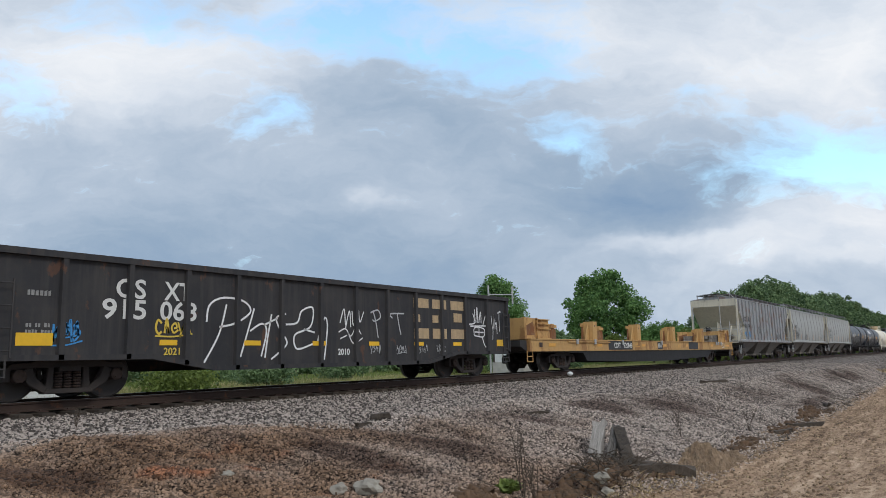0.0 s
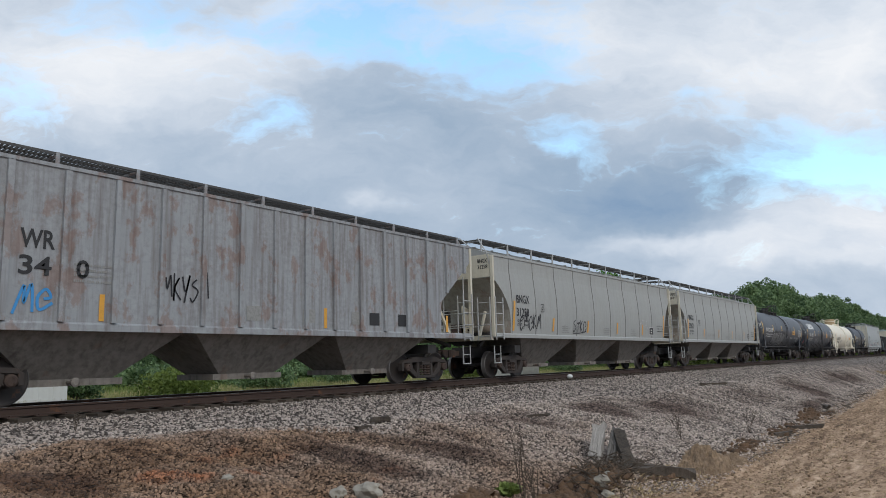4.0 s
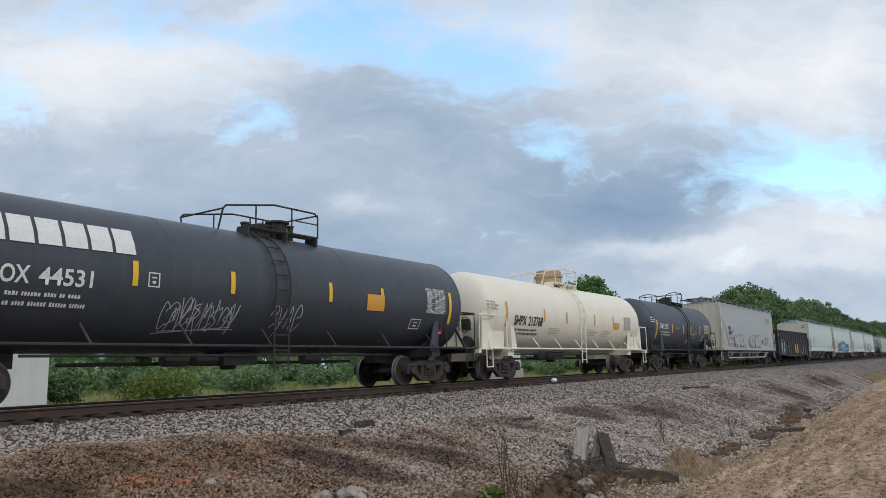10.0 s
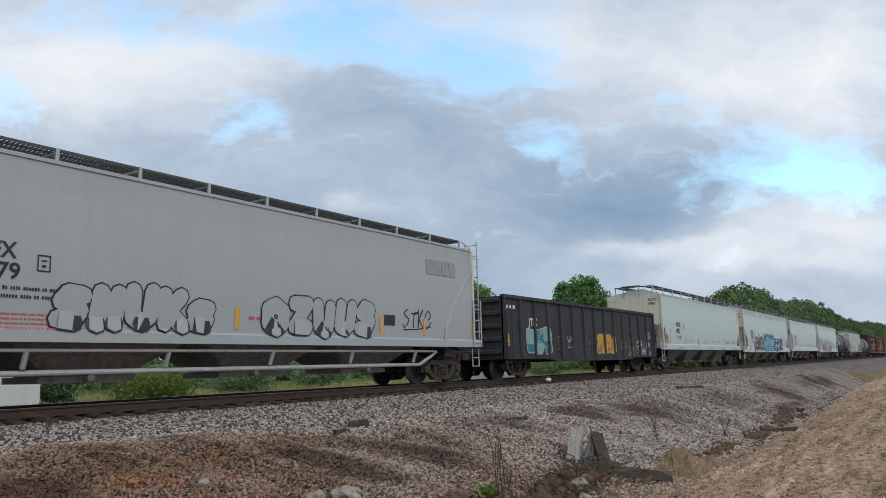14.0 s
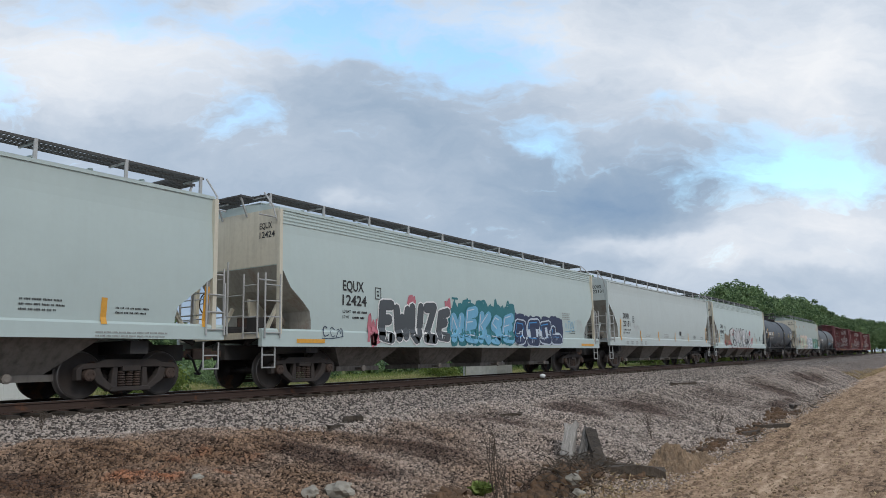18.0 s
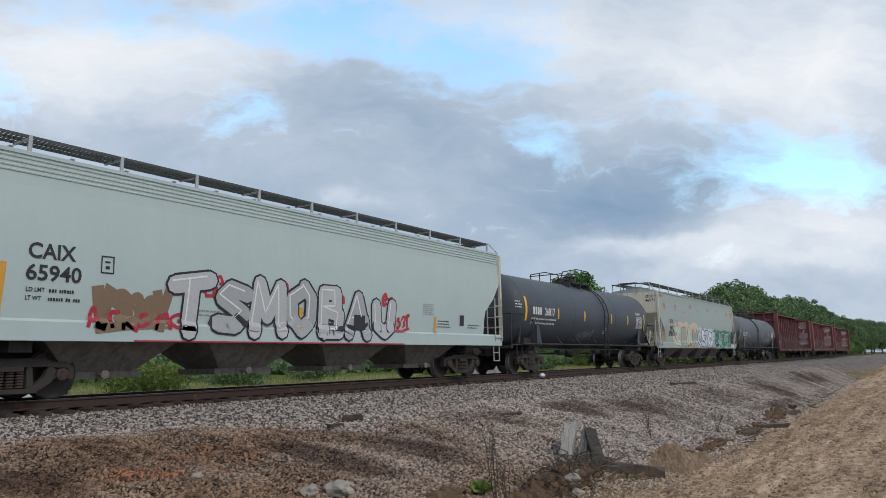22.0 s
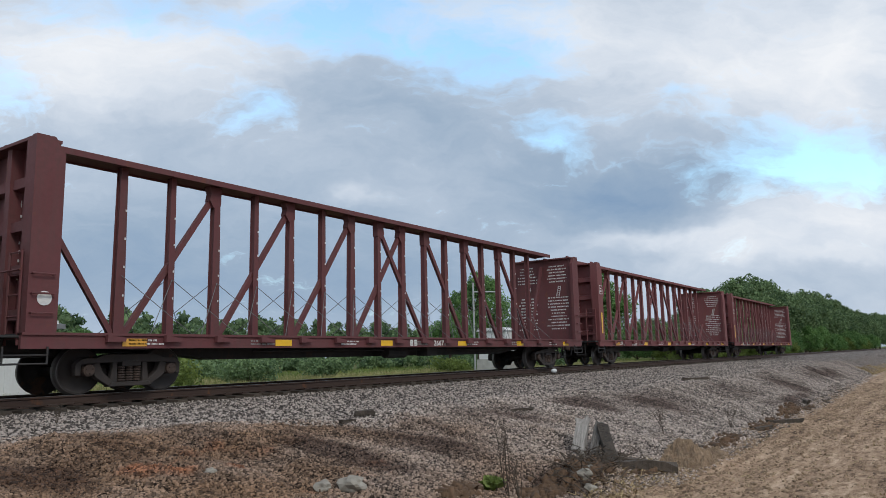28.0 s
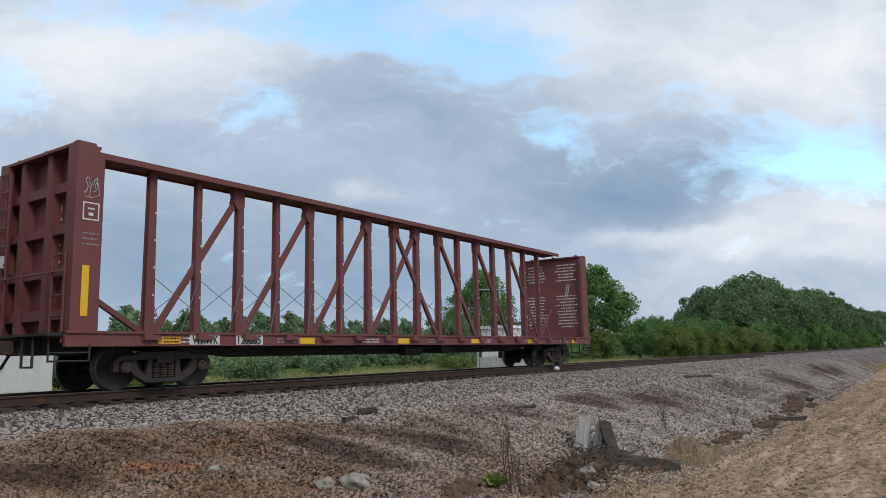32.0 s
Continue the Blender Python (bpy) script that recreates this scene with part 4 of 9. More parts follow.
LETTERS = (
    ((0.0, 0.55), (0.5, 1.0), (0.95, 0.8), (0.55, 0.5), (0.9, 0.3), (0.3, 0.05)),
    ((0.6, 0.95), (0.1, 0.75), (0.75, 0.5), (0.2, 0.1), (-0.1, 0.25)),
    ((0.0, 0.0), (0.3, 0.9), (0.5, 0.4), (0.75, 1.0), (1.0, 0.05)),
    ((0.85, 0.8), (0.4, 1.0), (0.05, 0.5), (0.4, 0.05), (0.9, 0.25)),
    ((0.1, 1.0), (0.15, 0.05), (0.2, 0.5), (0.7, 0.9), (0.3, 0.5), (1.0, 0.0)),
    ((0.5, 0.5), (0.9, 0.6), (0.6, 0.95), (0.1, 0.6), (0.4, 0.1), (1.05, 0.35)),
    ((0.0, 0.95), (0.45, 0.3), (0.9, 1.0), (0.5, 0.3), (0.3, -0.15)),
    ((0.1, 0.3), (0.15, 0.9), (0.3, 0.55), (0.65, 0.65), (0.7, 0.1)),
    ((0.0, 0.9), (1.0, 0.95), (0.5, 0.93), (0.45, 0.1)),
    ((0.2, 0.05), (0.5, 1.05), (0.85, 0.0), (0.65, 0.4), (0.25, 0.45)),
)


def scribble(car, x0, x1, z0, z1, colour, width=0.05, loops=4, seed=1, label="spray-painted tag", name="graffiti_tag"):
    """A quick tag: slanted hand letters over a flourish."""
    rng, bm = random.Random(seed), B()
    step, slant = (x1 - x0) / loops, rng.uniform(-0.05, 0.25)
    for k, shape in enumerate(rng.sample(LETTERS * 2, loops)):
        a, tall, low = x0 + k * step, rng.uniform(0.75, 1.1), rng.uniform(-0.08, 0.12)
        pts = [(a + step * (u * 0.95 + slant * v + rng.uniform(-0.06, 0.06)), z0 + (z1 - z0) * (low + v * tall * 0.92 + rng.uniform(-0.04, 0.04))) for u, v in shape]
        ribbon(bm, smooth_line(pts), width * rng.uniform(0.8, 1.15))
    if rng.random() < 0.45:
        ribbon(bm, smooth_line([(x0, z0 - (z1 - z0) * 0.08), ((x0 + x1) / 2, z0 + (z1 - z0) * rng.uniform(-0.2, 0.05)), (x1, z0 + (z1 - z0) * 0.1)]), width * 0.8)
    return car.lay(name, bm, GRAFFITI[colour], 0.013, label)


def strokes(car, x0, x1, z0, z1, colour, width, lines, label="white spray-painted letters", name="graffiti_tag"):
    """Hand-drawn strokes given as fractions of a box."""
    bm = B()
    for pts in lines:
        ribbon(bm, smooth_line([(x0 + (x1 - x0) * a, z0 + (z1 - z0) * b) for a, b in pts], 7), width)
    return car.lay(name, bm, GRAFFITI[colour], 0.013, label)


def blob(rng, cx, cz, w, h, n=28):
    """A fat letter's outline: a swollen block with a few notches."""
    notch = [(rng.uniform(0, 6.28), rng.uniform(0.12, 0.3), rng.uniform(0.25, 0.5)) for _ in range(3)]
    out = []
    for k in range(n):
        a = 6.2832 * k / n
        c, s = math.cos(a), math.sin(a)
        r = 1 / max(abs(c), abs(s)) ** 0.75
        for na, nd, nw in notch:
            d = abs((a - na + 3.1416) % 6.2832 - 3.1416)
            if d < nw:
                r *= 1 - nd * (1 - d / nw)
        out.append((cx + c * r * w / 2, cz + s * r * h / 2))
    return out


def fan(bm, pts, lift=0.0):
    """Fill a star-shaped outline in three rings, so that it can follow a curved side."""
    cx, cz = sum(p[0] for p in pts) / len(pts), sum(p[1] for p in pts) / len(pts)
    rings = [[bm.verts.new((cx + (x - cx) * f, lift, cz + (z - cz) * f)) for x, z in pts] for f in (0.33, 0.66, 1.0)]
    mid, n = bm.verts.new((cx, lift, cz)), len(pts)
    for k in range(n):
        j = (k + 1) % n
        bm.faces.new((mid, rings[0][k], rings[0][j]))
        for p, q in zip(rings, rings[1:]):
            bm.faces.new((p[k], q[k], q[j], p[j]))


def piece(car, x0, x1, z0, z1, letters, fills, outline, halo=None, shade=None, seed=1, line=0.05, label="spray-painted lettering in fat shapes", inner=True, fill_on=True):
    """A graffiti piece: halo, fat shapes in several colours, outlines, inner strokes and shine."""
    rng, step = random.Random(seed), (x1 - x0) / letters
    h = z1 - z0

    def put(name, bm, mat, lift, parent):
        for v in bm.verts:
            v.co.y = -(car.side(v.co.z) + lift + v.co.y)
            v.co.x += car.shift
        return part(name, bm, GRAFFITI[mat], parent)

    back = B()
    n = letters * 8
    pts = [(x0 - 0.1 + (x1 - x0 + 0.2) * k / n, z0) for k in range(n + 1)] + [(x1 + 0.1 - (x1 - x0 + 0.2) * k / n, z0 + h * (0.93 + 0.17 * abs(math.sin(k * 0.9 + seed)))) for k in range(n + 1)]
    for k in range(n):
        a, b, c, d = pts[k], pts[k + 1], pts[2 * n - k], pts[2 * n + 1 - k]
        for lo, hi in ((0, 0.34), (0.34, 0.67), (0.67, 1)):
            back.faces.new([back.verts.new((p[0] + (q[0] - p[0]) * f, 0, p[1] + (q[1] - p[1]) * f)) for p, q, f in ((a, d, lo), (b, c, lo), (b, c, hi), (a, d, hi))])
    if halo:
        top = tagged(put("graffiti", back, halo, 0.010, car.root), label)
    else:
        back.free()
        top = None
    for k in range(letters):
        lines, shines = B(), B()
        cx = x0 + step * (k + 0.5)
        w, hh = step * rng.uniform(0.95, 1.12), h * rng.uniform(0.86, 1.0)
        cz = z0 + hh / 2 + rng.uniform(0, h - hh)
        pts = blob(rng, cx, cz, w, hh)
        lean = rng.uniform(-0.12, 0.2)
        pts = [(x + (z - cz) * lean, z) for x, z in pts]
        col = fills[k % len(fills)]
        ribbon(lines, [*pts, pts[0], pts[1]], line)
        if inner:
            for _ in range(4):
                u, v = rng.uniform(-0.28, 0.28), rng.uniform(-0.3, 0.3)
                ribbon(lines, smooth_line([(cx + w * u, cz + hh * v), (cx + w * (u + rng.uniform(-.2, .2)), cz + hh * (v + rng.uniform(-.05, .2))), (cx + w * (u * 0.4 + rng.uniform(-.2, .2)), cz + hh * (v * 0.5 + rng.uniform(-.1, .1)))], 4), line * rng.uniform(0.7, 1.1))
        if shade:
            ribbon(shines, smooth_line([(cx - w * 0.3, cz + hh * 0.2), (cx - w * 0.22, cz + hh * 0.38), (cx + w * 0.1, cz + hh * 0.42)], 4), line * 0.8)
            ribbon(shines, [(pts[j][0], pts[j][1] + line) for j in range(2, 12)], line * 0.6)
        letter = put("graffiti_letter", lines, outline, 0.024, top or car.root)
        if not top:
            tagged(letter, label)
        if fill_on:
            body = B()
            fan(body, pts)
            put("fill", body, col, 0.016, letter if not top else top)
            if len(fills) > 1:
                body = B()
                cut_z = rng.uniform(0.3, 0.5)
                fan(body, [(cx + (x - cx) * 0.92, cz - hh * 0.5 + (z - cz + hh * 0.5) * cut_z) for x, z in pts])
                put("fade", body, fills[(k + 1) % len(fills)], 0.0195, letter if not top else top)
        if shade:
            put("highlight", shines, shade, 0.028, letter if not top else top)
        else:
            shines.free()


GLYPHS = {
    "B": (((0.1, 0.0), (0.15, 1.0), (0.7, 0.95), (0.72, 0.6), (0.2, 0.52), (0.85, 0.45), (0.85, 0.05), (0.1, 0.0)),),
    "A": (((0.0, 0.0), (0.45, 1.0), (0.95, 0.0)), ((0.22, 0.35), (0.75, 0.35))),
    "C": (((0.9, 0.85), (0.5, 1.0), (0.1, 0.6), (0.15, 0.2), (0.55, 0.0), (0.95, 0.18)),),
    "D": (((0.1, 0.0), (0.15, 1.0), (0.7, 0.95), (0.9, 0.5), (0.7, 0.05), (0.1, 0.0)),),
    "E": (((0.9, 1.0), (0.15, 0.92), (0.08, 0.05), (0.95, 0.0)), ((0.12, 0.5), (0.75, 0.55))),
    "K": (((0.1, 0.0), (0.15, 1.0)), ((0.9, 1.0), (0.25, 0.5), (0.95, 0.0))),
    "L": (((0.15, 1.0), (0.1, 0.05), (0.95, 0.08)),),
    "M": (((0.0, 0.0), (0.12, 1.0), (0.5, 0.35), (0.85, 1.0), (1.0, 0.0)),),
    "N": (((0.05, 0.0), (0.15, 1.0), (0.8, 0.05), (0.9, 1.0)),),
    "O": (((0.5, 1.0), (0.1, 0.75), (0.1, 0.25), (0.5, 0.0), (0.9, 0.25), (0.9, 0.75), (0.5, 1.0)),),
    "P": (((0.1, 0.0), (0.15, 1.0), (0.8, 0.95), (0.85, 0.55), (0.2, 0.45)),),
    "R": (((0.1, 0.0), (0.15, 1.0), (0.8, 0.95), (0.8, 0.58), (0.2, 0.5), (0.95, 0.0)),),
    "S": (((0.9, 0.9), (0.4, 1.0), (0.1, 0.72), (0.85, 0.38), (0.6, 0.02), (0.05, 0.1)),),
    "T": (((0.0, 0.92), (1.0, 1.0)), ((0.5, 0.95), (0.45, 0.0))),
    "U": (((0.1, 1.0), (0.12, 0.2), (0.5, 0.0), (0.85, 0.2), (0.9, 1.0)),),
    "W": (((0.0, 1.0), (0.22, 0.0), (0.5, 0.7), (0.78, 0.0), (1.0, 1.0)),),
    "X": (((0.05, 1.0), (0.95, 0.0)), ((0.95, 1.0), (0.05, 0.0))),
    "Z": (((0.05, 0.95), (0.9, 1.0), (0.1, 0.05), (0.95, 0.0))),
}
GLYPHS["Z"] = (GLYPHS["Z"],)


def densely(pts, step=0.1):
    out = []
    for p, q in zip(pts, pts[1:]):
        n = max(1, int((Vector(q) - Vector(p)).length / step))
        out += [(p[0] + (q[0] - p[0]) * k / n, p[1] + (q[1] - p[1]) * k / n) for k in range(n)]
    return out + [pts[-1]]


def letters(car, word, x0, x1, z0, z1, fills, outline, edge=0.05, fat=0.34, halo=None, shine=None, seed=1, label="spray-painted letters", sag=0.0):
    """Graffiti lettering in fat strokes: an outline, a fill laid on it, a thin shine; halo: a cloud behind."""
    rng, step, h = random.Random(seed), (x1 - x0) / len(word), z1 - z0

    def put(name, bm, mat, lift, parent):
        for v in bm.verts:
            v.co.y = -(car.side(v.co.z) + lift + v.co.y)
            v.co.x += car.shift
        return part(name, bm, GRAFFITI[mat], parent)

    def disc(bm, p, rad):
        bm.faces.new([bm.verts.new((p[0] + rad * math.cos(k * 0.7854), 0, p[1] + rad * math.sin(k * 0.7854))) for k in range(8)])

    top = None
    if halo:
        bm = B()
        for k in range(len(word) * 3):
            cx = x0 + (x1 - x0) * (k + 0.5) / (len(word) * 3)
            fan(bm, blob(rng, cx, z0 + h * rng.uniform(0.5, 0.62), step * 0.75, h * rng.uniform(0.95, 1.08), 20), 0.0004 * (k % 5))
        top = tagged(put("graffiti", bm, halo, 0.008, car.root), label, kind="stuff")
    w = step * fat
    for k, ch in enumerate(word):
        line, body, gloss = B(), B(), B()
        a, b = x0 + step * k + w * 0.30, x0 + step * (k + 1) - w * 0.30
        lo = z0 + w * 0.55 + rng.uniform(0, 0.08) * h
        hi = z1 - w * 0.55 - rng.uniform(0, 0.14) * h - sag * abs(k / max(1, len(word) - 1) - 0.4) * h
        lean = rng.uniform(-0.02, 0.12)
        for stroke in GLYPHS[ch]:
            pts = [(a + (b - a) * (u + lean * (v - 0.5) + rng.uniform(-0.05, 0.05)), lo + (hi - lo) * (v + rng.uniform(-0.04, 0.04))) for u, v in stroke]
            for bm, ww in ((line, w + 2 * edge), (body, w)):
                for p, q in zip(pts, pts[1:]):
                    ribbon(bm, densely((p, q)), ww * rng.uniform(0.92, 1.0))
                for p in pts:
                    disc(bm, p, ww * 0.49)
            ribbon(gloss, [(x - w * 0.22, z + w * 0.2) for x, z in densely(pts)], w * 0.10)
        piece_of = put("graffiti_letter", line, outline, 0.016 + 0.003 * (k % 2), top or car.root)
        if not top:
            tagged(piece_of, label)
        put("fill", body, fills[k % len(fills)], 0.024 + 0.003 * (k % 2), top or piece_of)
        if shine:
            put("highlight", gloss, shine, 0.031, top or piece_of)
        else:
            gloss.free()


def ladder(bm, x, y, z0, z1, width, along="x", r=0.016, step=0.38, bend=None):
    """Two stiles and rungs. along: the way that the rungs run."""
    def at(w, z):
        yy = bend(z) if bend else y
        return (x + w, yy, z) if along == "x" else (x, y + w, z)
    n = max(1, int((z1 - z0) / 0.3))
    for w in (0, width):
        pipe(bm, [at(w, z0 + (z1 - z0) * k / n) for k in range(n + 1)], r * 1.5)
    z = z0 + 0.12
    while z < z1:
        rod(bm, at(0, z), at(width, z), r, 6)
        z += step
    return bm


def put_ladder(car, name, bm, mat):
    """A ladder's stiles as one part, each rung a part on it."""
    bm.verts.index_update()
    seen, islands = set(), []
    for v in bm.verts:
        if v.index in seen:
            continue
        stack, isle = [v], []
        seen.add(v.index)
        while stack:
            w = stack.pop()
            isle.append(w)
            for e in w.link_edges:
                o = e.other_vert(w)
                if o.index not in seen:
                    seen.add(o.index)
                    stack.append(o)
        islands.append(isle)
    stiles, rungs = B(), []
    for isle in islands:
        zs = [v.co.z for v in isle]
        level = max(zs) - min(zs) < 0.06 and max(zs) > 0.6
        tgt = B() if level else stiles
        copy = {v: tgt.verts.new(v.co) for v in isle}
        for f in {f for v in isle for f in v.link_faces}:
            tgt.faces.new([copy[v] for v in f.verts])
        if level:
            rungs.append(tgt)
    bm.free()
    main = car.part(name, stiles, mat)
    for g in rungs:
        part("rung", g, M[mat], main)
    return main


def stirrup(bm, x, w=0.38, y=-1.5, z0=0.52, z1=1.1):
    pipe(bm, [(x, y, z1), (x, y, z0), (x + w, y, z0), (x + w, y, z1)], 0.018)
    rod(bm, (x, y, (z0 + z1) / 2), (x + w, y, (z0 + z1) / 2), 0.015)
    return bm


def brake_wheel(bm, x, y, z, r=0.27):
    for k in range(16):
        a, b = 6.2832 * k / 16, 6.2832 * (k + 1) / 16
        rod(bm, (x, y + r * math.cos(a), z + r * math.sin(a)), (x, y + r * math.cos(b), z + r * math.sin(b)), 0.016, 6)
    for k in range(5):
        a = 6.2832 * k / 5
        rod(bm, (x, y, z), (x, y + r * math.cos(a), z + r * math.sin(a)), 0.012, 5)
    box(bm, x + 0.02, x + 0.2, y - 0.15, y + 0.15, z - 0.2, z + 0.2)
    return bm


# ---------------- covered hoppers ----------------
def hopper(a, b, label, paint, end_paint=None, bays=3, style="round", ze=3.05, cut=1.9, zs=1.28, eave=4.17, top=4.42, sill=0.13, ribs=(), seams=0, roof_band=False, board="grating", truck_in=1.95, bulge=0.07, sill_paint=None, chute_z=0.32, board_z=4.66, slope_paint="slope", cutline=None, end_in=0.06):
    """cutline: (height, inset) from the top of the end opening down to the sill; end_in: how far the body stands back from the platform's end."""
    h = (b - a) / 2
    if cutline:
        ze, cut = cutline[0][0], cutline[-1][1]

    def wide(z):
        u = min(1, max(0, (z - zs) / (eave - zs)))
        return 1.52 + bulge * math.sin(math.pi * min(1, u * 1.05 + 0.12)) if style != "flat" else 1.56
    car = Car("covered_hopper_car", a, b, label, "hopper car", lambda z: wide(z) if z > zs + 0.04 else 1.602, h - truck_in)
    L, F = h - end_in, h - 0.06
    car.front = -L

    def inset(z):
        if z >= ze or style == "full":
            return 0.0
        if cutline:
            return float(np.interp(z, [p[0] for p in cutline[::-1]], [p[1] for p in cutline[::-1]]))
        u = (ze - z) / (ze - zs)
        return cut * (u ** 0.62 if style == "round" else u)
    # shell: rings of rising height, one every few centimetres
    zsteps = [zs + (eave - zs) * k / 16 for k in range(17)]
    zsteps = sorted(set([round(z, 3) for z in zsteps] + [round(ze, 3)] + [round(p[0], 3) for p in (cutline or ()) if zs < p[0] < eave]))
    bm, slope = B(), B()
    rings = []
    for z in zsteps:
        l, w = L - inset(z), wide(z)
        rings.append([(-l, -w, z), (l, -w, z), (l, w, z), (-l, w, z)])
    roof = [(wide(eave) + 0.03, eave + 0.001), (wide(eave) + 0.03, eave + 0.07), (wide(eave) - 0.06, eave + 0.09), (1.0, top - 0.08), (0.35, top)]
    for w, z in roof:
        rings.append([(-L, -w, z), (L, -w, z), (L, w, z), (-L, w, z)])
    for p, q in zip(rings, rings[1:]):
        zz = (p[0][2] + q[0][2]) / 2
        for k in range(4):
            tgt = slope if (k in (1, 3) and zz < ze and style != "full") else bm
            tgt.faces.new([tgt.verts.new(c) for c in (p[k], p[(k + 1) % 4], q[(k + 1) % 4], q[k])])
    bm.faces.new([bm.verts.new(c) for c in rings[-1]])
    bm.faces.new([bm.verts.new(c) for c in rings[0][::-1]])
    bmesh.ops.remove_doubles(bm, verts=bm.verts[:], dist=0.002)
    shell = car.part("body", bm, paint)
    for side in (-1, 1):
        half = B()
        for f in slope.faces:
            if f.verts[0].co.x * side > 0:
                half.faces.new([half.verts.new(v.co) for v in f.verts])
        if half.faces:
            car.part("slope_sheet", half, slope_paint, "sloping end sheet streaked with dirt")
    slope.free()
    # end panels above the slope sheets carry the end paint
    for s in (-1, 1):
        if end_paint:
            bm = B()
            w = wide(3.6) - 0.05
            box(bm, s * L, s * (L + 0.012), -w, w, (ze + 0.02) if style != "full" else 1.2, eave + 0.05)
            car.part("end_panel", bm, end_paint)
    # weld seams or outside posts, bent to the side's shape
    for x in ribs:
        bm = B()
        lo = zs + 0.02
        if style != "flat" or abs(x) < L - cut:
            z0 = lo
        else:
            z0 = max([lo] + [z + 0.02 for z in zsteps if inset(z) > L - abs(x) - 0.06])
        bm.free()
        for s in (-1, 1):
            car.part("side_post", box(B(), x - 0.055, x + 0.055, s * (wide(2) - 0.01), s * (wide(2) + 0.075), z0, eave - 0.02), paint)
    for k in range(seams):
        x = -L + (2 * L) * (k + 0.7) / (seams + 0.4)
        bm = B()
        zz = [z for z in zsteps if abs(x) < L - inset(z) - 0.02]
        rows = [[bm.verts.new((x + dx, -wide(z) - dy, z)) for dx, dy in ((-0.025, -0.002), (-0.012, 0.014), (0.012, 0.014), (0.025, -0.002))] for z in zz]
        for p, q in zip(rows, rows[1:]):
            for j in range(3):
                bm.faces.new((p[j], p[j + 1], q[j + 1], q[j]))
        if bm.faces:
            car.part("weld_seam", bm, "seam" if paint == "grey" else paint)
        else:
            bm.free()
    if roof_band:
        bm = B()
        for k in range(4):
            z = eave - 0.06 - k * 0.085
            rod(bm, (-L, -wide(z) + 0.0, z), (L, -wide(z) + 0.0, z), 0.022, 6)
        car.part("roof_corrugation", bm, paint)
    # side sills
    for s in (-1, 1):
        bm = B()
        y = s * 1.53
        prism(bm, [(y, zs - sill), (y + s * 0.07, zs - sill), (y + s * 0.07, zs - 0.02), (y + s * 0.02, zs + 0.03), (y - s * 0.06, zs + 0.03), (y - s * 0.06, zs - sill)], "x", -h + 0.05, h - 0.05)
        car.part("side_sill", bm, sill_paint or paint)
    # discharge chutes
    inner = L - max(cut, 1.9) - 0.1 if style != "full" else L - 2.6
    span = 2 * inner / bays
    for k in range(bays):
        cx = -inner + span * (k + 0.5)
        bm = B()
        up = [(cx - span * 0.5, -1.42), (cx + span * 0.5, -1.42), (cx + span * 0.5, 1.42), (cx - span * 0.5, 1.42)]
        lo = [(cx - span * 0.19, -0.62), (cx + span * 0.19, -0.62), (cx + span * 0.19, 0.62), (cx - span * 0.19, 0.62)]
        va, vb = [bm.verts.new((x, y, zs - 0.01)) for x, y in up], [bm.verts.new((x, y, chute_z + 0.12)) for x, y in lo]
        for j in range(4):
            bm.faces.new((va[j], vb[j], vb[(j + 1) % 4], va[(j + 1) % 4]))
        bm.faces.new(vb), bm.faces.new(va[::-1])
        bmesh.ops.recalc_face_normals(bm, faces=bm.faces)
        ch = car.part("discharge_chute", bm, "chute", "dust-streaked sloping discharge chute")
        bm = B()
        box(bm, cx - span * 0.24, cx + span * 0.24, -0.68, 0.68, chute_z, chute_z + 0.13)
        rod(bm, (cx - 0.1, -0.95, chute_z + 0.07), (cx - 0.1, 0.95, chute_z + 0.07), 0.04, 8)
        lathe(bm, [(0.05, -1.0), (0.09, -0.98), (0.09, -0.93), (0.05, -0.91)], "y", (cx - 0.1, 0, chute_z + 0.07), 10)
        part("outlet_gate", bm, M["chute"], ch)
    # stub sills, platforms and bolsters
    for s in (-1, 1):
        bm = B()
        box(bm, s * (h - 0.1), s * (h - max(cut, 1.9) - 0.9), -0.22, 0.22, 0.72, 1.08)
        box(bm, s * (h - truck_in) - 0.2, s * (h - truck_in) + 0.2, -1.35, 1.35, 0.86, 1.12)
        for t in (-0.5, 0.5):
            bar(bm, (s * (h - 0.25), t * 1.6, 1.1), (s * (h - cut - 0.1), t * 1.1, 1.5), 0.1, 0.1)
        car.part("stub_sill", bm, "under")
        car.part("end_sill", box(B(), s * (h - 0.12), s * (h - 0.02), -1.5, 1.5, zs - 0.21, zs - 0.095), end_paint or paint)
        car.part("end_platform", box(B(), s * (h - 0.1), s * (h - 1.35), -1.45, 1.45, zs - 0.09, zs - 0.05), end_paint or paint)
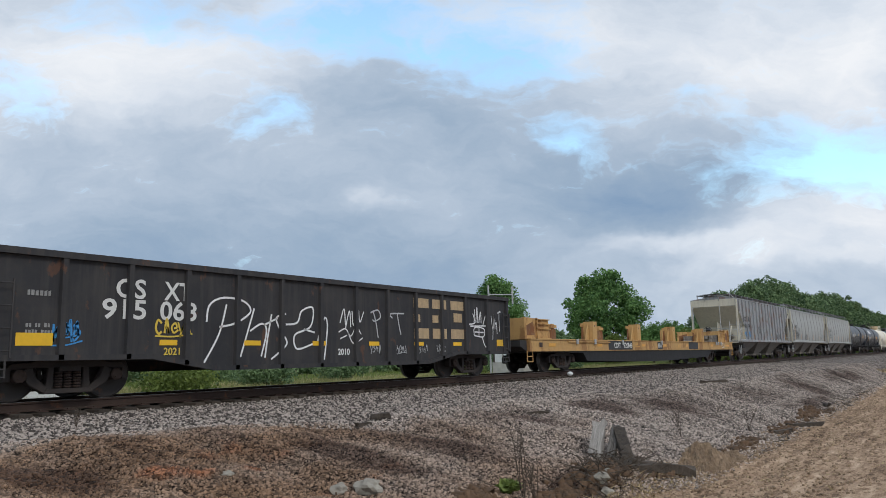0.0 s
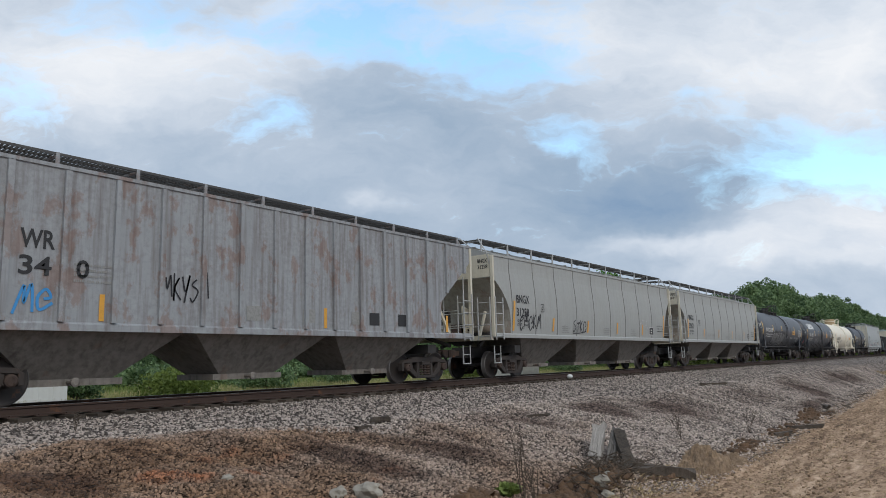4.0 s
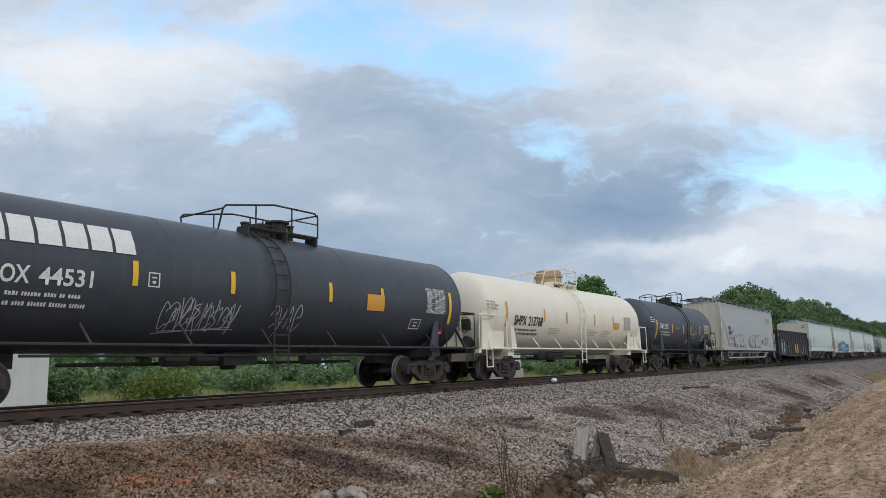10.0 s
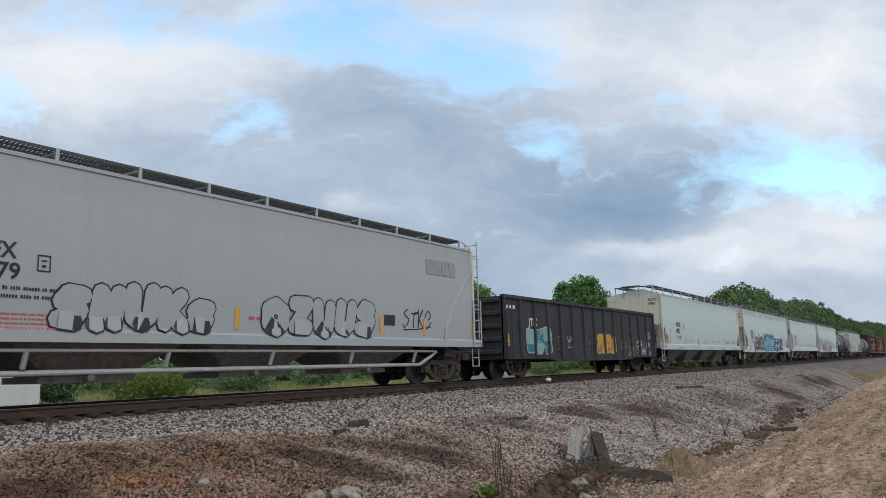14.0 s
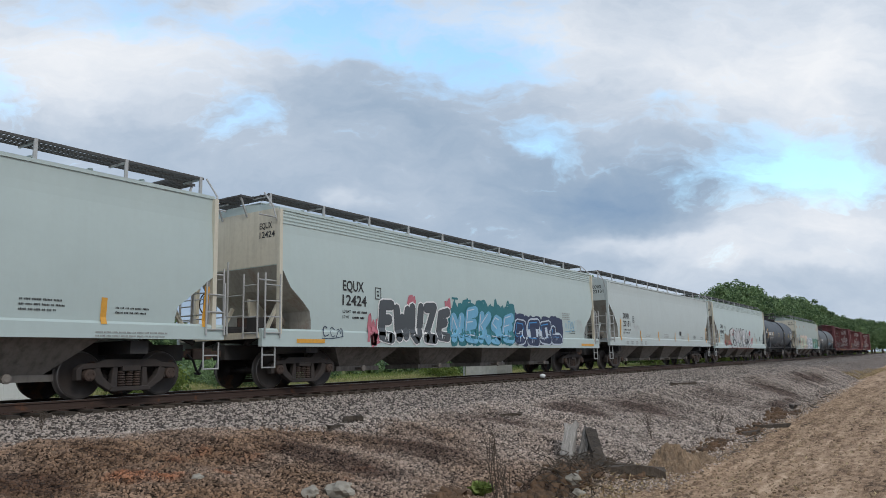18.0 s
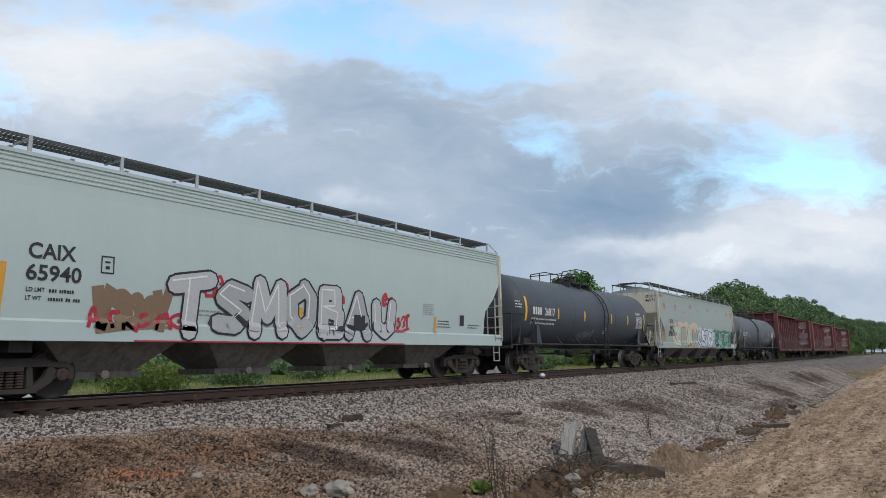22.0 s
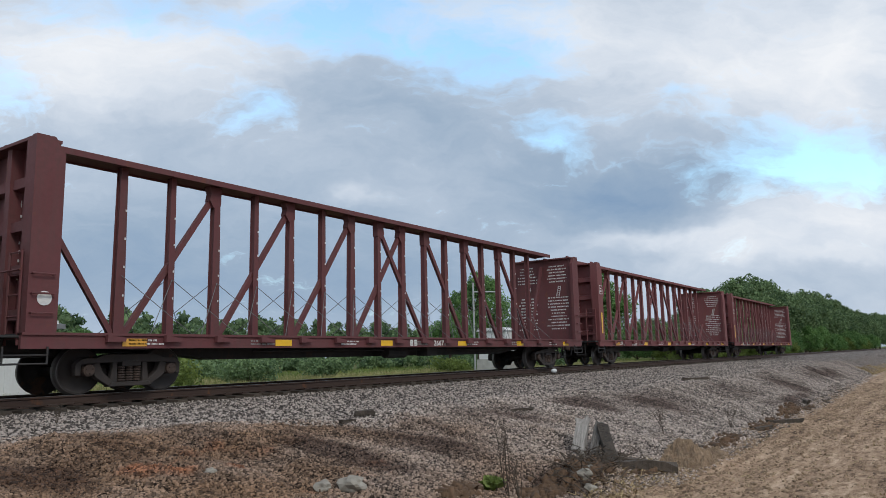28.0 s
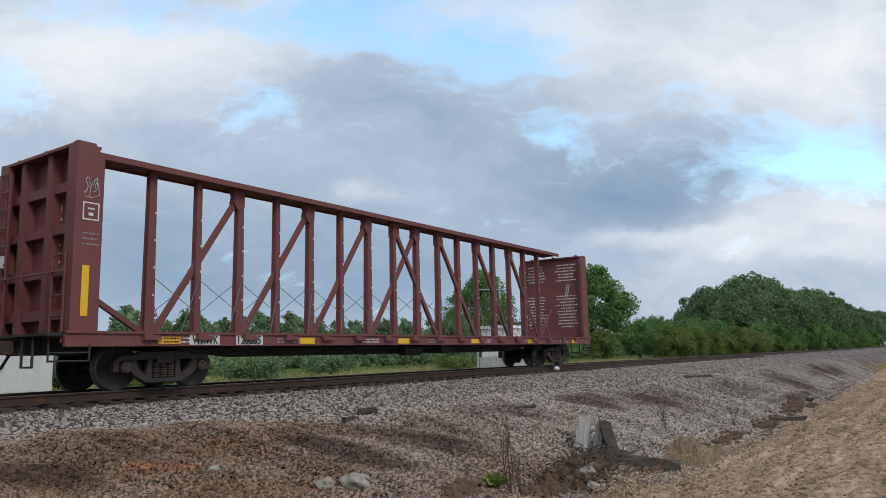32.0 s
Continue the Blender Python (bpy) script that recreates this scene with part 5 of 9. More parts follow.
    # upright end plates, reservoirs and struts under the slope sheets
    if style != "full":
        for s in (-1, 1):
            foot = L - cut + 0.05
            car.part("end_web", prism(B(), [(s * (L - 0.5), zs - 0.05), (s * foot, zs - 0.05), (s * foot, zs + (ze - zs) * 0.45), (s * (L - cut * 0.35), zs + (ze - zs) * 0.55)], "y", -0.03, 0.03), end_paint or paint, "brown-streaked shear plate under the slope sheet")
            for y in (-0.85, 0.85):
                car.part("end_strut", bar(B(), (s * (L - 0.2), y, zs - 0.06), (s * (L - cut * 0.55), y, zs + (ze - zs) * 0.42), 0.09, 0.07), end_paint or paint)
            tank_bm = lathe(B(), [(0.04, -0.42), (0.13, -0.38), (0.16, -0.3), (0.16, 0.3), (0.13, 0.38), (0.04, 0.42)], "y", (s * (L - cut * 0.62), -0.55, zs + 0.24), 14)
            car.part("air_reservoir", tank_bm, "reservoir", "dirty brown-grey air reservoir on the end platform", True)
            bm = B()
            box(bm, s * (L - 0.55), s * (L - 0.85), 0.15, 0.6, zs - 0.045, zs + 0.42)
            rod(bm, (s * (L - 0.7), 0.1, zs + 0.25), (s * (L - 0.7), -0.4, zs + 0.1), 0.03)
            car.part("brake_valve", bm, "truck_rust", "rusty brake valve on the end platform")
    # ladders, posts, rails and brake gear at the ends
    rail_paint = end_paint or paint
    for s in (-1, 1):
        for y in (-1, 1):
            yy = y * (wide(2) - 0.02)
            car.part("corner_post", box(B(), s * L - 0.05, s * L + 0.05, yy - 0.05, yy + 0.05, zs - 0.1, eave), end_paint or paint)
        bm = B()
        x0 = s * (F - 0.03) - (0 if s < 0 else 0.48)
        ladder(bm, x0, -wide(2) - 0.05, zs - 0.2, min(ze - 0.15, 2.75), 0.48)
        stirrup(bm, x0 + 0.03, 0.4, -1.52)
        put_ladder(car, "side_ladder", bm, "galv")
        bm = B()
        ladder(bm, s * (F + 0.06), -1.48, zs - 0.2, 2.75 if style != "full" else board_z, 0.5, "y")
        if end_in > 0.3:
            ladder(bm, s * (F + 0.06), 0.98, zs - 0.2, eave - 0.1 if style != "slant" else 2.4, 0.45, "y")
            for y in (-1.48, 1.43):
                for z in (eave - 0.2, 2.6):
                    rod(bm, (s * (F + 0.06), y, z), (s * L, y, z), 0.02)
        for z in (1.75, 2.25):
            rod(bm, (s * (F + 0.06), -1.0, z), (s * (F + 0.06), 1.45, z), 0.016)
        for y in (-0.4, 1.45):
            rod(bm, (s * (F + 0.06), y, zs - 0.1), (s * (F + 0.06), y, ze + 0.1 if style != "full" else 2.3), 0.026)
        put_ladder(car, "end_ladder", bm, "galv")
        bm = B()
        pipe(bm, [(s * (L + 0.03), -1.5, eave - 0.3), (s * (L + 0.14), -1.45, eave + 0.1), (s * (L + 0.1), -1.1, board_z)], 0.022)
        car.part("roof_grab_rail", bm, "galv")
    bm = B()
    brake_wheel(bm, -h + 0.12, 0.55, 2.15)
    rod(bm, (-h + 0.3, 0.2, 1.35), (-h + 1.1, 0.2, 1.35), 0.22, 12)
    box(bm, -h + 0.7, -h + 1.2, -0.75, -0.3, zs - 0.02, zs + 0.35)
    car.part("brake_gear", bm, "under")
    # roof walkways on brackets, hatch trough
    for s in (-1, 1):
        y0, y1 = s * 0.55, s * 1.12
        bm = B()
        n = int(2 * L / 0.085)
        if board == "grating":
            for k in range(n):
                x = -L + 2 * L * (k + 0.5) / n
                box(bm, x - 0.013, x + 0.013, min(y0, y1), max(y0, y1), board_z - 0.03, board_z)
            for y in (y0, (y0 + y1) / 2, y1):
                box(bm, -L, L, y - 0.015, y + 0.015, board_z - 0.045, board_z + 0.004)
        else:
            box(bm, -L, L, min(y0, y1), max(y0, y1), board_z - 0.04, board_z)
        wk = car.part("roof_walkway", bm, "grating", "dark steel grating along the roof")
        bm = B()
        box(bm, -0.035, 0.035, s * 1.12 - 0.02, s * 1.12 + 0.02, eave + 0.05, board_z + 0.01)
        bar(bm, (0, s * 1.1, board_z - 0.05), (0, s * 0.5, board_z - 0.05), 0.04, 0.04)
        bracket = mesh_of("bracket", bm, M["galv"] if style == "round" else M[paint])
        for k in range(11):
            part("bracket", bracket, None, wk).location.x = -L + 0.08 + (2 * L - 0.16) * k / 10
    bm = B()
    box(bm, -L + 0.4, L - 0.4, -0.42, 0.42, top - 0.02, top + 0.14)
    for k in range(int(2 * L / 1.2)):
        x = -L + 0.7 + 1.2 * k
        box(bm, x - 0.04, x + 0.04, -0.46, 0.46, top + 0.14, top + 0.17)
    car.part("hatch_trough", bm, paint)
    for s in (-1, 1):
        bm = B()
        for k in range(9):
            x = L + 0.28 - k * 0.085
            box(bm, s * x, s * (x - 0.03), -0.42, 0.62, board_z - 0.02, board_z + 0.02)
        for y in (-0.42, 0.1, 0.6):
            box(bm, s * (L + 0.29), s * (L - 0.44), y - 0.015, y + 0.015, board_z - 0.035, board_z + 0.024)
        cross = car.part("crossover_walkway", bm, "grating", "dark grating platform across the end of the roof")
        for y in (-0.38, 0.56):
            part("bracket", bar(B(), (s * (L + 0.24), y, board_z - 0.03), (s * (L + 0.02), y, eave - 0.05), 0.04, 0.04), M["galv"], cross)
    return car


# ---------------- tank cars ----------------
def tank(a, b, label, paint, r=1.50, zc=2.56, head=0.62, dome="valves", rail_paint=None, belt=False, ladder_x=0.3, dome_x=0.0, sill=0.55, truck_in=2.0, dome_paint=None, gap=0.25, shift=0.0):
    h = (b - a) / 2

    def wide(z):
        return math.sqrt(max(0.04, r * r - min(r * r, (z - zc) ** 2)))
    car = Car("tank_car", a - gap, b + gap, label, "tank car", wide, h - truck_in + 0.2)
    car.shift = shift
    rp = rail_paint or "under"
    L = h - head
    prof = [(0.04, -h)] + [(r * math.sin(t), -L - head * math.cos(t)) for t in (0.25, 0.5, 0.75, 1.0, 1.2, 1.4)] + [(r, -L)]
    prof += [(r, -L + 2 * L * k / 8) for k in range(1, 8)]
    prof += [(q, -w) for q, w in prof[:8][::-1]]
    bm = lathe(B(), prof, "x", (0, 0, zc), 56)
    car.part("tank_body", bm, paint, smooth=True)
    for x in (-L, L) + ((-0.9, 0.9) if belt else (-L * 0.34, L * 0.34)):
        bm = lathe(B(), [(r - 0.01, -0.02), (r + 0.007, -0.012), (r + 0.007, 0.012), (r - 0.01, 0.02)], "x", (x, 0, zc), 56)
        car.part("weld_band", bm, paint, smooth=True)
    if belt:
        bm = lathe(B(), [(r - 0.01, -0.12), (r + 0.02, -0.11), (r + 0.02, 0.11), (r - 0.01, 0.12)], "x", (ladder_x + 0.9, 0, zc), 56)
        car.part("belt", bm, paint, smooth=True)
    # stub sills, saddles and end sills
    for s in (-1, 1):
        bm = B()
        tx = h - truck_in + 0.2
        box(bm, s * (h + gap - 0.12), s * (tx - 1.6), -0.22, 0.22, 0.72, 1.10)
        box(bm, s * (h + gap), s * (h + gap - 0.14), -1.45, 1.45, 0.98, 1.14)
        box(bm, s * tx - 0.22, s * tx + 0.22, -1.35, 1.35, 0.88, 1.10)
        box(bm, s * (h + gap), s * (h - 1.15), -1.4, 1.4, 1.10, 1.14)
        car.part("stub_sill", bm, rp)
    for s in (-1, 1):
        tx = s * (h - truck_in + 0.2)
        bm = B()
        for y in (-1, 1):
            prism(bm, [(tx, 1.06), (tx - 0.4 * s, 1.06), (tx - 0.16 * s, 1.92), (tx, 1.96)], "y", y * 1.37, y * 1.41)
        prism(bm, [(-1.42, 1.05), (1.42, 1.05), (1.42, 2.0), (1.3, 1.9), (0.9, 1.42), (0.45, 1.2), (-0.45, 1.2), (-0.9, 1.42), (-1.3, 1.9), (-1.42, 2.0)], "x", tx - 0.05, tx + 0.05)
        car.part("saddle", bm, paint)
        e = s * (h + gap - 0.03)
        i = s * (h - 1.35)
        for y in (-1, 1):
            bm = pipe(B(), [(i, y * 1.46, 1.1), (i, y * 1.46, 2.2), (i + s * 0.08, y * 1.46, 2.3), (e, y * 1.46, 2.3), (e, y * 0.78, 2.3), (e, y * 0.7, 2.2), (e, y * 0.7, 1.12)], 0.022)
            rail = car.part("end_handrail", bm, rp)
            part("rail_post", rod(B(), (e, y * 1.46, 1.1), (e, y * 1.46, 2.29), 0.02), M[rp], rail)
            car.part("head_brace", bar(B(), (s * (h - 0.2), y * 1.4, 1.15), (s * (h - 0.65), y * 1.25, 1.9), 0.06, 0.06), rp)
        bm = pipe(B(), [(s * (h - 0.05) - 0.2, -1.5, 1.1), (s * (h - 0.05) - 0.2, -1.5, 0.5), (s * (h - 0.05) + 0.2, -1.5, 0.5), (s * (h - 0.05) + 0.2, -1.5, 1.1)], 0.018)
        car.part("sill_step", bm, rp)
    for y in (-1, 1):
        bm = B()
        rod(bm, (-h + 0.4, y * 1.46, 1.14), (h - 0.4, y * 1.46, 1.14), 0.035)
        for k in range(7):
            x = -h + 2.0 + (2 * h - 4.0) * k / 6
            bar(bm, (x, y * 1.46, 1.14), (x - 0.12, y * 1.22, 1.55), 0.05, 0.03)
        car.part("side_rail", bm, rp)
    bm = B()
    brake_wheel(bm, -h - 0.05, -0.55, 2.0)
    rod(bm, (-h + 0.1, -0.5, 1.4), (-h + 0.9, -0.5, 1.4), 0.2, 12)
    box(bm, -h + 1.0, -h + 1.6, -1.2, -0.8, 1.15, 1.4)
    car.part("brake_gear", bm, "under")
    bm = B()
    rod(bm, (-h * 0.5, 0, 0.78), (h * 0.5, 0, 0.78), 0.04)
    rod(bm, (-h * 0.62, -0.7, 0.95), (h * 0.62, -0.7, 0.95), 0.03)
    box(bm, -0.5, 0.5, -0.35, 0.35, 0.72, zc - r + 0.03)
    lathe(bm, [(0.16, 0.62), (0.2, 0.65), (0.2, 0.9), (0.12, zc - r + 0.1)], "z", (-0.1, 0, 0), 14)
    for x in (-2.2, -1.4, 2.0):
        rod(bm, (x, -0.4, 0.85), (x + 0.6, -0.4, 0.85), 0.14, 10)
        bar(bm, (x + 0.3, -0.4, 0.9), (x + 0.3, -0.4, 1.3), 0.05, 0.05)
    car.part("bottom_outlet", bm, "under")
    # side ladder over the shell, platform, rails, fittings
    bm = B()
    zt = zc + r
    arc = [(-(wide(z) + 0.09), z) for z in [zc - r * 0.85 + k * 0.15 for k in range(int((r * 1.82) / 0.15) + 1)]]
    low = [(-(wide(zc - r * 0.3)) - 0.09, z) for z in (0.55, 1.2)]
    for x in (ladder_x, ladder_x + 0.45):
        pipe(bm, [(x, y, z) for y, z in low + [p for p in arc if p[1] > zc - r * 0.3]] + [(x, -0.65, zt + 0.12)], 0.024)
    z = 0.68
    while z < zt - 0.1:
        y = -(wide(max(z, zc - r * 0.3)) + 0.09)
        rod(bm, (ladder_x, y, z), (ladder_x + 0.45, y, z), 0.017, 6)
        z += 0.36
    put_ladder(car, "side_ladder", bm, rp)
    px0, px1 = dome_x - 1.25, dome_x + 1.15
    slat = mesh_of("platform_slat", box(B(), px0, px1, -0.014, 0.014, zt + 0.03, zt + 0.07), M[rp])
    for s in (-1, 1):
        frame_bm = B()
        for x in (px0, px1 - 0.06, dome_x):
            box(frame_bm, x, x + 0.06, s * 0.4, s * 0.82, zt - 0.2, zt + 0.025)
        deck = car.part("dome_platform", frame_bm, rp)
        for k in range(6):
            part("platform_slat", slat, None, deck).location.y = s * (0.44 + 0.07 * k)
        y = s * 0.82
        rail = car.part("dome_railing", pipe(B(), [(px0 - 0.75, y * 0.8, zt - 0.12), (px0 - 0.75, y, zt + 0.36), (px0 - 0.66, y, zt + 0.45), (px0 + 0.85, y, zt + 0.70), (px1 - 0.12, y, zt + 0.70), (px1, y, zt + 0.60), (px1, y, zt + 0.02)], 0.024), rp)
        for x, top in ((px0 + 0.25, 0.59), (px1 - 0.95, 0.70)):
            part("rail_post", rod(B(), (x, y, zt + 0.02), (x, y, zt + top), 0.02), M[rp], rail)
        part("lower_rail", rod(B(), (px1 - 0.95, y, zt + 0.4), (px1, y, zt + 0.4), 0.017), M[rp], rail)
    for x, z in ((px1, 0.66), (px0 - 0.75, 0.36)):
        car.part("cross_rail", rod(B(), (x, -0.82, zt + z), (x, 0.82, zt + z), 0.022), rp)
    fp = dome_paint or rp
    if dome == "bonnet":
        car.part("dome_bonnet", lathe(B(), [(0.58, -0.05), (0.58, 0.36), (0.64, 0.38), (0.64, 0.46), (0.56, 0.48), (0.56, 0.66), (0.5, 0.70), (0.05, 0.71)], "z", (dome_x, 0, zt), 22), fp, "round dome bonnet with a flanged lid")
    else:
        lid = car.part("manway", lathe(B(), [(0.27, -0.05), (0.27, 0.22), (0.31, 0.23), (0.31, 0.30), (0.1, 0.36), (0.03, 0.36)], "z", (dome_x - 0.15, 0, zt), 18), fp)
        for dx, rr, hh in ((-0.75, 0.09, 0.3), (0.35, 0.26, 0.46), (0.82, 0.08, 0.42), (-0.5, 0.07, 0.22)):
            car.part("valve", lathe(B(), [(rr, -0.03), (rr, hh - 0.06), (rr * 1.25, hh - 0.05), (rr * 1.25, hh), (0.02, hh + 0.02)], "z", (dome_x + dx, -0.1, zt), 12), fp)
        for k in range(6):
            a = k * 1.047
            part("eye_bolt", rod(B(), (dome_x - 0.15 + 0.33 * math.cos(a), 0.33 * math.sin(a), zt + 0.1), (dome_x - 0.15 + 0.33 * math.cos(a), 0.33 * math.sin(a), zt + 0.36), 0.025, 6), M[fp], lid)
    return car


def tank_table(car, x, z, w, hgt, mat="white_mark", seed=1):
    """The white test-data table: a grid of thin rules and print bars."""
    bm, rng = B(), random.Random(seed)
    rows, t = 10, 0.012

    def cell(x0, x1, z0, z1):
        bm.faces.new([bm.verts.new(p) for p in ((x0, 0, z0), (x1, 0, z0), (x1, 0, z1), (x0, 0, z1))])
    for k in range(rows + 1):
        cell(x, x + w, z + hgt * k / rows, z + hgt * k / rows + t)
    for c in range(5):
        cell(x + w * (0, 0.42, 0.62, 0.81, 0.99)[c], x + w * (0, 0.42, 0.62, 0.81, 0.99)[c] + t, z, z + hgt)
    for k in range(rows):
        zz = z + hgt * (k + 0.3) / rows
        for u0, u1 in ((0.03, 0.42), (0.44, 0.62), (0.64, 0.81), (0.83, 0.98)):
            u = u0
            while u < u0 + (u1 - u0) * rng.uniform(0.5, 0.95):
                d = rng.uniform(0.018, 0.035)
                cell(x + w * u, x + w * (u + d), zz, zz + hgt / rows * 0.5)
                u += d + rng.choice((0.012, 0.012, 0.03))
    car.lay("test_data_table", bm, mat, 0.016, "white table of small print")


def diamond(car, x, z, s=0.17, mat="red_mark", y=None, base=None):
    bm = B()
    bm.faces.new([bm.verts.new((x + a * s, 0, z + b * s)) for a, b in ((0, -1), (1, 0), (0, 1), (-1, 0))])
    ob = car.lay("placard", bm, mat, 0.02, "diamond hazard placard")
    bm = B()
    bm.faces.new([bm.verts.new((x + a * s, 0, z + b * s)) for a, b in ((-0.55, -0.16), (0.55, -0.16), (0.55, 0.16), (-0.55, 0.16))])
    car.lay("placard_panel", bm, "white_mark", 0.026)


# ---------------- gondolas ----------------
def gondola(a, b, label, paint, top=2.6, ribs=13, belly=0.25, truck_in=1.75, low=0.98):
    h = (b - a) / 2
    car = Car("gondola_car", a, b, label, "gondola car", lambda z: 1.53, h - truck_in)
    dip = [(-h, low), (-h + 3.1, low), (-h + 4.6, low - belly), (h - 4.6, low - belly), (h - 3.1, low), (h, low)]
    for s in (-1, 1):
        bm = B()
        prism(bm, dip + [(h, top), (-h, top)], "y", s * 1.53, s * 1.47)
        car.part("side_wall", bm, paint)
        bm = B()
        prism(bm, [(-h - 0.03, top - 0.06), (h + 0.03, top - 0.06), (h + 0.03, top + 0.06), (-h - 0.03, top + 0.06)], "y", s * 1.44, s * 1.62)
        car.part("top_chord", bm, paint)
        for k in range(ribs):
            x = -h + 0.06 + (2 * h - 0.12) * k / (ribs - 1)
            z0 = float(np.interp(x, [p[0] for p in dip], [p[1] for p in dip]))
            bm = B()
            w = 0.07
            prism(bm, [(x - w, s * 1.53), (x - w * 0.7, s * 1.61), (x + w * 0.7, s * 1.61), (x + w, s * 1.53)], "z", z0 + 0.01, top - 0.06)
            car.part("side_rib", bm, paint)
        bm = B()
        for p, q in zip(dip, dip[1:]):
            bar(bm, (p[0], s * 1.56, p[1] + 0.05), (q[0], s * 1.56, q[1] + 0.05), 0.1, 0.1)
        car.part("bottom_chord", bm, paint)
    for s in (-1, 1):
        bm = B()
        box(bm, s * h, s * (h - 0.06), -1.53, 1.53, low, top)
        for k in range(5):
            z = low + 0.25 + (top - low - 0.4) * k / 4
            prism(bm, [(s * h, z - 0.1), (s * (h + 0.08), z - 0.05), (s * (h + 0.08), z + 0.05), (s * h, z + 0.1)], "y", -1.45, 1.45)
        car.part("end_wall", bm, paint)
        bm = B()
        ladder(bm, s * (h - 0.03) - (0 if s < 0 else 0.45), -1.66, low + 0.05, top - 0.5, 0.42, r=0.014)
        stirrup(bm, s * (h - 0.03) - (0 if s < 0 else 0.42), 0.38, -1.6, 0.45, low)
        put_ladder(car, "corner_ladder", bm, paint)
        bm = B()
        box(bm, s * (h - 0.1), s * (h - 2.9), -0.25, 0.25, 0.72, low)
        box(bm, s * (h - truck_in) - 0.2, s * (h - truck_in) + 0.2, -1.3, 1.3, 0.86, low)
        car.part("draft_sill", bm, "under")
    bm = B()
    box(bm, -h + 0.06, h - 0.06, -1.47, 1.47, low, low + 0.06)
    box(bm, -h + 2.9, h - 2.9, -0.2, 0.2, 0.7, low)
    car.part("floor", bm, "under")
    bm = B()
    brake_wheel(bm, -h - 0.14, 0.8, top - 0.55, 0.26)
    car.part("hand_brake", bm, "under")
    return car


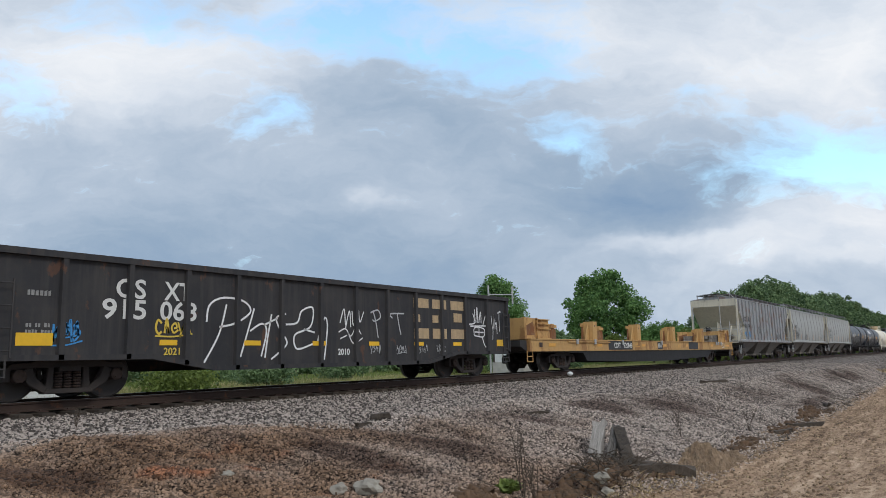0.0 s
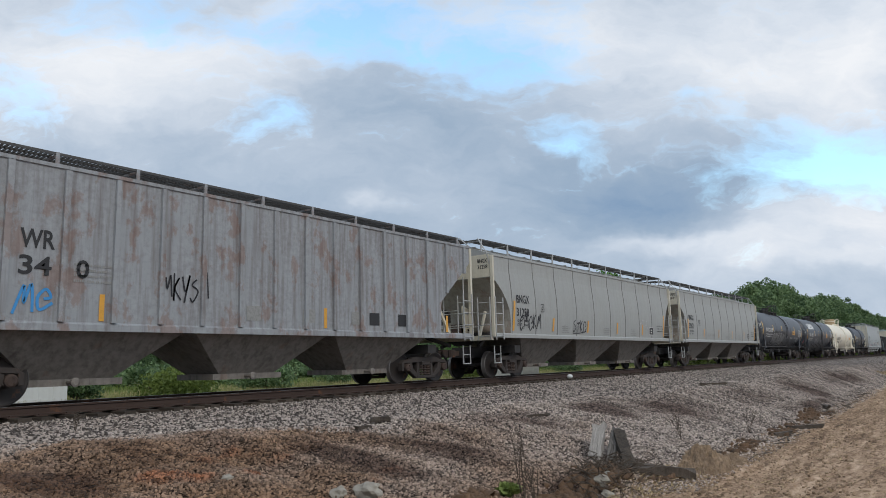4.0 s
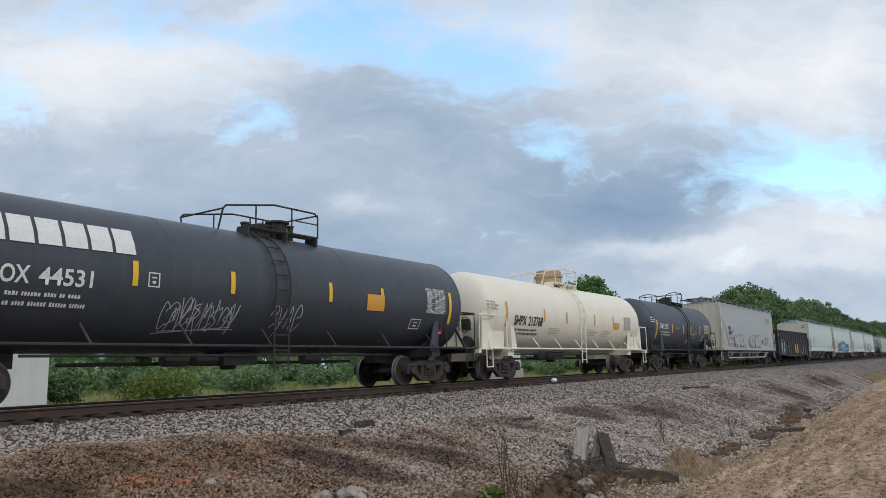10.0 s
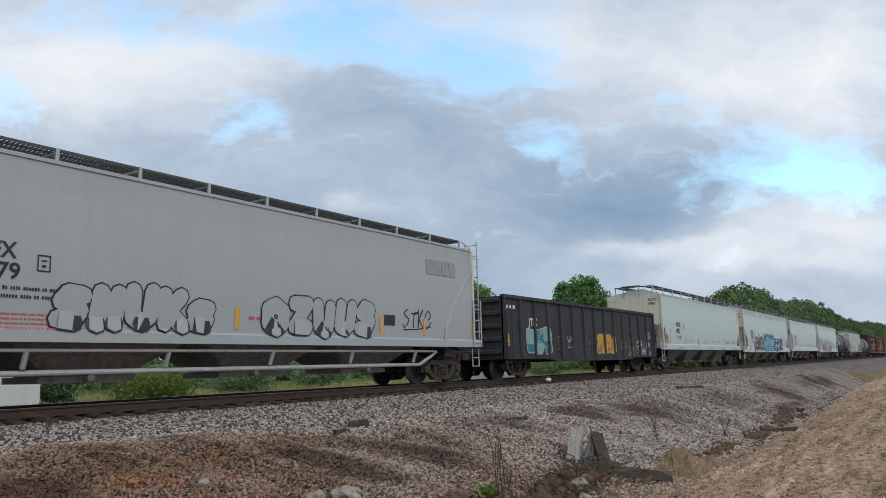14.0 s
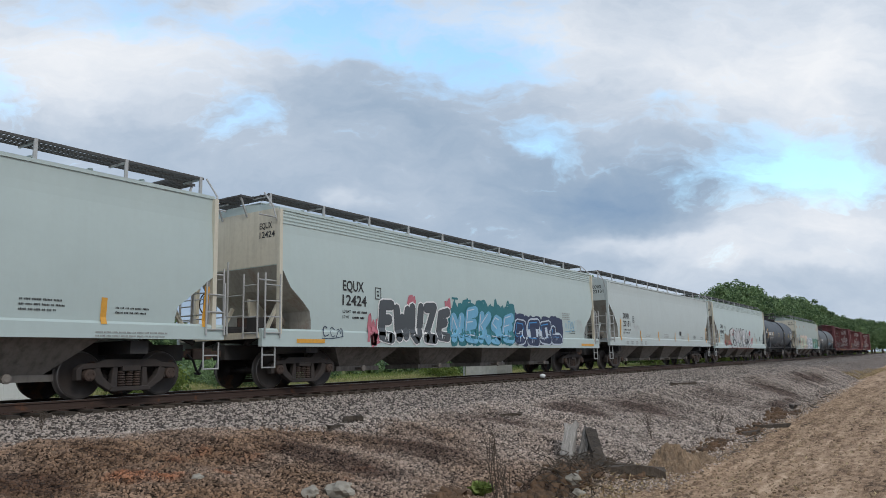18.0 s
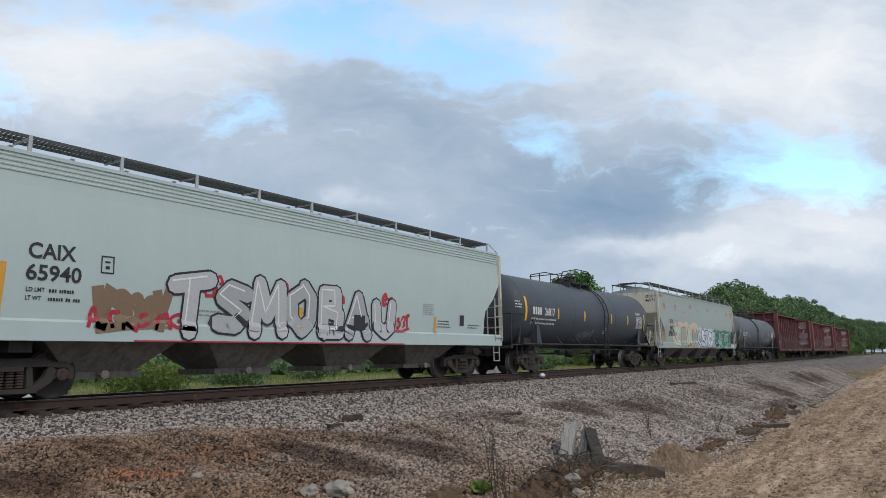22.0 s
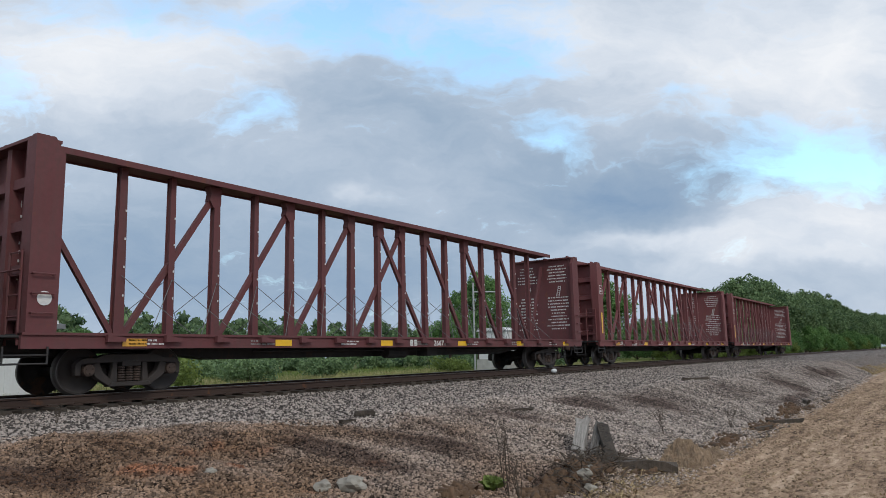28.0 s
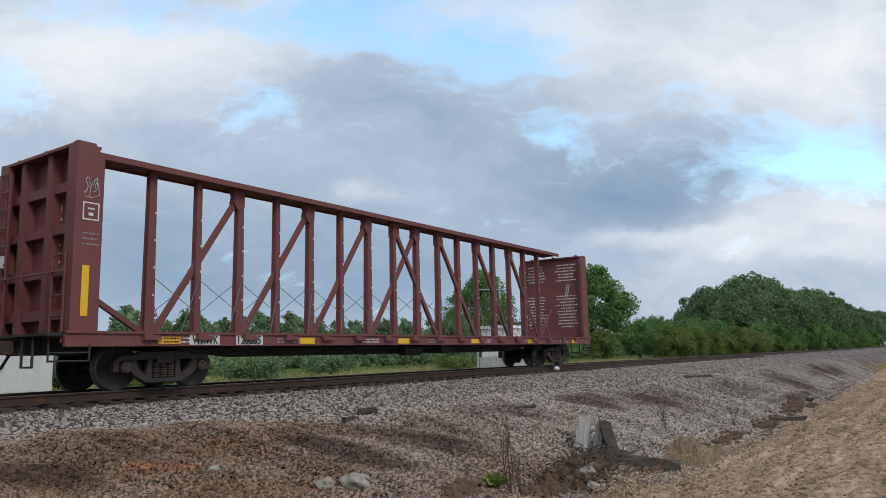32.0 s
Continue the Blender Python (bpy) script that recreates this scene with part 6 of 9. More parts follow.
# ---------------- flat car with stands ----------------
def flat_car(a, b, label):
    h = (b - a) / 2
    car = Car("flat_car", a, b, label, "flat car", lambda z: 1.53, h - 3.9)
    for s in (-1, 1):
        bm = B()
        box(bm, -h + 0.5, h - 0.1, s * 1.53, s * 1.40, 0.82, 1.22)
        box(bm, -h + 0.5, h - 0.1, s * 1.57, s * 1.40, 1.22, 1.26)
        box(bm, -h + 0.5, h - 0.1, s * 1.545, s * 1.40, 0.79, 0.82)
        car.part("side_sill", bm, "flat_yellow")
        # the sill slopes away towards the couplers
        car.part("end_sill", prism(B(), [(s * (h - 0.5), 0.8), (s * (h - 0.02), 0.98), (s * (h - 0.02), 1.2), (s * (h - 0.5), 1.2)], "y", -1.4, 1.4), "under")
    bm = B()
    prism(bm, [(-h + 0.6, 0.78), (-h + 5.0, 0.72), (-h + 5.4, 0.38), (-1.5, 0.25), (1.5, 0.25), (h - 5.4, 0.38), (h - 5.0, 0.72), (h - 0.6, 0.78), (h - 0.6, 1.1), (-h + 0.6, 1.1)], "y", -1.49, 1.49)
    car.part("deep_underframe", bm, "belly", "deep black fish-belly underframe")
    board = mesh_of("deck_board", box(B(), 0, 0.285, -1.39, 1.39, 1.20, 1.235), M["timber"])
    for k in range(int((2 * h - 1.0) / 0.3)):
        part("deck_board", board, None, car.root).location.x = -h + 0.5 + 0.3 * k
    for x0, x1 in ((-6.42, -3.65), (-0.28, 0.45), (4.7, 6.4)):
        car.patch("black_panel", x0, x1, 0.825, 1.215, "black_mark", 0.008, "black painted panel on the sill")
    car.text("CSXT", -5.80, 0.92, 0.22, M["white_mark"], "reporting_mark", width=0.72, lift=0.016)
    car.text("920846", -4.72, 0.92, 0.22, M["white_mark"], width=1.02, lift=0.016)
    car.text("MW", -0.21, 0.91, 0.24, M["white_mark"], "lettering", width=0.56, lift=0.016)
    for k, (x, w) in enumerate(((-12.0, 0.55), (-7.6, 0.5), (-2.4, 0.4), (0.55, 0.5), (4.2, 0.4), (8.9, 0.45), (12.1, 0.9))):
        car.patch("amber_patch", x, x + w, 0.97, 1.09, "amber_mark", label="worn amber reflector patch")
    car.lines(-3.3, 1.05, 0.45, 2, "amber_mark", 0.07, 0.11, 4)
    car.lines(2.9, 1.02, 0.35, 2, "amber_mark", 0.07, 0.11, 5)
    car.frame_mark(11.35, 0.9, 0.5, 0.26)
    car.patch("data_plate", -12.75, -12.5, 0.95, 1.12, "truck_rust", 0.014, "small rusty data plate")
    for x, w in ((-10.4, 0.6), (-9.4, 1.8), (-7.9, 1.5)):
        car.part("grab_iron", pipe(B(), [(x, -1.54, 1.17), (x, -1.6, 1.15), (x + w, -1.6, 1.15), (x + w, -1.54, 1.17)], 0.02), "flat_yellow")
    for x in (-9.7, -8.0, 10.3, 10.9, -5.0, 0.1, 9.9):
        car.part("stake_pocket", box(B(), x, x + 0.14, -1.63, -1.575, 1.06, 1.27), "galv")
    # stands in two rows: an upright with sloping gussets, its inner face rusted below a cap
    for x in (-7.2, -2.05, 3.1, 8.3):
        for s in (-1, 1):
            y0, y1 = s * 1.28, s * 0.82
            st = car.part("stand", prism(B(), [(x - 0.22, 1.236), (x + 0.22, 1.236), (x + 0.22, 2.06), (x - 0.18, 2.06)], "y", y0, y1), "flat_yellow", "yellow steel stand with sloping gussets")
            for u0, u1, top in ((-0.55, -0.24, 1.92), (0.48, 0.25, 1.62)):
                part("gusset", prism(B(), [(x + u0, 1.236), (x + u1, 1.236), (x + u1, top)], "y", s * 1.09, s * 1.03), M["flat_yellow"], st)
            pad = part("rust_pad", prism(B(), [(x - 0.3, 1.24), (x + 0.3, 1.24), (x + 0.22, 1.84), (x - 0.22, 1.84)], "y", y1, y1 - s * 0.07), M["pad_rust"], st, "rusty brown wear pad")
            part("cap", box(B(), x - 0.25, x + 0.25, y1 - s * 0.12, y1, 1.86, 2.0), M["flat_yellow"], st)
            # thin black patch on the face, painted for the shade in a small hole
            part("bolt_hole", box(B(), x - 0.03, x + 0.03, y0 + s * 0.003, y0, 1.84, 1.90), M["black_mark"], st)
    # racks at both ends: two sides, an end plate, packing timbers between
    for s in (-1, 1):
        rack = car.part("end_plate", box(B(), s * (h - 0.42), s * (h - 0.36), -1.42, 1.42, 1.24, 2.02), "flat_yellow", "yellow end plate with rust and print")
        for y in (-1, 1):
            e0, e1 = h - 0.42, h - 2.45
            bm = B()
            prism(bm, [(s * e0, 1.262), (s * e1, 1.262), (s * (e1 + 0.16), 2.0), (s * e0, 2.05)], "y", y * 1.36, y * 1.28)
            side = part("rack_side", bm, M["flat_yellow"], rack)
            for z in (1.262, 1.62, 1.80, 1.97):
                k = (z - 1.262) / 0.74 * 0.16
                part("shelf_edge", box(B(), s * (h - 1.3), s * (e1 + k + 0.02), y * 1.44, y * 1.36, z, z + 0.035), M["flat_yellow"], side)
            for x in (h - 0.42, h - 1.3):
                part("rack_post", box(B(), s * x, s * (x - 0.06), y * 1.43, y * 1.36, 1.262, 2.04), M["flat_yellow"], side)
            part("rust_patch", prism(B(), [(s * (h - 1.2), 1.4), (s * (h - 0.55), 1.38), (s * (h - 0.6), 1.75), (s * (h - 1.1), 1.9)], "y", y * 1.364, y * 1.36), M["pad_rust"], side, "flaking rust patch")
            part("inner_rust", prism(B(), [(s * (h - 0.6), 1.3), (s * (h - 2.3), 1.3), (s * (h - 2.2), 1.75), (s * (h - 0.6), 1.9)], "y", y * 1.28, y * 1.274), M["pad_rust"], side, "rusted inner face")
        for k in range(4):
            for j in range(2):
                t = part("timber", box(B(), s * (h - 0.5), s * (h - 2.1 + 0.07 * ((k * 3 + j) % 4)), -1.1 + k * 0.56, -0.6 + k * 0.56, 1.24 + j * 0.25, 1.47 + j * 0.25), M["old_tie"], rack, "grey weathered packing timber")
        for y in (-1.45, 1.45):
            car.part("sill_step", stirrup(B(), s * (h - 0.45) - 0.2, 0.4, y + (-0.1 if y < 0 else 0.1), 0.42, 0.8), "flat_yellow")
    car.end_text("CSXT920846", 0.15, 1.82, 0.12, M["black_mark"], 1.1, -h + 0.41)
    for k in range(2):
        bm = B()
        for j in range(12):
            y = 0.55 - j * 0.085 - 0.1 * (k == 0 and j > 5)
            box(bm, -h + 0.412, -h + 0.42, y - 0.06, y, 1.60 - k * 0.13, 1.67 - k * 0.13)
        tagged(car.part("worn_print", bm, "black_mark", "worn black print as bars"), kind="stuff")
    bm = B()
    box(bm, -h + 0.415, -h + 0.421, -1.4, 1.4, 1.25, 1.42)
    car.part("rust_band", bm, "pad_rust", "rust along the foot of the end plate")
    return car


# ---------------- centre-beam flat cars ----------------
def centre_beam(a, b, label, paint, seed=1, high_brace=False):
    h = (b - a) / 2
    car = Car("centre_beam_car", a, b, label, "lumber car", lambda z: 1.54, h - 2.35)
    zt, zd, zb = 4.68, 1.13, 4.93
    for s in (-1, 1):
        bm = B()
        box(bm, -h, h, s * 1.54, s * 1.46, 0.86, zd)
        box(bm, -h, h, s * 1.58, s * 1.40, zd - 0.03, zd + 0.02)
        car.part("side_sill", bm, paint)
        bm = B()
        box(bm, -0.09, 0.05, s * 1.56, s * 1.66, 0.98, 1.12)
        prism(bm, [(0.0, 0.98), (0.28, 0.99), (0.30, 1.06), (0.0, 1.10)], "y", s * 1.585, s * 1.645)
        winch = mesh_of("cable_winch", bm, M[paint])
        for k in range(17):
            part("cable_winch", winch, None, car.root).location.x = -h + 1.6 + (2 * h - 3.2) * k / 16
    bm = B()
    box(bm, -h, h, -1.46, 1.46, 1.05, zd)
    prism(bm, [(-h + 0.2, 0.82), (-h + 3.6, 0.78), (-h + 5.0, 0.62), (h - 5.0, 0.62), (h - 3.6, 0.78), (h - 0.2, 0.82), (h - 0.2, 1.05), (-h + 0.2, 1.05)], "y", -0.3, 0.3)
    for k in range(18):
        x = -h + 0.7 + (2 * h - 1.4) * k / 17
        box(bm, x - 0.06, x + 0.06, -1.46, 1.46, 0.88, 1.05)
    for s in (-1, 1):
        box(bm, s * (h - 2.35) - 0.22, s * (h - 2.35) + 0.22, -1.4, 1.4, 0.84, 1.05)
    rod(bm, (-h * 0.5, -0.7, 0.8), (h * 0.55, -0.7, 0.8), 0.03)
    rod(bm, (-0.8, -0.75, 0.72), (0.1, -0.75, 0.72), 0.17, 12)
    box(bm, 1.0, 1.5, -1.0, -0.6, 0.6, 0.95)
    car.part("underframe", bm, "under")
    # bulkheads
    for s in (-1, 1):
        xo, xi = s * (h - 0.06), s * (h - 0.60)
        bm = B()
        xm = s * (h - 0.42)
        box(bm, xm - 0.03, xm + 0.03, -1.5, 1.5, zd, zt)
        bh = car.part("bulkhead", bm, paint, "tall ribbed steel bulkhead")
        for y in (-1, 1):
            bm = B()
            prism(bm, [(xo, zd - 0.02), (xi, zd - 0.02), (xi, zt - 0.25), (xi + s * 0.2, zt + 0.04), (xo, zt + 0.04)], "y", y * 1.54, y * 1.42)
            box(bm, min(xo, xo - s * 0.12), max(xo, xo - s * 0.12), min(y * 1.42, y * 1.2), max(y * 1.42, y * 1.2), zd, zt)
            part("corner_column", bm, M[paint], bh)
        bm = B()
        box(bm, min(xo, xi) + 0.012, max(xo, xi) - 0.012, -1.41, 1.41, zt - 0.03, zt + 0.03)
        part("top_plate", bm, M[paint], bh)
        for k in range(4):
            z = zd + 0.35 + k * 0.82
            bm = B()
            prism(bm, [(xm, z - 0.12), (xo - s * 0.16, z - 0.09), (xo - s * 0.16, z + 0.10), (xm, z + 0.14)], "y", -1.42, 1.42)
            part("rib", bm, M[paint], bh)
        for y in (-0.32, 0.75):
            part("upright", box(B(), min(xo - s * 0.1, xm), max(xo - s * 0.1, xm), y - 0.09, y + 0.09, zd, zt - 0.035), M[paint], bh)
        for y in (-1.2, -0.1, 1.0):
            part("top_lug", box(B(), min(xo - s * 0.1, xm), max(xo - s * 0.1, xm), y - 0.03, y + 0.03, zt + 0.031, zt + 0.10), M[paint], bh)
        put_ladder(car, "end_ladder", ladder(B(), xo + s * 0.05, -1.38, zd - 0.2, 2.6, 0.45, "y"), paint)
        put_ladder(car, "end_ladder", ladder(B(), xo + s * 0.05, 0.95, zd - 0.2, zt - 0.2, 0.45, "y"), paint)
        part("grab_rail", rod(B(), (xo + s * 0.08, -1.4, 2.25), (xo + s * 0.08, 1.4, 2.25), 0.018), M[paint], bh)
        for z in (zd + 0.35, zd + 0.7, zd + 1.05) if high_brace else ():
            part("side_rung", pipe(B(), [(xi + s * 0.12, -1.54, z), (xi + s * 0.12, -1.62, z), (xo - s * 0.05, -1.62, z), (xo - s * 0.05, -1.54, z)], 0.014), M[paint], bh)
    for s in (-1, 1):
        bm = B()
        box(bm, s * h, s * (h + 0.32), -1.45, 1.45, 1.06, 1.10)
        box(bm, s * (h + 0.2), s * (h - 2.0), -0.25, 0.25, 0.72, 1.02)
        stirrup(bm, s * (h - 0.25) - 0.55, 0.75, -1.56, 0.6, 0.9)
        pipe(bm, [(s * (h + 0.25), -0.9, 1.06), (s * (h + 0.25), -0.9, 0.5), (s * (h + 0.25), -0.5, 0.5), (s * (h + 0.25), -0.5, 1.06)], 0.02)
        car.part("end_platform", bm, "under")
    # centre beam: top chord, posts and diagonals
    bm = B()
    L = h - 0.3
    prism(bm, [(-0.36, zb), (-0.36, zb - 0.13), (-0.31, zb - 0.13), (-0.31, zb - 0.09), (0.31, zb - 0.09), (0.31, zb - 0.13), (0.36, zb - 0.13), (0.36, zb)], "x", -h + 0.47, L)
    car.part("top_chord", bm, paint)
    n, step = 16, 1.24
    xs = [-8.9 + step * k for k in range(n)]
    for k, x in enumerate(xs):
        bm = B()
        wide_one = k % 2 == 0
        w0, w1 = (0.12, 0.08) if wide_one else (0.09, 0.065)
        # an H section that tapers upwards: two flanges and a web
        shape = [(-1, -0.085), (1, -0.085), (1, -0.06), (0.72, -0.06), (0.72, 0.06), (1, 0.06), (1, 0.085), (-1, 0.085), (-1, 0.06), (-0.72, 0.06), (-0.72, -0.06), (-1, -0.06)]
        lo, hi = [[bm.verts.new((x + u * w, y, z)) for u, y in shape] for w, z in ((w0, zd), (w1, zb - 0.095))]
        for e in range(12):
            bm.faces.new((lo[e], lo[(e + 1) % 12], hi[(e + 1) % 12], hi[e]))
        bm.faces.new(lo[::-1]), bm.faces.new(hi)
        post = car.part("post", bm, paint)
        bm = B()
        for j in range(4):
            z = 2.0 + j * 0.62
            box(bm, x + w1 - 0.03, x + w1, -0.095, -0.084, z, z + 0.05)
        tagged(part("eyelet", bm, M["white_mark"], post), kind="stuff")
    for left, low, high in ((True, 0, 2), (True, 2, 4), (True, 4, 6), (True, 6, 8), (False, 9, 7), (False, 11, 9), (False, 13, 11), (False, 15, 13)):
        p, q, e = xs[low], xs[high], 1 if left else -1
        y = 0.02 if left else -0.02
        diag = car.part("diagonal", bar(B(), (p + 0.14 * e, y, zd + 0.02), (q - 0.12 * e, y, zb - 0.42), 0.13, 0.1), paint)
        part("gusset_plate", prism(B(), [(q - 0.26 * e, zb - 0.1), (q + 0.10 * e, zb - 0.1), (q + 0.09 * e, zb - 0.55), (q - 0.12 * e, zb - 0.62), (q - 0.24 * e, zb - 0.45), (q - 0.20 * e, zb - 0.28)], "y", -0.1, 0.1), M[paint], diag)
    for s, x in ((-1, xs[0]), (1, xs[-1])):
        car.part("end_brace", bar(B(), (s * (h - 0.5), 0, zb - 0.55 if high_brace else 2.4), (x + s * 0.12, 0, zd + 0.05), 0.11, 0.1), paint)
    cables = []
    for e in (-1, 1):
        bm = B()
        for y in (-1, 1):
            rod(bm, (-0.5 * step * e, y * 0.12, 2.45), (0.42 * step * e, y * 1.1, zd + 0.02), 0.009, 5)
        cables.append(mesh_of("tie_down_cable", bm, M["cable"]))
    for k in range(n - 1):
        for me in cables:
            part("tie_down_cable", me, None, car.root, "thin tie-down cable").location.x = xs[k] + step / 2
    for k in range(6):
        x = -h + 0.9 + (2 * h - 2.2) * (k + 0.25) / 5.4
        car.patch("reflector_stripe", x, x + 0.52, 0.90, 1.05, "yellow_mark" if k else "amber_mark", 0.012, "yellow reflective stripe")
    for k in range(7):
        car.lines(-h + 2.0 + k * 3.0, 1.0, 0.7, 2, "grey_mark" if k % 2 else "white_mark", 0.04, 0.07, seed + k)
    return car


def bulkhead_print(car, seed=1, colour="white_mark"):
    """White printed instructions on both faces of the far bulkhead, and marks on the near one."""
    h = car.h
    bm, rng = B(), random.Random(seed)
    xm = h - 0.452
    for y0, y1 in ((-1.25, -0.2), (0.25, 1.25)):
        z = 4.35
        while z > 1.6:
            w = rng.uniform(0.55, 1.0) * (y1 - y0)
            c = (y0 + y1) / 2
            u = c - w / 2
            while u < c + w / 2:
                d = rng.uniform(0.03, 0.06)
                bm.faces.new([bm.verts.new((xm, p, q)) for p, q in ((u, z), (u, z + 0.05), (u + d, z + 0.05), (u + d, z))])
                u += d + rng.choice((0.015, 0.015, 0.05))
            z -= 0.135 if not 3.0 < z < 3.75 else 0.7
        c = (y0 + y1) / 2
        # a slanting ladder sign: two stiles and rungs
        for d in (-0.06, 0.06):
            prism(bm, [(c + d - 0.012, 3.05), (c + d + 0.012, 3.05), (c + d - 0.10, 3.5), (c + d - 0.124, 3.5)], "x", xm - 0.003, xm)
        for k in range(5):
            zz, cc = 3.1 + 0.09 * k, c - 0.022 * k
            box(bm, xm - 0.003, xm, cc - 0.06, cc + 0.06, zz, zz + 0.02)
    tagged(car.part("loading_print", bm, colour, "white printed loading instructions as bars"), kind="stuff")
    bm = B()
    box(bm, -h + 0.375, -h + 0.389, -0.42, -0.02, 3.55, 3.68)
    for k in range(8):
        box(bm, -h + 0.375, -h + 0.389, -0.45, -0.05 - 0.1 * (k % 2), 3.35 - k * 0.17, 3.40 - k * 0.17)
    car.part("end_print", bm, colour)


# ---------------- the train, from its head ----------------
def car_gondola_black():
    c = gondola(5.1, 21.75, "black weathered steel gondola covered in white graffiti", "gondola", 2.60, 14, 0.26, low=0.72)
    c.text("CS", -6.0, 1.90, 0.36, M["white_mark"], "reporting_mark", width=0.62)
    c.text("XT", -4.98, 1.90, 0.36, M["white_mark"], "reporting_mark", width=0.62)
    c.text("915", -6.26, 1.50, 0.36, M["white_mark"], width=0.9)
    c.text("068", -5.06, 1.50, 0.36, M["white_mark"], width=0.85)
    for x, w in ((-7.75, 0.62), (-5.05, 0.4), (-2.97, 0.47), (-0.9, 0.45), (1.15, 0.42), (3.1, 0.45), (5.05, 0.45), (7.6, 0.4)):
        c.patch("reflector_stripe", x, x + w, 0.98 if abs(x) > 5.5 else 0.99, 1.20 if abs(x) > 7 else 1.10, "yellow_mark", 0.014, "yellow reflective stripe")
    for k, x in enumerate((3.1, 4.0, 4.95)):
        bm = B()
        for z0, z1, w0, w1 in ((2.1, 2.38, 0, 0.72), (1.68, 1.9, 0, 0.3) if k != 2 else (1.72, 2.0, 0.15, 0.6), (1.2, 1.5, 0, 0.72)):
            bm.faces.new([bm.verts.new((u, 0, v)) for u, v in ((x + w0, z0), (x + w1, z0), (x + w1, z1), (x + w0, z1))])
        c.lay("faded_mark", bm, "tan", 0.012, "large faded gold mark as plain shapes")
    strokes(c, -4.0, -0.4, 0.6, 2.02, "white", 0.045, (
        ((0.01, 0.62), (0.03, 0.88), (0.13, 1.0), (0.28, 0.96), (0.33, 0.8), (0.22, 0.62), (0.1, 0.55)), ((0.15, 0.9), (0.1, 0.45), (0.0, 0.02)),
        ((0.36, 0.86), (0.3, 0.4), (0.26, 0.1)), ((0.33, 0.5), (0.42, 0.62), (0.46, 0.5), (0.42, 0.1)), ((0.5, 0.78), (0.47, 0.4), (0.45, 0.08)), ((0.44, 0.6), (0.55, 0.72)),
        ((0.62, 0.8), (0.54, 0.72), (0.58, 0.5), (0.63, 0.3), (0.5, 0.05)), ((0.62, 0.62), (0.72, 0.66), (0.76, 0.86), (0.86, 0.92), (0.84, 0.6), (0.7, 0.45), (0.72, 0.22), (0.86, 0.3)),
        ((0.78, 0.55), (0.88, 0.5)), ((0.9, 0.3), (0.97, 0.75), (1.0, 0.6), (0.97, 0.02))), "large white spray-painted lettering")
    strokes(c, -0.05, 0.95, 1.05, 1.98, "white", 0.035, (((0.1, 0.55), (0.25, 0.95), (0.3, 0.5)), ((0.3, 0.4), (0.45, 0.9), (0.5, 0.45)), ((0.55, 0.9), (0.6, 0.5), (0.75, 1.0)), ((0.8, 0.95), (0.85, 0.6), (1.0, 0.9)),
        ((0.05, 0.3), (0.3, 0.4), (0.5, 0.2), (0.7, 0.45), (0.9, 0.25)), ((0.4, 0.3), (0.6, 0.0), (0.95, 0.15)), ((0.1, 0.12), (0.35, 0.22))))
    strokes(c, 1.15, 1.65, 1.2, 1.95, "silver", 0.04, (((0.15, 0.9), (0.75, 1.0), (0.95, 0.75), (0.5, 0.6), (0.3, 0.65)), ((0.35, 0.98), (0.6, 0.5), (0.75, 0.0))))
    strokes(c, 2.05, 2.65, 1.3, 1.9, "silver", 0.04, (((0.15, 0.75), (0.0, 0.95), (1.0, 1.0)), ((0.5, 0.97), (0.6, 0.5), (0.75, 0.0))))
    strokes(c, 5.95, 7.1, 0.75, 2.25, "white", 0.04, (((0.0, 0.62), (0.3, 0.66), (0.2, 0.85)), ((0.25, 0.66), (0.3, 0.95)), ((0.35, 0.66), (0.42, 1.0), (0.45, 0.66)), ((0.5, 0.66), (0.6, 0.9), (0.62, 0.65)), ((0.7, 0.6), (0.9, 0.85), (1.0, 0.55)),
        ((0.25, 0.38), (0.28, 0.55), (0.75, 0.53), (0.72, 0.36), (0.25, 0.38)), ((0.5, 0.54), (0.49, 0.37)), ((0.27, 0.46), (0.74, 0.45)), ((0.65, 0.36), (0.75, 0.2), (0.85, 0.12)), ((0.05, 0.58), (0.95, 0.6))))
    scribble(c, 7.3, 7.9, 1.3, 2.1, "white", 0.03, 3, 14)
    scribble(c, -7.15, -6.6, 1.02, 1.5, "blue", 0.035, 3, 7, "blue spray-painted tag")
    scribble(c, -7.1, -6.65, 1.15, 1.45, "blue", 0.035, 3, 17, "blue spray-painted tag")
    scribble(c, -5.15, -4.3, 1.2, 1.5, "yellow", 0.04, 5, 21, "yellow spray-painted tag")
    c.text("2021", -4.95, 0.80, 0.14, GRAFFITI["yellow"], "graffiti_date")
    c.text("2010", -0.02, 0.76, 0.15, GRAFFITI["white"], "graffiti_date")
    for k, x in enumerate((1.2, 2.3, 3.3, 4.2)):
        scribble(c, x, x + 0.45, 0.78, 1.05, "silver", 0.018, 4, 40 + k, "faint grey scrawl")
    c.lines(-7.6, 1.85, 0.5, 1, "grey_mark", 0.1, 0.1, 3)
    c.lines(-7.6, 1.3, 0.4, 2, "grey_mark", 0.08, 0.12, 4)


def car_flat():
    flat_car(22.8, 50.7, "yellow maintenance flat car with stands and stacked timber")


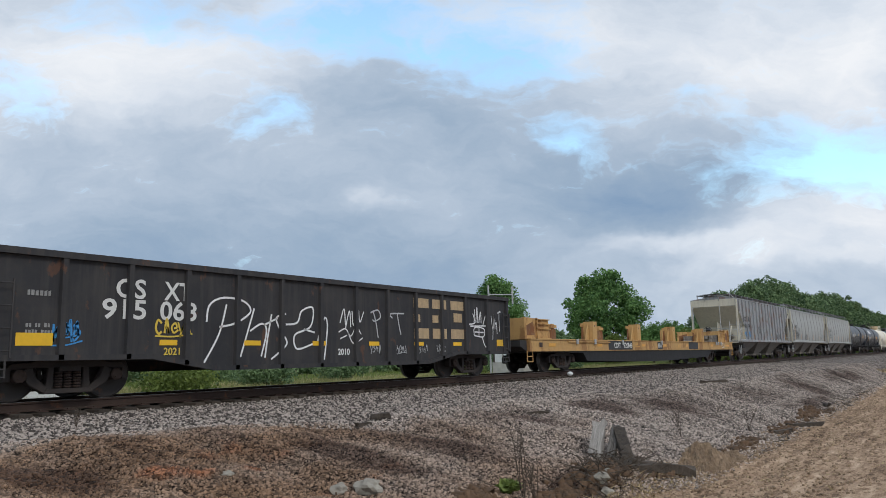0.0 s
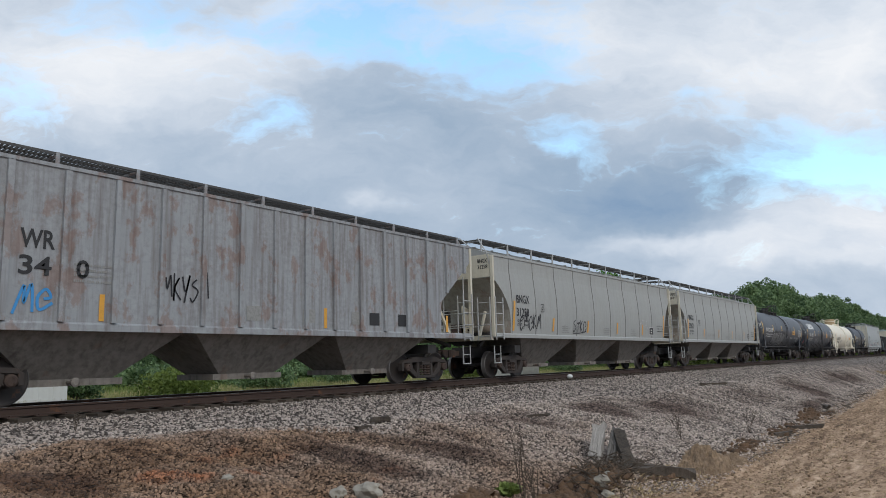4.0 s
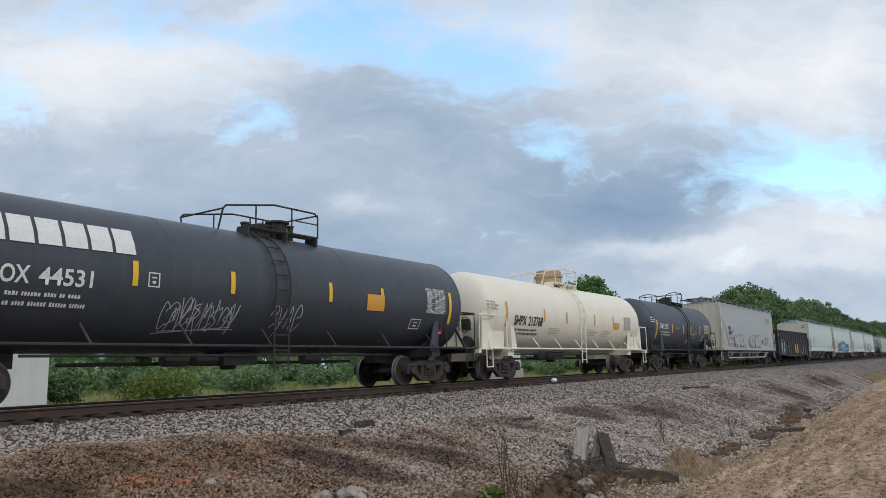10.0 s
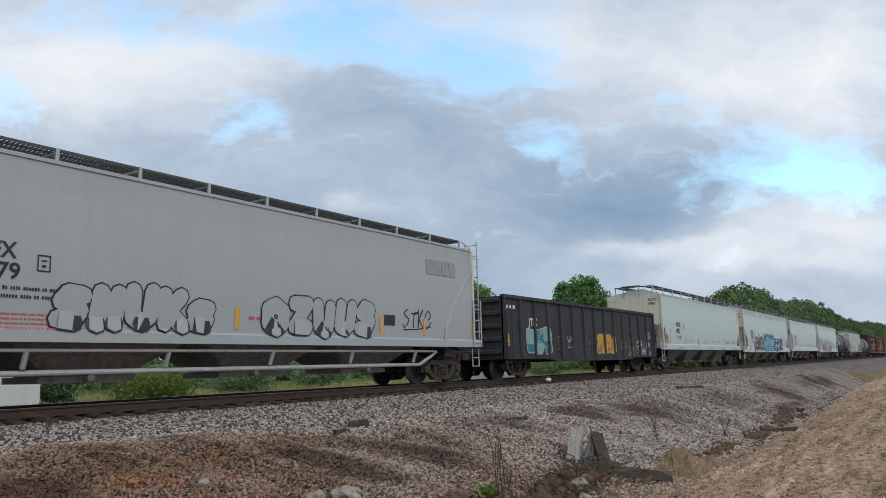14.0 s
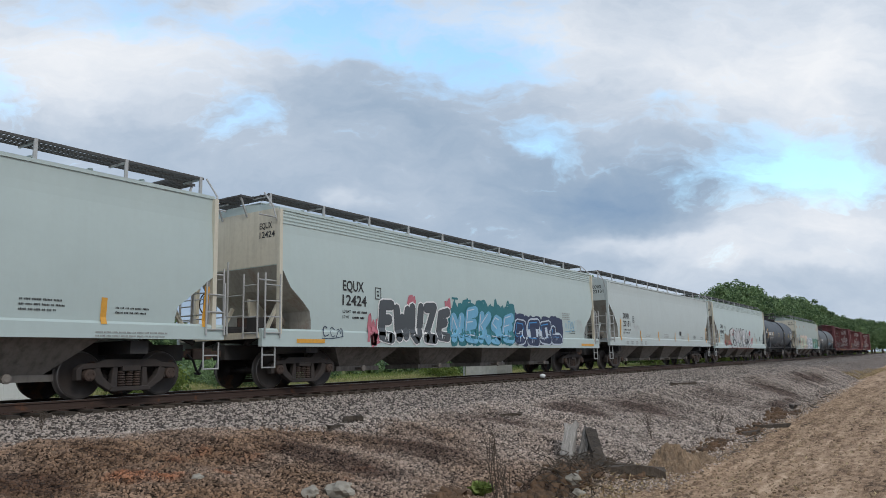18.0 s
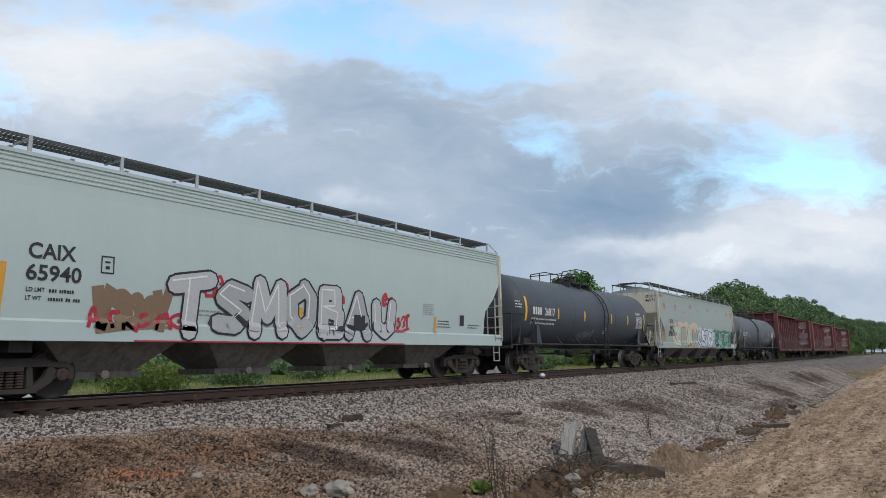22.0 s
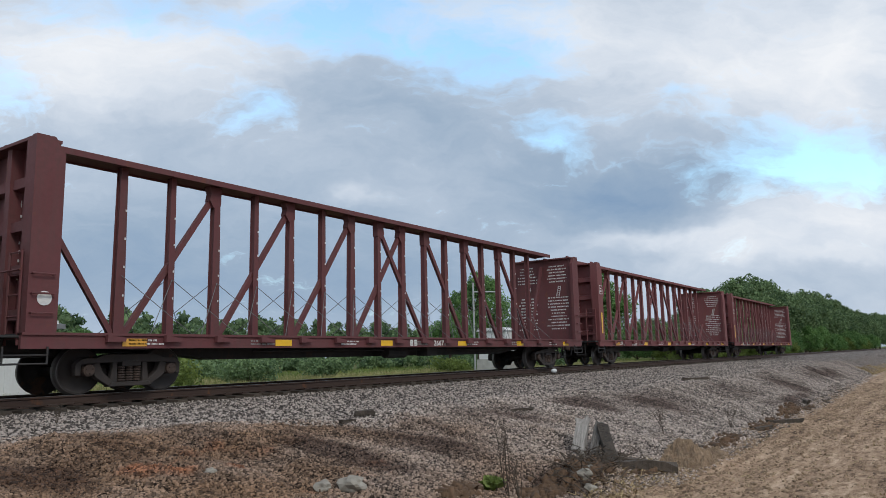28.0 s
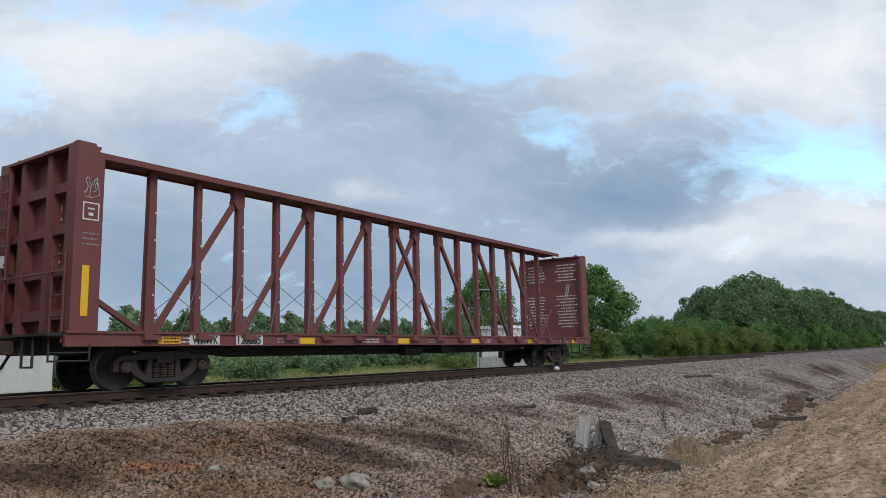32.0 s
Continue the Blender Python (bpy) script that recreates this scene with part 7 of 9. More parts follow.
def car_hopper_ribbed():
    h = (69 - 52.4) / 2
    n = 17
    ribs = [-h + 0.45 + (2 * h - 0.9) * k / (n - 1) for k in range(n)]
    c = hopper(52.4, 69.0, "silver-grey ribbed covered hopper with rust and dirt streaks", "silver", "cream", bays=3, style="flat", cutline=((3.8, 0.0), (2.45, 1.6), (2.3, 1.65), (1.45, 1.68)), slope_paint="cream", eave=4.25, top=4.48, zs=1.45, sill=0.14, ribs=ribs, board_z=4.66)
    c.text("TC", -6.64, 2.75, 0.32, M["black_mark"], "reporting_mark", width=0.58)
    c.text("WR", -5.66, 2.75, 0.32, M["black_mark"], "reporting_mark", width=0.60)
    c.text("40", -6.64, 2.28, 0.32, M["black_mark"], width=0.56)
    c.text("34", -5.66, 2.28, 0.32, M["black_mark"], width=0.56)
    c.text("0", -4.66, 2.28, 0.32, M["black_mark"], width=0.24)
    scribble(c, -6.68, -6.05, 1.62, 2.2, "blue", 0.05, 2, 3, "blue spray-painted tag")
    scribble(c, -5.7, -5.08, 1.62, 2.2, "blue", 0.05, 2, 6, "blue spray-painted tag")
    scribble(c, -2.9, -1.8, 1.95, 2.6, "black", 0.035, 5, 8)
    c.stripes((-7.1, -4.2, 1.6, 6.8), 1.5, 2.0, 0.1, "amber_mark")
    c.lines(-4.7, 2.5, 0.8, 4, "grey_mark", 0.05, 0.1, 9)
    for x in (-0.8, 0.9, 2.6, 3.3, 4.5):
        c.patch("stencil_patch", x, x + 0.4, 1.62, 1.95, "black_mark" if x > 3.2 else "grey_mark")


def trinity(a, b, label, number, seed):
    c = hopper(a, b, label, "grey", "cream", bays=3, style="round", cutline=((3.43, 0.0), (3.25, 0.28), (2.98, 0.57), (2.65, 0.83), (2.35, 1.0), (1.95, 1.1), (1.5, 1.12)), eave=4.18, top=4.50, zs=1.50, sill=0.13, seams=10, board_z=4.80, bulge=0.09)
    if number:
        c.text("BNGX", -7.38, 2.62, 0.28, M["black_mark"], "reporting_mark", width=0.92)
        c.text(number, -7.40, 2.15, 0.28, M["black_mark"], width=0.88)
        c.frame_mark(-5.6, 2.35, 0.25, 0.3, "black_mark")
        c.end_text("BNGX", -1.0, 3.95, 0.13, M["black_mark"], 0.4)
        c.end_text(number, -1.0, 3.74, 0.13, M["black_mark"], 0.4)
        c.limits(-7.35, 1.95, 0.8, 2, "black_mark", 0.06, 0.15, 3)
    c.stripes((-7.7, 7.55), 1.62, 2.68, 0.13, "amber_mark", 0.1)
    c.stripes((-4.7, -1.6, 1.5, 4.6), 1.65, 2.15, 0.12, "amber_mark", 0.05)
    for k, x in enumerate((-3.9, -2.9, 0.1, 3.2)):
        c.lines(x, 1.85, 0.6, 4, "grey_mark", 0.04, 0.08, seed + k)
    c.lines(6.65, 2.1, 0.9, 3, "black_mark", 0.05, 0.13, seed)
    c.patch("inspection_plate", 5.62, 6.12, 1.68, 2.02, "black_mark", 0.012, "black inspection plate with a white frame")
    c.frame_mark(5.6, 1.66, 0.54, 0.38, "white_mark")
    return c


def car_hopper_grey_one():
    c = trinity(70.2, 88.1, "grey curved-side covered hopper with faint seams", "31258", 11)
    scribble(c, -7.2, -5.6, 1.65, 2.35, "black", 0.05, 5, 4)
    scribble(c, -2.9, -1.7, 1.65, 2.2, "black", 0.045, 4, 9)
    scribble(c, 4.0, 5.4, 1.95, 2.35, "silver", 0.02, 3, 19)


def car_hopper_grey_two():
    trinity(89.6, 107.3, "grey curved-side covered hopper with black numbers", "31621", 23)


def car_tank_black_one():
    c = tank(108.3, 125.8, "black tank car with silver graffiti on its side", "tank_black", ladder_x=0.68, dome_x=-0.1, r=1.52, zc=2.53, gap=0.4, shift=-0.55)
    c.text("NATX", -6.1, 2.32, 0.30, M["white_mark"], "reporting_mark", width=0.92, lift=0.02)
    c.text("250105", -5.1, 2.32, 0.30, M["white_mark"], width=1.3, lift=0.02)
    c.frame_mark(-3.45, 2.3, 0.26, 0.3)
    c.limits(-6.1, 2.1, 2.3, 2, "white_mark", 0.06, 0.16, 2, lift=0.02)
    c.lines(-8.3, 2.9, 0.7, 4, "white_mark", 0.05, 0.1, 7, lift=0.02)
    c.stripes((-7.15,), 2.15, 3.1, 0.15)
    c.stripes((-3.6, -0.4, 2.0, 4.9), 2.45, 2.9, 0.13)
    c.stripes((8.0,), 1.9, 2.9, 0.14)
    letters(c, "SKABS", -3.6, 0.85, 1.25, 2.35, ("pewter",), "silver", 0.03, 0.34, "dark_tone", None, 5, "dull silver graffiti lettering on black")
    c.patch("orange_plate", 4.0, 5.0, 2.2, 2.55, "amber_mark", 0.02, "orange notice plate with print")
    c.lines(4.1, 2.42, 0.8, 2, "black_mark", 0.05, 0.12, 4, lift=0.026)
    tank_table(c, 6.75, 2.05, 1.1, 0.6, seed=2)
    c.frame_mark(6.1, 1.65, 0.5, 0.3)
    for k, x in enumerate((1.55, 3.3, 5.0)):
        c.lines(x, 2.05 - 0.1 * (k > 0), 1.0, 4 - 2 * (k > 0), "white_mark", 0.03, 0.07, k + 3, lift=0.02)


def car_tank_black_two():
    c = tank(126.7, 143.95, "black tank car with a broad white brand mark", "tank_black", ladder_x=0.0, dome_x=1.0, r=1.52, zc=2.53, gap=0.35, shift=-0.73)
    c.blocks(6, -5.75, 2.92, 2.95, 0.52, "white_mark", "brand_mark", 0.022, 0.86, "broad white brand mark as plain blocks")
    c.text("PROX", -5.75, 2.20, 0.30, M["white_mark"], "reporting_mark", width=0.85, lift=0.02)
    c.text("44531", -4.75, 2.20, 0.30, M["white_mark"], width=1.0, lift=0.02)
    c.frame_mark(-2.6, 2.3, 0.26, 0.3)
    c.limits(-5.75, 1.98, 1.8, 2, "white_mark", 0.06, 0.17, 5, lift=0.02)
    c.lines(-8.35, 2.75, 0.8, 4, "white_mark", 0.05, 0.1, 8, lift=0.02)
    c.stripes((-6.75,), 1.9, 2.9, 0.14)
    c.stripes((-2.95, -0.55, 2.6, 4.7), 2.3, 2.8, 0.12)
    c.stripes((8.1,), 1.9, 2.9, 0.14)
    scribble(c, -2.2, -0.2, 1.45, 2.15, "silver", 0.022, 8, 4, "white scratchy tag")
    scribble(c, -2.1, -0.3, 1.5, 2.2, "silver", 0.02, 6, 15, "white scratchy tag")
    scribble(c, 0.75, 1.75, 1.5, 2.25, "silver", 0.024, 4, 25, "white scratchy tag")
    c.patch("orange_plate", 4.1, 4.85, 2.15, 2.6, "amber_mark", 0.02, "orange notice plate with print")
    tank_table(c, 6.9, 2.2, 1.0, 0.75, seed=5)
    c.frame_mark(6.2, 1.7, 0.5, 0.3)
    diamond(c, -8.0, 1.62)
    diamond(c, 7.9, 1.62)


def car_tank_white():
    c = tank(145.1, 160.6, "cream-white tank car with a tan dome cap", "tank_white", r=1.49, zc=2.50, dome="bonnet", rail_paint="tank_white", ladder_x=-0.06, dome_x=0.1, dome_paint="tan", gap=0.55, shift=-0.5)
    c.text("SHPX", -5.3, 2.02, 0.34, M["black_mark"], "reporting_mark", width=0.95, lift=0.02)
    c.text("213768", -4.2, 2.02, 0.34, M["black_mark"], width=1.15, lift=0.02)
    c.limits(-5.3, 1.82, 2.0, 2, "black_mark", 0.055, 0.14, 5, lift=0.02)
    c.lines(-7.3, 2.75, 0.7, 3, "grey_mark", 0.07, 0.12, 8, lift=0.02)
    c.stripes((-5.95,), 1.95, 2.85, 0.14, "amber_mark")
    c.stripes((-2.95, -0.9, 2.0, 4.2), 2.2, 2.7, 0.11, "amber_mark")
    c.patch("orange_plate", 4.35, 5.0, 2.1, 2.4, "amber_mark", 0.02, "orange notice plate with print")
    tank_table(c, 5.6, 2.1, 0.9, 0.6, "grey_mark", seed=5)
    for k, x in enumerate((-2.4, 1.4, 3.0)):
        c.lines(x, 1.95, 1.0, 4, "grey_mark", 0.03, 0.07, k + 3, lift=0.02)
    # white cover plates over the end sills
    for s in (-1, 1):
        bm = B()
        x = s * (c.h - 1.2)
        prism(bm, [(x - 0.75, 1.1), (x + 0.75, 1.1), (x + 0.75, 2.25), (x + 0.5, 2.5), (x - 0.6, 2.45), (x - 0.75, 2.3)], "y", -1.30, -1.25)
        c.part("end_jacket_plate", bm, "tank_white")


def car_tank_slate():
    c = tank(161.9, 174.3, "slate-black short tank car with yellow stripes", "tank_blue", r=1.51, zc=2.52, ladder_x=0.1, dome_x=0.8, gap=0.5, shift=-0.5)
    c.text("GAMX", -4.35, 2.32, 0.27, M["white_mark"], "reporting_mark", width=0.82, lift=0.02)
    c.text("5831", -3.4, 2.32, 0.27, M["white_mark"], width=0.62, lift=0.02)
    c.limits(-4.35, 2.1, 1.8, 2, "white_mark", 0.06, 0.15, 5, lift=0.02)
    c.lines(-5.75, 2.85, 0.6, 3, "white_mark", 0.06, 0.11, 8, lift=0.02)
    c.stripes((-4.85,), 1.75, 2.75, 0.16)
    c.stripes((-2.15, -0.05, 1.45, 3.4), 2.1, 2.6, 0.13)
    c.stripes((5.5,), 1.7, 2.7, 0.14)
    c.patch("amber_placard", 1.0, 1.3, 1.55, 1.8, "amber_mark", 0.02, "small yellow notice plate")
    c.lines(1.7, 2.25, 1.0, 5, "white_mark", 0.03, 0.08, 5, lift=0.02)
    c.lines(-1.6, 2.45, 0.9, 2, "grey_mark", 0.04, 0.09, 6, lift=0.02)
    tank_table(c, 4.45, 2.2, 0.95, 0.55, seed=9)
    c.frame_mark(4.0, 1.75, 0.45, 0.32)
    c.patch("rust_smear", -3.2, -2.2, 1.55, 1.6, GRAFFITI["brown"], 0.018)


def car_hopper_pressure():
    c = hopper(175.7, 194.3, "pale grey smooth hopper with black outline graffiti", "smooth_grey", "cream", bays=3, style="full", eave=4.42, top=4.58, sill=0.22, zs=1.38, board_z=4.84, chute_z=0.42, truck_in=1.75, bulge=0.06, end_in=0.5)
    L = c.h - 0.5
    # raised curved gussets where the side meets each end
    for s in (-1, 1):
        bm = B()
        pipe(bm, [(s * (L - a0), -c.side(z0) - 0.005, z0) for a0, z0 in ((1.75, 1.4), (1.62, 1.8), (1.3, 2.35), (0.85, 2.9), (0.35, 3.4), (0.08, 3.6), (0.05, 3.95))], 0.035, 8)
        c.part("side_gusset", bm, "smooth_grey")
        # black discs on the wall: the dark inside of round openings, put into the colour
        bm = B()
        for y in (-0.75, 0.75):
            lathe(bm, [(0.02, s * 0.01), (0.24, s * 0.01), (0.26, s * 0.022), (0.02, s * 0.024)], "x", (s * (L + 0.005), y, 1.65), 18)
        c.part("end_port", bm, "black_mark", "black disc painted as the shade inside a round end opening")
    c.text("GPFX", -6.9, 2.60, 0.27, M["black_mark"], "reporting_mark", width=0.85)
    c.text("10979", -6.9, 2.24, 0.27, M["black_mark"], width=0.92)
    c.frame_mark(-5.7, 2.4, 0.24, 0.3, "black_mark")
    c.limits(-6.9, 2.05, 1.9, 2, "black_mark", 0.05, 0.14, 4)
    c.blocks(4, 6.15, 3.42, 1.7, 0.48, "grey_mark", "brand_mark", 0.014, 0.86, "large grey brand mark as plain blocks")
    letters(c, "SNUKS", -5.4, -1.85, 1.3, 2.45, ("bare",), "black", 0.035, 0.50, None, None, 3, "black outline graffiti lettering", 0.2)
    letters(c, "OZUUS", -0.5, 3.6, 1.3, 2.5, ("bare",), "black", 0.035, 0.48, None, None, 8, "black outline graffiti lettering")
    scribble(c, 4.9, 6.3, 1.7, 2.35, "black", 0.04, 4, 9)
    c.lines(-6.6, 1.62, 1.6, 4, "red_mark", 0.035, 0.08, 6)
    c.lines(-0.9, 1.72, 3.0, 1, "red_mark", 0.09, 0.1, 7)
    c.stripes((-8.9,), 1.45, 2.35, 0.1)
    c.stripes((-1.3, 3.8, 5.9, 8.7), 1.5, 2.0, 0.12, "amber_mark")
    c.patch("inspection_plate", 4.0, 4.5, 1.75, 2.05, "black_mark", 0.012)
    c.frame_mark(-8.4, 1.5, 0.3, 0.22, "grey_mark")
    bm = B()
    rod(bm, (-c.h + 3.2, -1.25, 0.62), (c.h - 3.2, -1.25, 0.62), 0.055, 10)
    rod(bm, (-c.h + 2.4, -1.42, 1.02), (c.h - 2.6, -1.42, 1.02), 0.035, 8)
    for s in (-1, 1):
        pipe(bm, [(s * (c.h - 3.2), -1.25, 0.62), (s * (c.h - 2.7), -1.3, 0.85), (s * (c.h - 2.5), -1.4, 1.02)], 0.055)
    for k in range(5):
        x = -c.h + 3.6 + k * (2 * c.h - 7.2) / 4
        pipe(bm, [(x, -1.42, 1.02), (x, -1.3, 0.7)], 0.05)
    c.part("air_manifold", bm, "galv", "long pipes for unloading air")


def car_gondola_charcoal():
    c = gondola(195.9, 212.5, "charcoal steel gondola with faded graffiti", "gondola_dark", 3.04, 15, 0.12, low=0.74)
    c.text("306", -6.45, 1.55, 0.33, M["white_mark"], width=0.72)
    c.text("JTIX", -6.35, 2.02, 0.27, M["white_mark"], "reporting_mark", width=0.72)
    piece(c, -6.6, -4.4, 0.9, 2.0, 3, ("aqua", "teal"), "silver", None, None, 4, 0.03, "faded aqua graffiti")
    piece(c, 0.3, 2.6, 0.9, 1.85, 4, ("orange", "brown"), "yellow", None, None, 6, 0.035, "orange and brown graffiti lettering")
    c.stripes((-8.0, -2.4, 5.9), 1.2, 1.7, 0.1, "amber_mark")
    for k, x in enumerate((-3.9, -2.9, -1.0, 3.2, 4.4)):
        scribble(c, x, x + 0.6, 1.2, 1.75, "silver" if k % 2 else "brown", 0.03, 2, 50 + k, "faint spray scrawl")
    for x, z, w, n, col, k in ((5.5, 1.3, 0.8, 3, "white", 61), (6.9, 1.25, 0.6, 3, "white", 62), (7.0, 1.75, 0.7, 3, "white", 63), (6.2, 0.85, 0.9, 4, "white", 64), (7.1, 0.82, 0.6, 2, "ice", 65), (5.3, 1.0, 0.7, 3, "orange", 66), (3.3, 1.15, 0.8, 3, "brown", 67)):
        scribble(c, x, x + w, z, z + 0.34, col, 0.03, n, k, "spray-painted tag in quick letters")
    c.frame_mark(4.3, 0.85, 0.7, 0.42)
    c.lines(-8.1, 2.6, 0.9, 1, "white_mark", 0.14, 0.1, 4)
    c.lines(5.9, 1.4, 0.7, 3, "grey_mark", 0.06, 0.12, 4)


def pellet(a, b, label, number, paint="pale", band=False, seed=1, sill=0.30, end="pale", style="round", mark="", zs=1.45, eave=4.28, tx=-7.5, slope="slope", cutline=None, end_in=0.06, letter=0.27):
    c = hopper(a, b, label, paint, end, bays=4, style=style, cutline=cutline, end_in=end_in, eave=eave, top=eave + 0.26, sill=sill, zs=zs, roof_band=band, board_z=4.85, bulge=0.08, chute_z=0.36, slope_paint=slope)
    if number:
        k = letter / 0.27
        c.text(mark, tx, 2.52, letter, M["black_mark"], "reporting_mark", width=0.86 * k)
        c.text(number, tx - 0.02, 2.13, letter, M["black_mark"], width=0.2 * k * len(number))
        c.frame_mark(tx + 1.35, 2.35, 0.27, 0.34, "black_mark")
        c.limits(tx, 1.92, 0.95, 2, "black_mark", 0.05, 0.15, seed)
        c.end_text(mark, -0.85, 3.95, 0.15, M["black_mark"], 0.45)
        c.end_text(number, -0.85, 3.72, 0.15, M["black_mark"], 0.11 * len(number))
    for k, x in enumerate((-4.0, -0.8, 2.6, 5.2, 7.0)):
        c.lines(x, 1.72 + 0.08 * (k % 2), 0.7, 2 + k % 2, "black_mark" if k > 2 else "grey_mark", 0.04, 0.09, seed + k)
    return c


def car_pellet_white():
    c = pellet(213.7, 233.0, "clean white smooth-sided plastics hopper", "6967", "pale", False, 3, end="cream", slope="cream", mark="NCIX", tx=-6.85, end_in=0.35, cutline=((2.55, 0.0), (1.83, 0.9), (1.6, 0.95), (1.4, 0.96)))
    c.stripes((-8.15,), 1.45, 2.35, 0.12, "amber_mark", 0.05)
    c.stripes((-5.0, -2.2, 1.3, 4.6, 6.7), 1.42, 1.92, 0.12, "amber_mark")
    c.stripes((9.0,), 1.42, 2.3, 0.12, "amber_mark", 0.05)
    for k in range(5):
        c.lines(-7 + k * 3.4, 1.25, 1.6, 2, "grey_mark", 0.035, 0.07, 70 + k, lift=0.014)


def car_pellet_mural():
    c = pellet(234.0, 254.7, "white plastics hopper with blue graffiti mural", "12424", "pale", True, 13, 0.40, end="cream", mark="EQUX", zs=1.41, eave=4.38, end_in=0.6, cutline=((3.0, 0.0), (2.45, 0.35), (2.15, 0.75), (1.9, 1.02), (1.65, 1.08), (1.4, 1.1)))
    letters(c, "EWUZE", -6.0, -2.35, 1.06, 2.45, ("ink",), "white", 0.045, 0.44, None, None, 4, "dark grey graffiti letters outlined in white on pink")
    for x, w in ((-6.5, 0.5), (-6.3, 0.35), (-2.6, 0.3), (-4.6, 0.4)):
        scribble(c, x, x + w, 1.1 if x < -6 else 2.2, 1.9 if x < -6 else 2.55, "rose", 0.12, 2, int(x * -10), "pink spray accents round the letters")
    letters(c, "NEKSE", -2.3, 2.0, 1.05, 2.45, ("sky",), "teal", 0.04, 0.46, "teal", "ice", 14, "light blue graffiti letters on a teal cloud", 0.15)
    letters(c, "DEEL", 2.05, 6.2, 1.06, 2.2, ("navy",), "ice", 0.06, 0.40, "navy", "blue", 24, "dark blue graffiti letters with pale outlines", 0.2)
    for k in range(5):
        scribble(c, -2.2 + k * 0.9, -1.85 + k * 0.9, 2.42, 2.72, "teal", 0.08, 1, 60 + k, "teal spray drips")
    scribble(c, 6.6, 7.6, 1.75, 2.2, "sky", 0.03, 4, 33)
    scribble(c, 7.8, 8.5, 1.6, 2.2, "silver", 0.02, 3, 34)
    c.lines(6.3, 2.45, 0.8, 4, "grey_mark", 0.04, 0.08, 5)
    c.patch("reflector_stripe", -9.2, -8.2, 1.1, 1.2, "amber_mark", 0.014)
    c.patch("reflector_stripe", 8.2, 9.6, 1.1, 1.2, "amber_mark", 0.014)
    scribble(c, -8.3, -7.5, 1.25, 1.6, "navy", 0.022, 3, 38)


def car_pellet_clean():
    c = pellet(256.0, 275.0, "pale grey plastics hopper with amber stripes", "22131", "ltgrey", False, 23, 0.38, "ltgrey", mark="DOWX", zs=1.53, cutline=((3.35, 0.0), (2.8, 0.55), (2.45, 0.85), (2.15, 1.08), (1.75, 1.22), (1.5, 1.25)))
    c.stripes((-8.0,), 1.42, 2.45, 0.13, "amber_mark", 0.06)
    c.stripes((-5.0, -2.0, 1.2, 4.0), 1.42, 1.95, 0.12, "amber_mark", 0.03)
    c.stripes((8.3,), 1.42, 2.4, 0.13, "amber_mark", 0.06)
    scribble(c, -5.9, -5.2, 1.95, 2.3, "silver", 0.025, 3, 3)
    c.patch("inspection_plate", 2.2, 2.6, 1.8, 2.05, "black_mark")
    for k in range(5):
        c.frame_mark(-7.2 + k * 0.7, 1.22, 0.3, 0.16, "grey_mark")


def car_pellet_silver():
    c = pellet(276.2, 294.9, "white plastics hopper with silver and red graffiti", "65940", "pale", True, 33, 0.36, end="cream", mark="CAIX", zs=1.42, eave=4.36, cutline=((3.35, 0.0), (2.7, 0.55), (2.27, 1.1), (1.95, 1.2), (1.4, 1.22)))
    c.stripes((-8.0,), 1.45, 2.4, 0.11, "amber_mark", 0.04)
    scribble(c, -6.2, -4.6, 1.35, 2.1, "brown", 0.22, 5, 88, "brown and red spray clouds beside the letters")
    scribble(c, -6.4, -4.2, 1.3, 1.7, "red", 0.08, 6, 89, "brown and red spray clouds beside the letters")
    letters(c, "TSMOBAU", -4.6, 3.0, 1.08, 2.75, ("silver", "pewter_light"), "black", 0.05, 0.36, None, "white", 4, "silver graffiti letters outlined in black", 0.2)
    for k in range(4):
        x = -5.2 + 8.1 * (0.18 + 0.25 * k)
        scribble(c, x, x + 0.5, 2.1, 2.5, "red", 0.09, 2, 90 + k, "red spray accents between the letters")
    scribble(c, 2.9, 3.7, 1.5, 1.95, "red", 0.08, 4, 97, "red spray accents beside the letters")
    c.patch("graffiti_band", -5.4, 3.4, 1.06, 1.09, GRAFFITI["red"], 0.016)
    c.stripes((-0.9, 5.0), 1.45, 1.95, 0.12, "amber_mark")
    c.lines(4.4, 2.3, 0.6, 6, "grey_mark", 0.03, 0.06, 5)
    c.patch("inspection_plate", 6.5, 6.75, 1.7, 2.05, "black_mark")


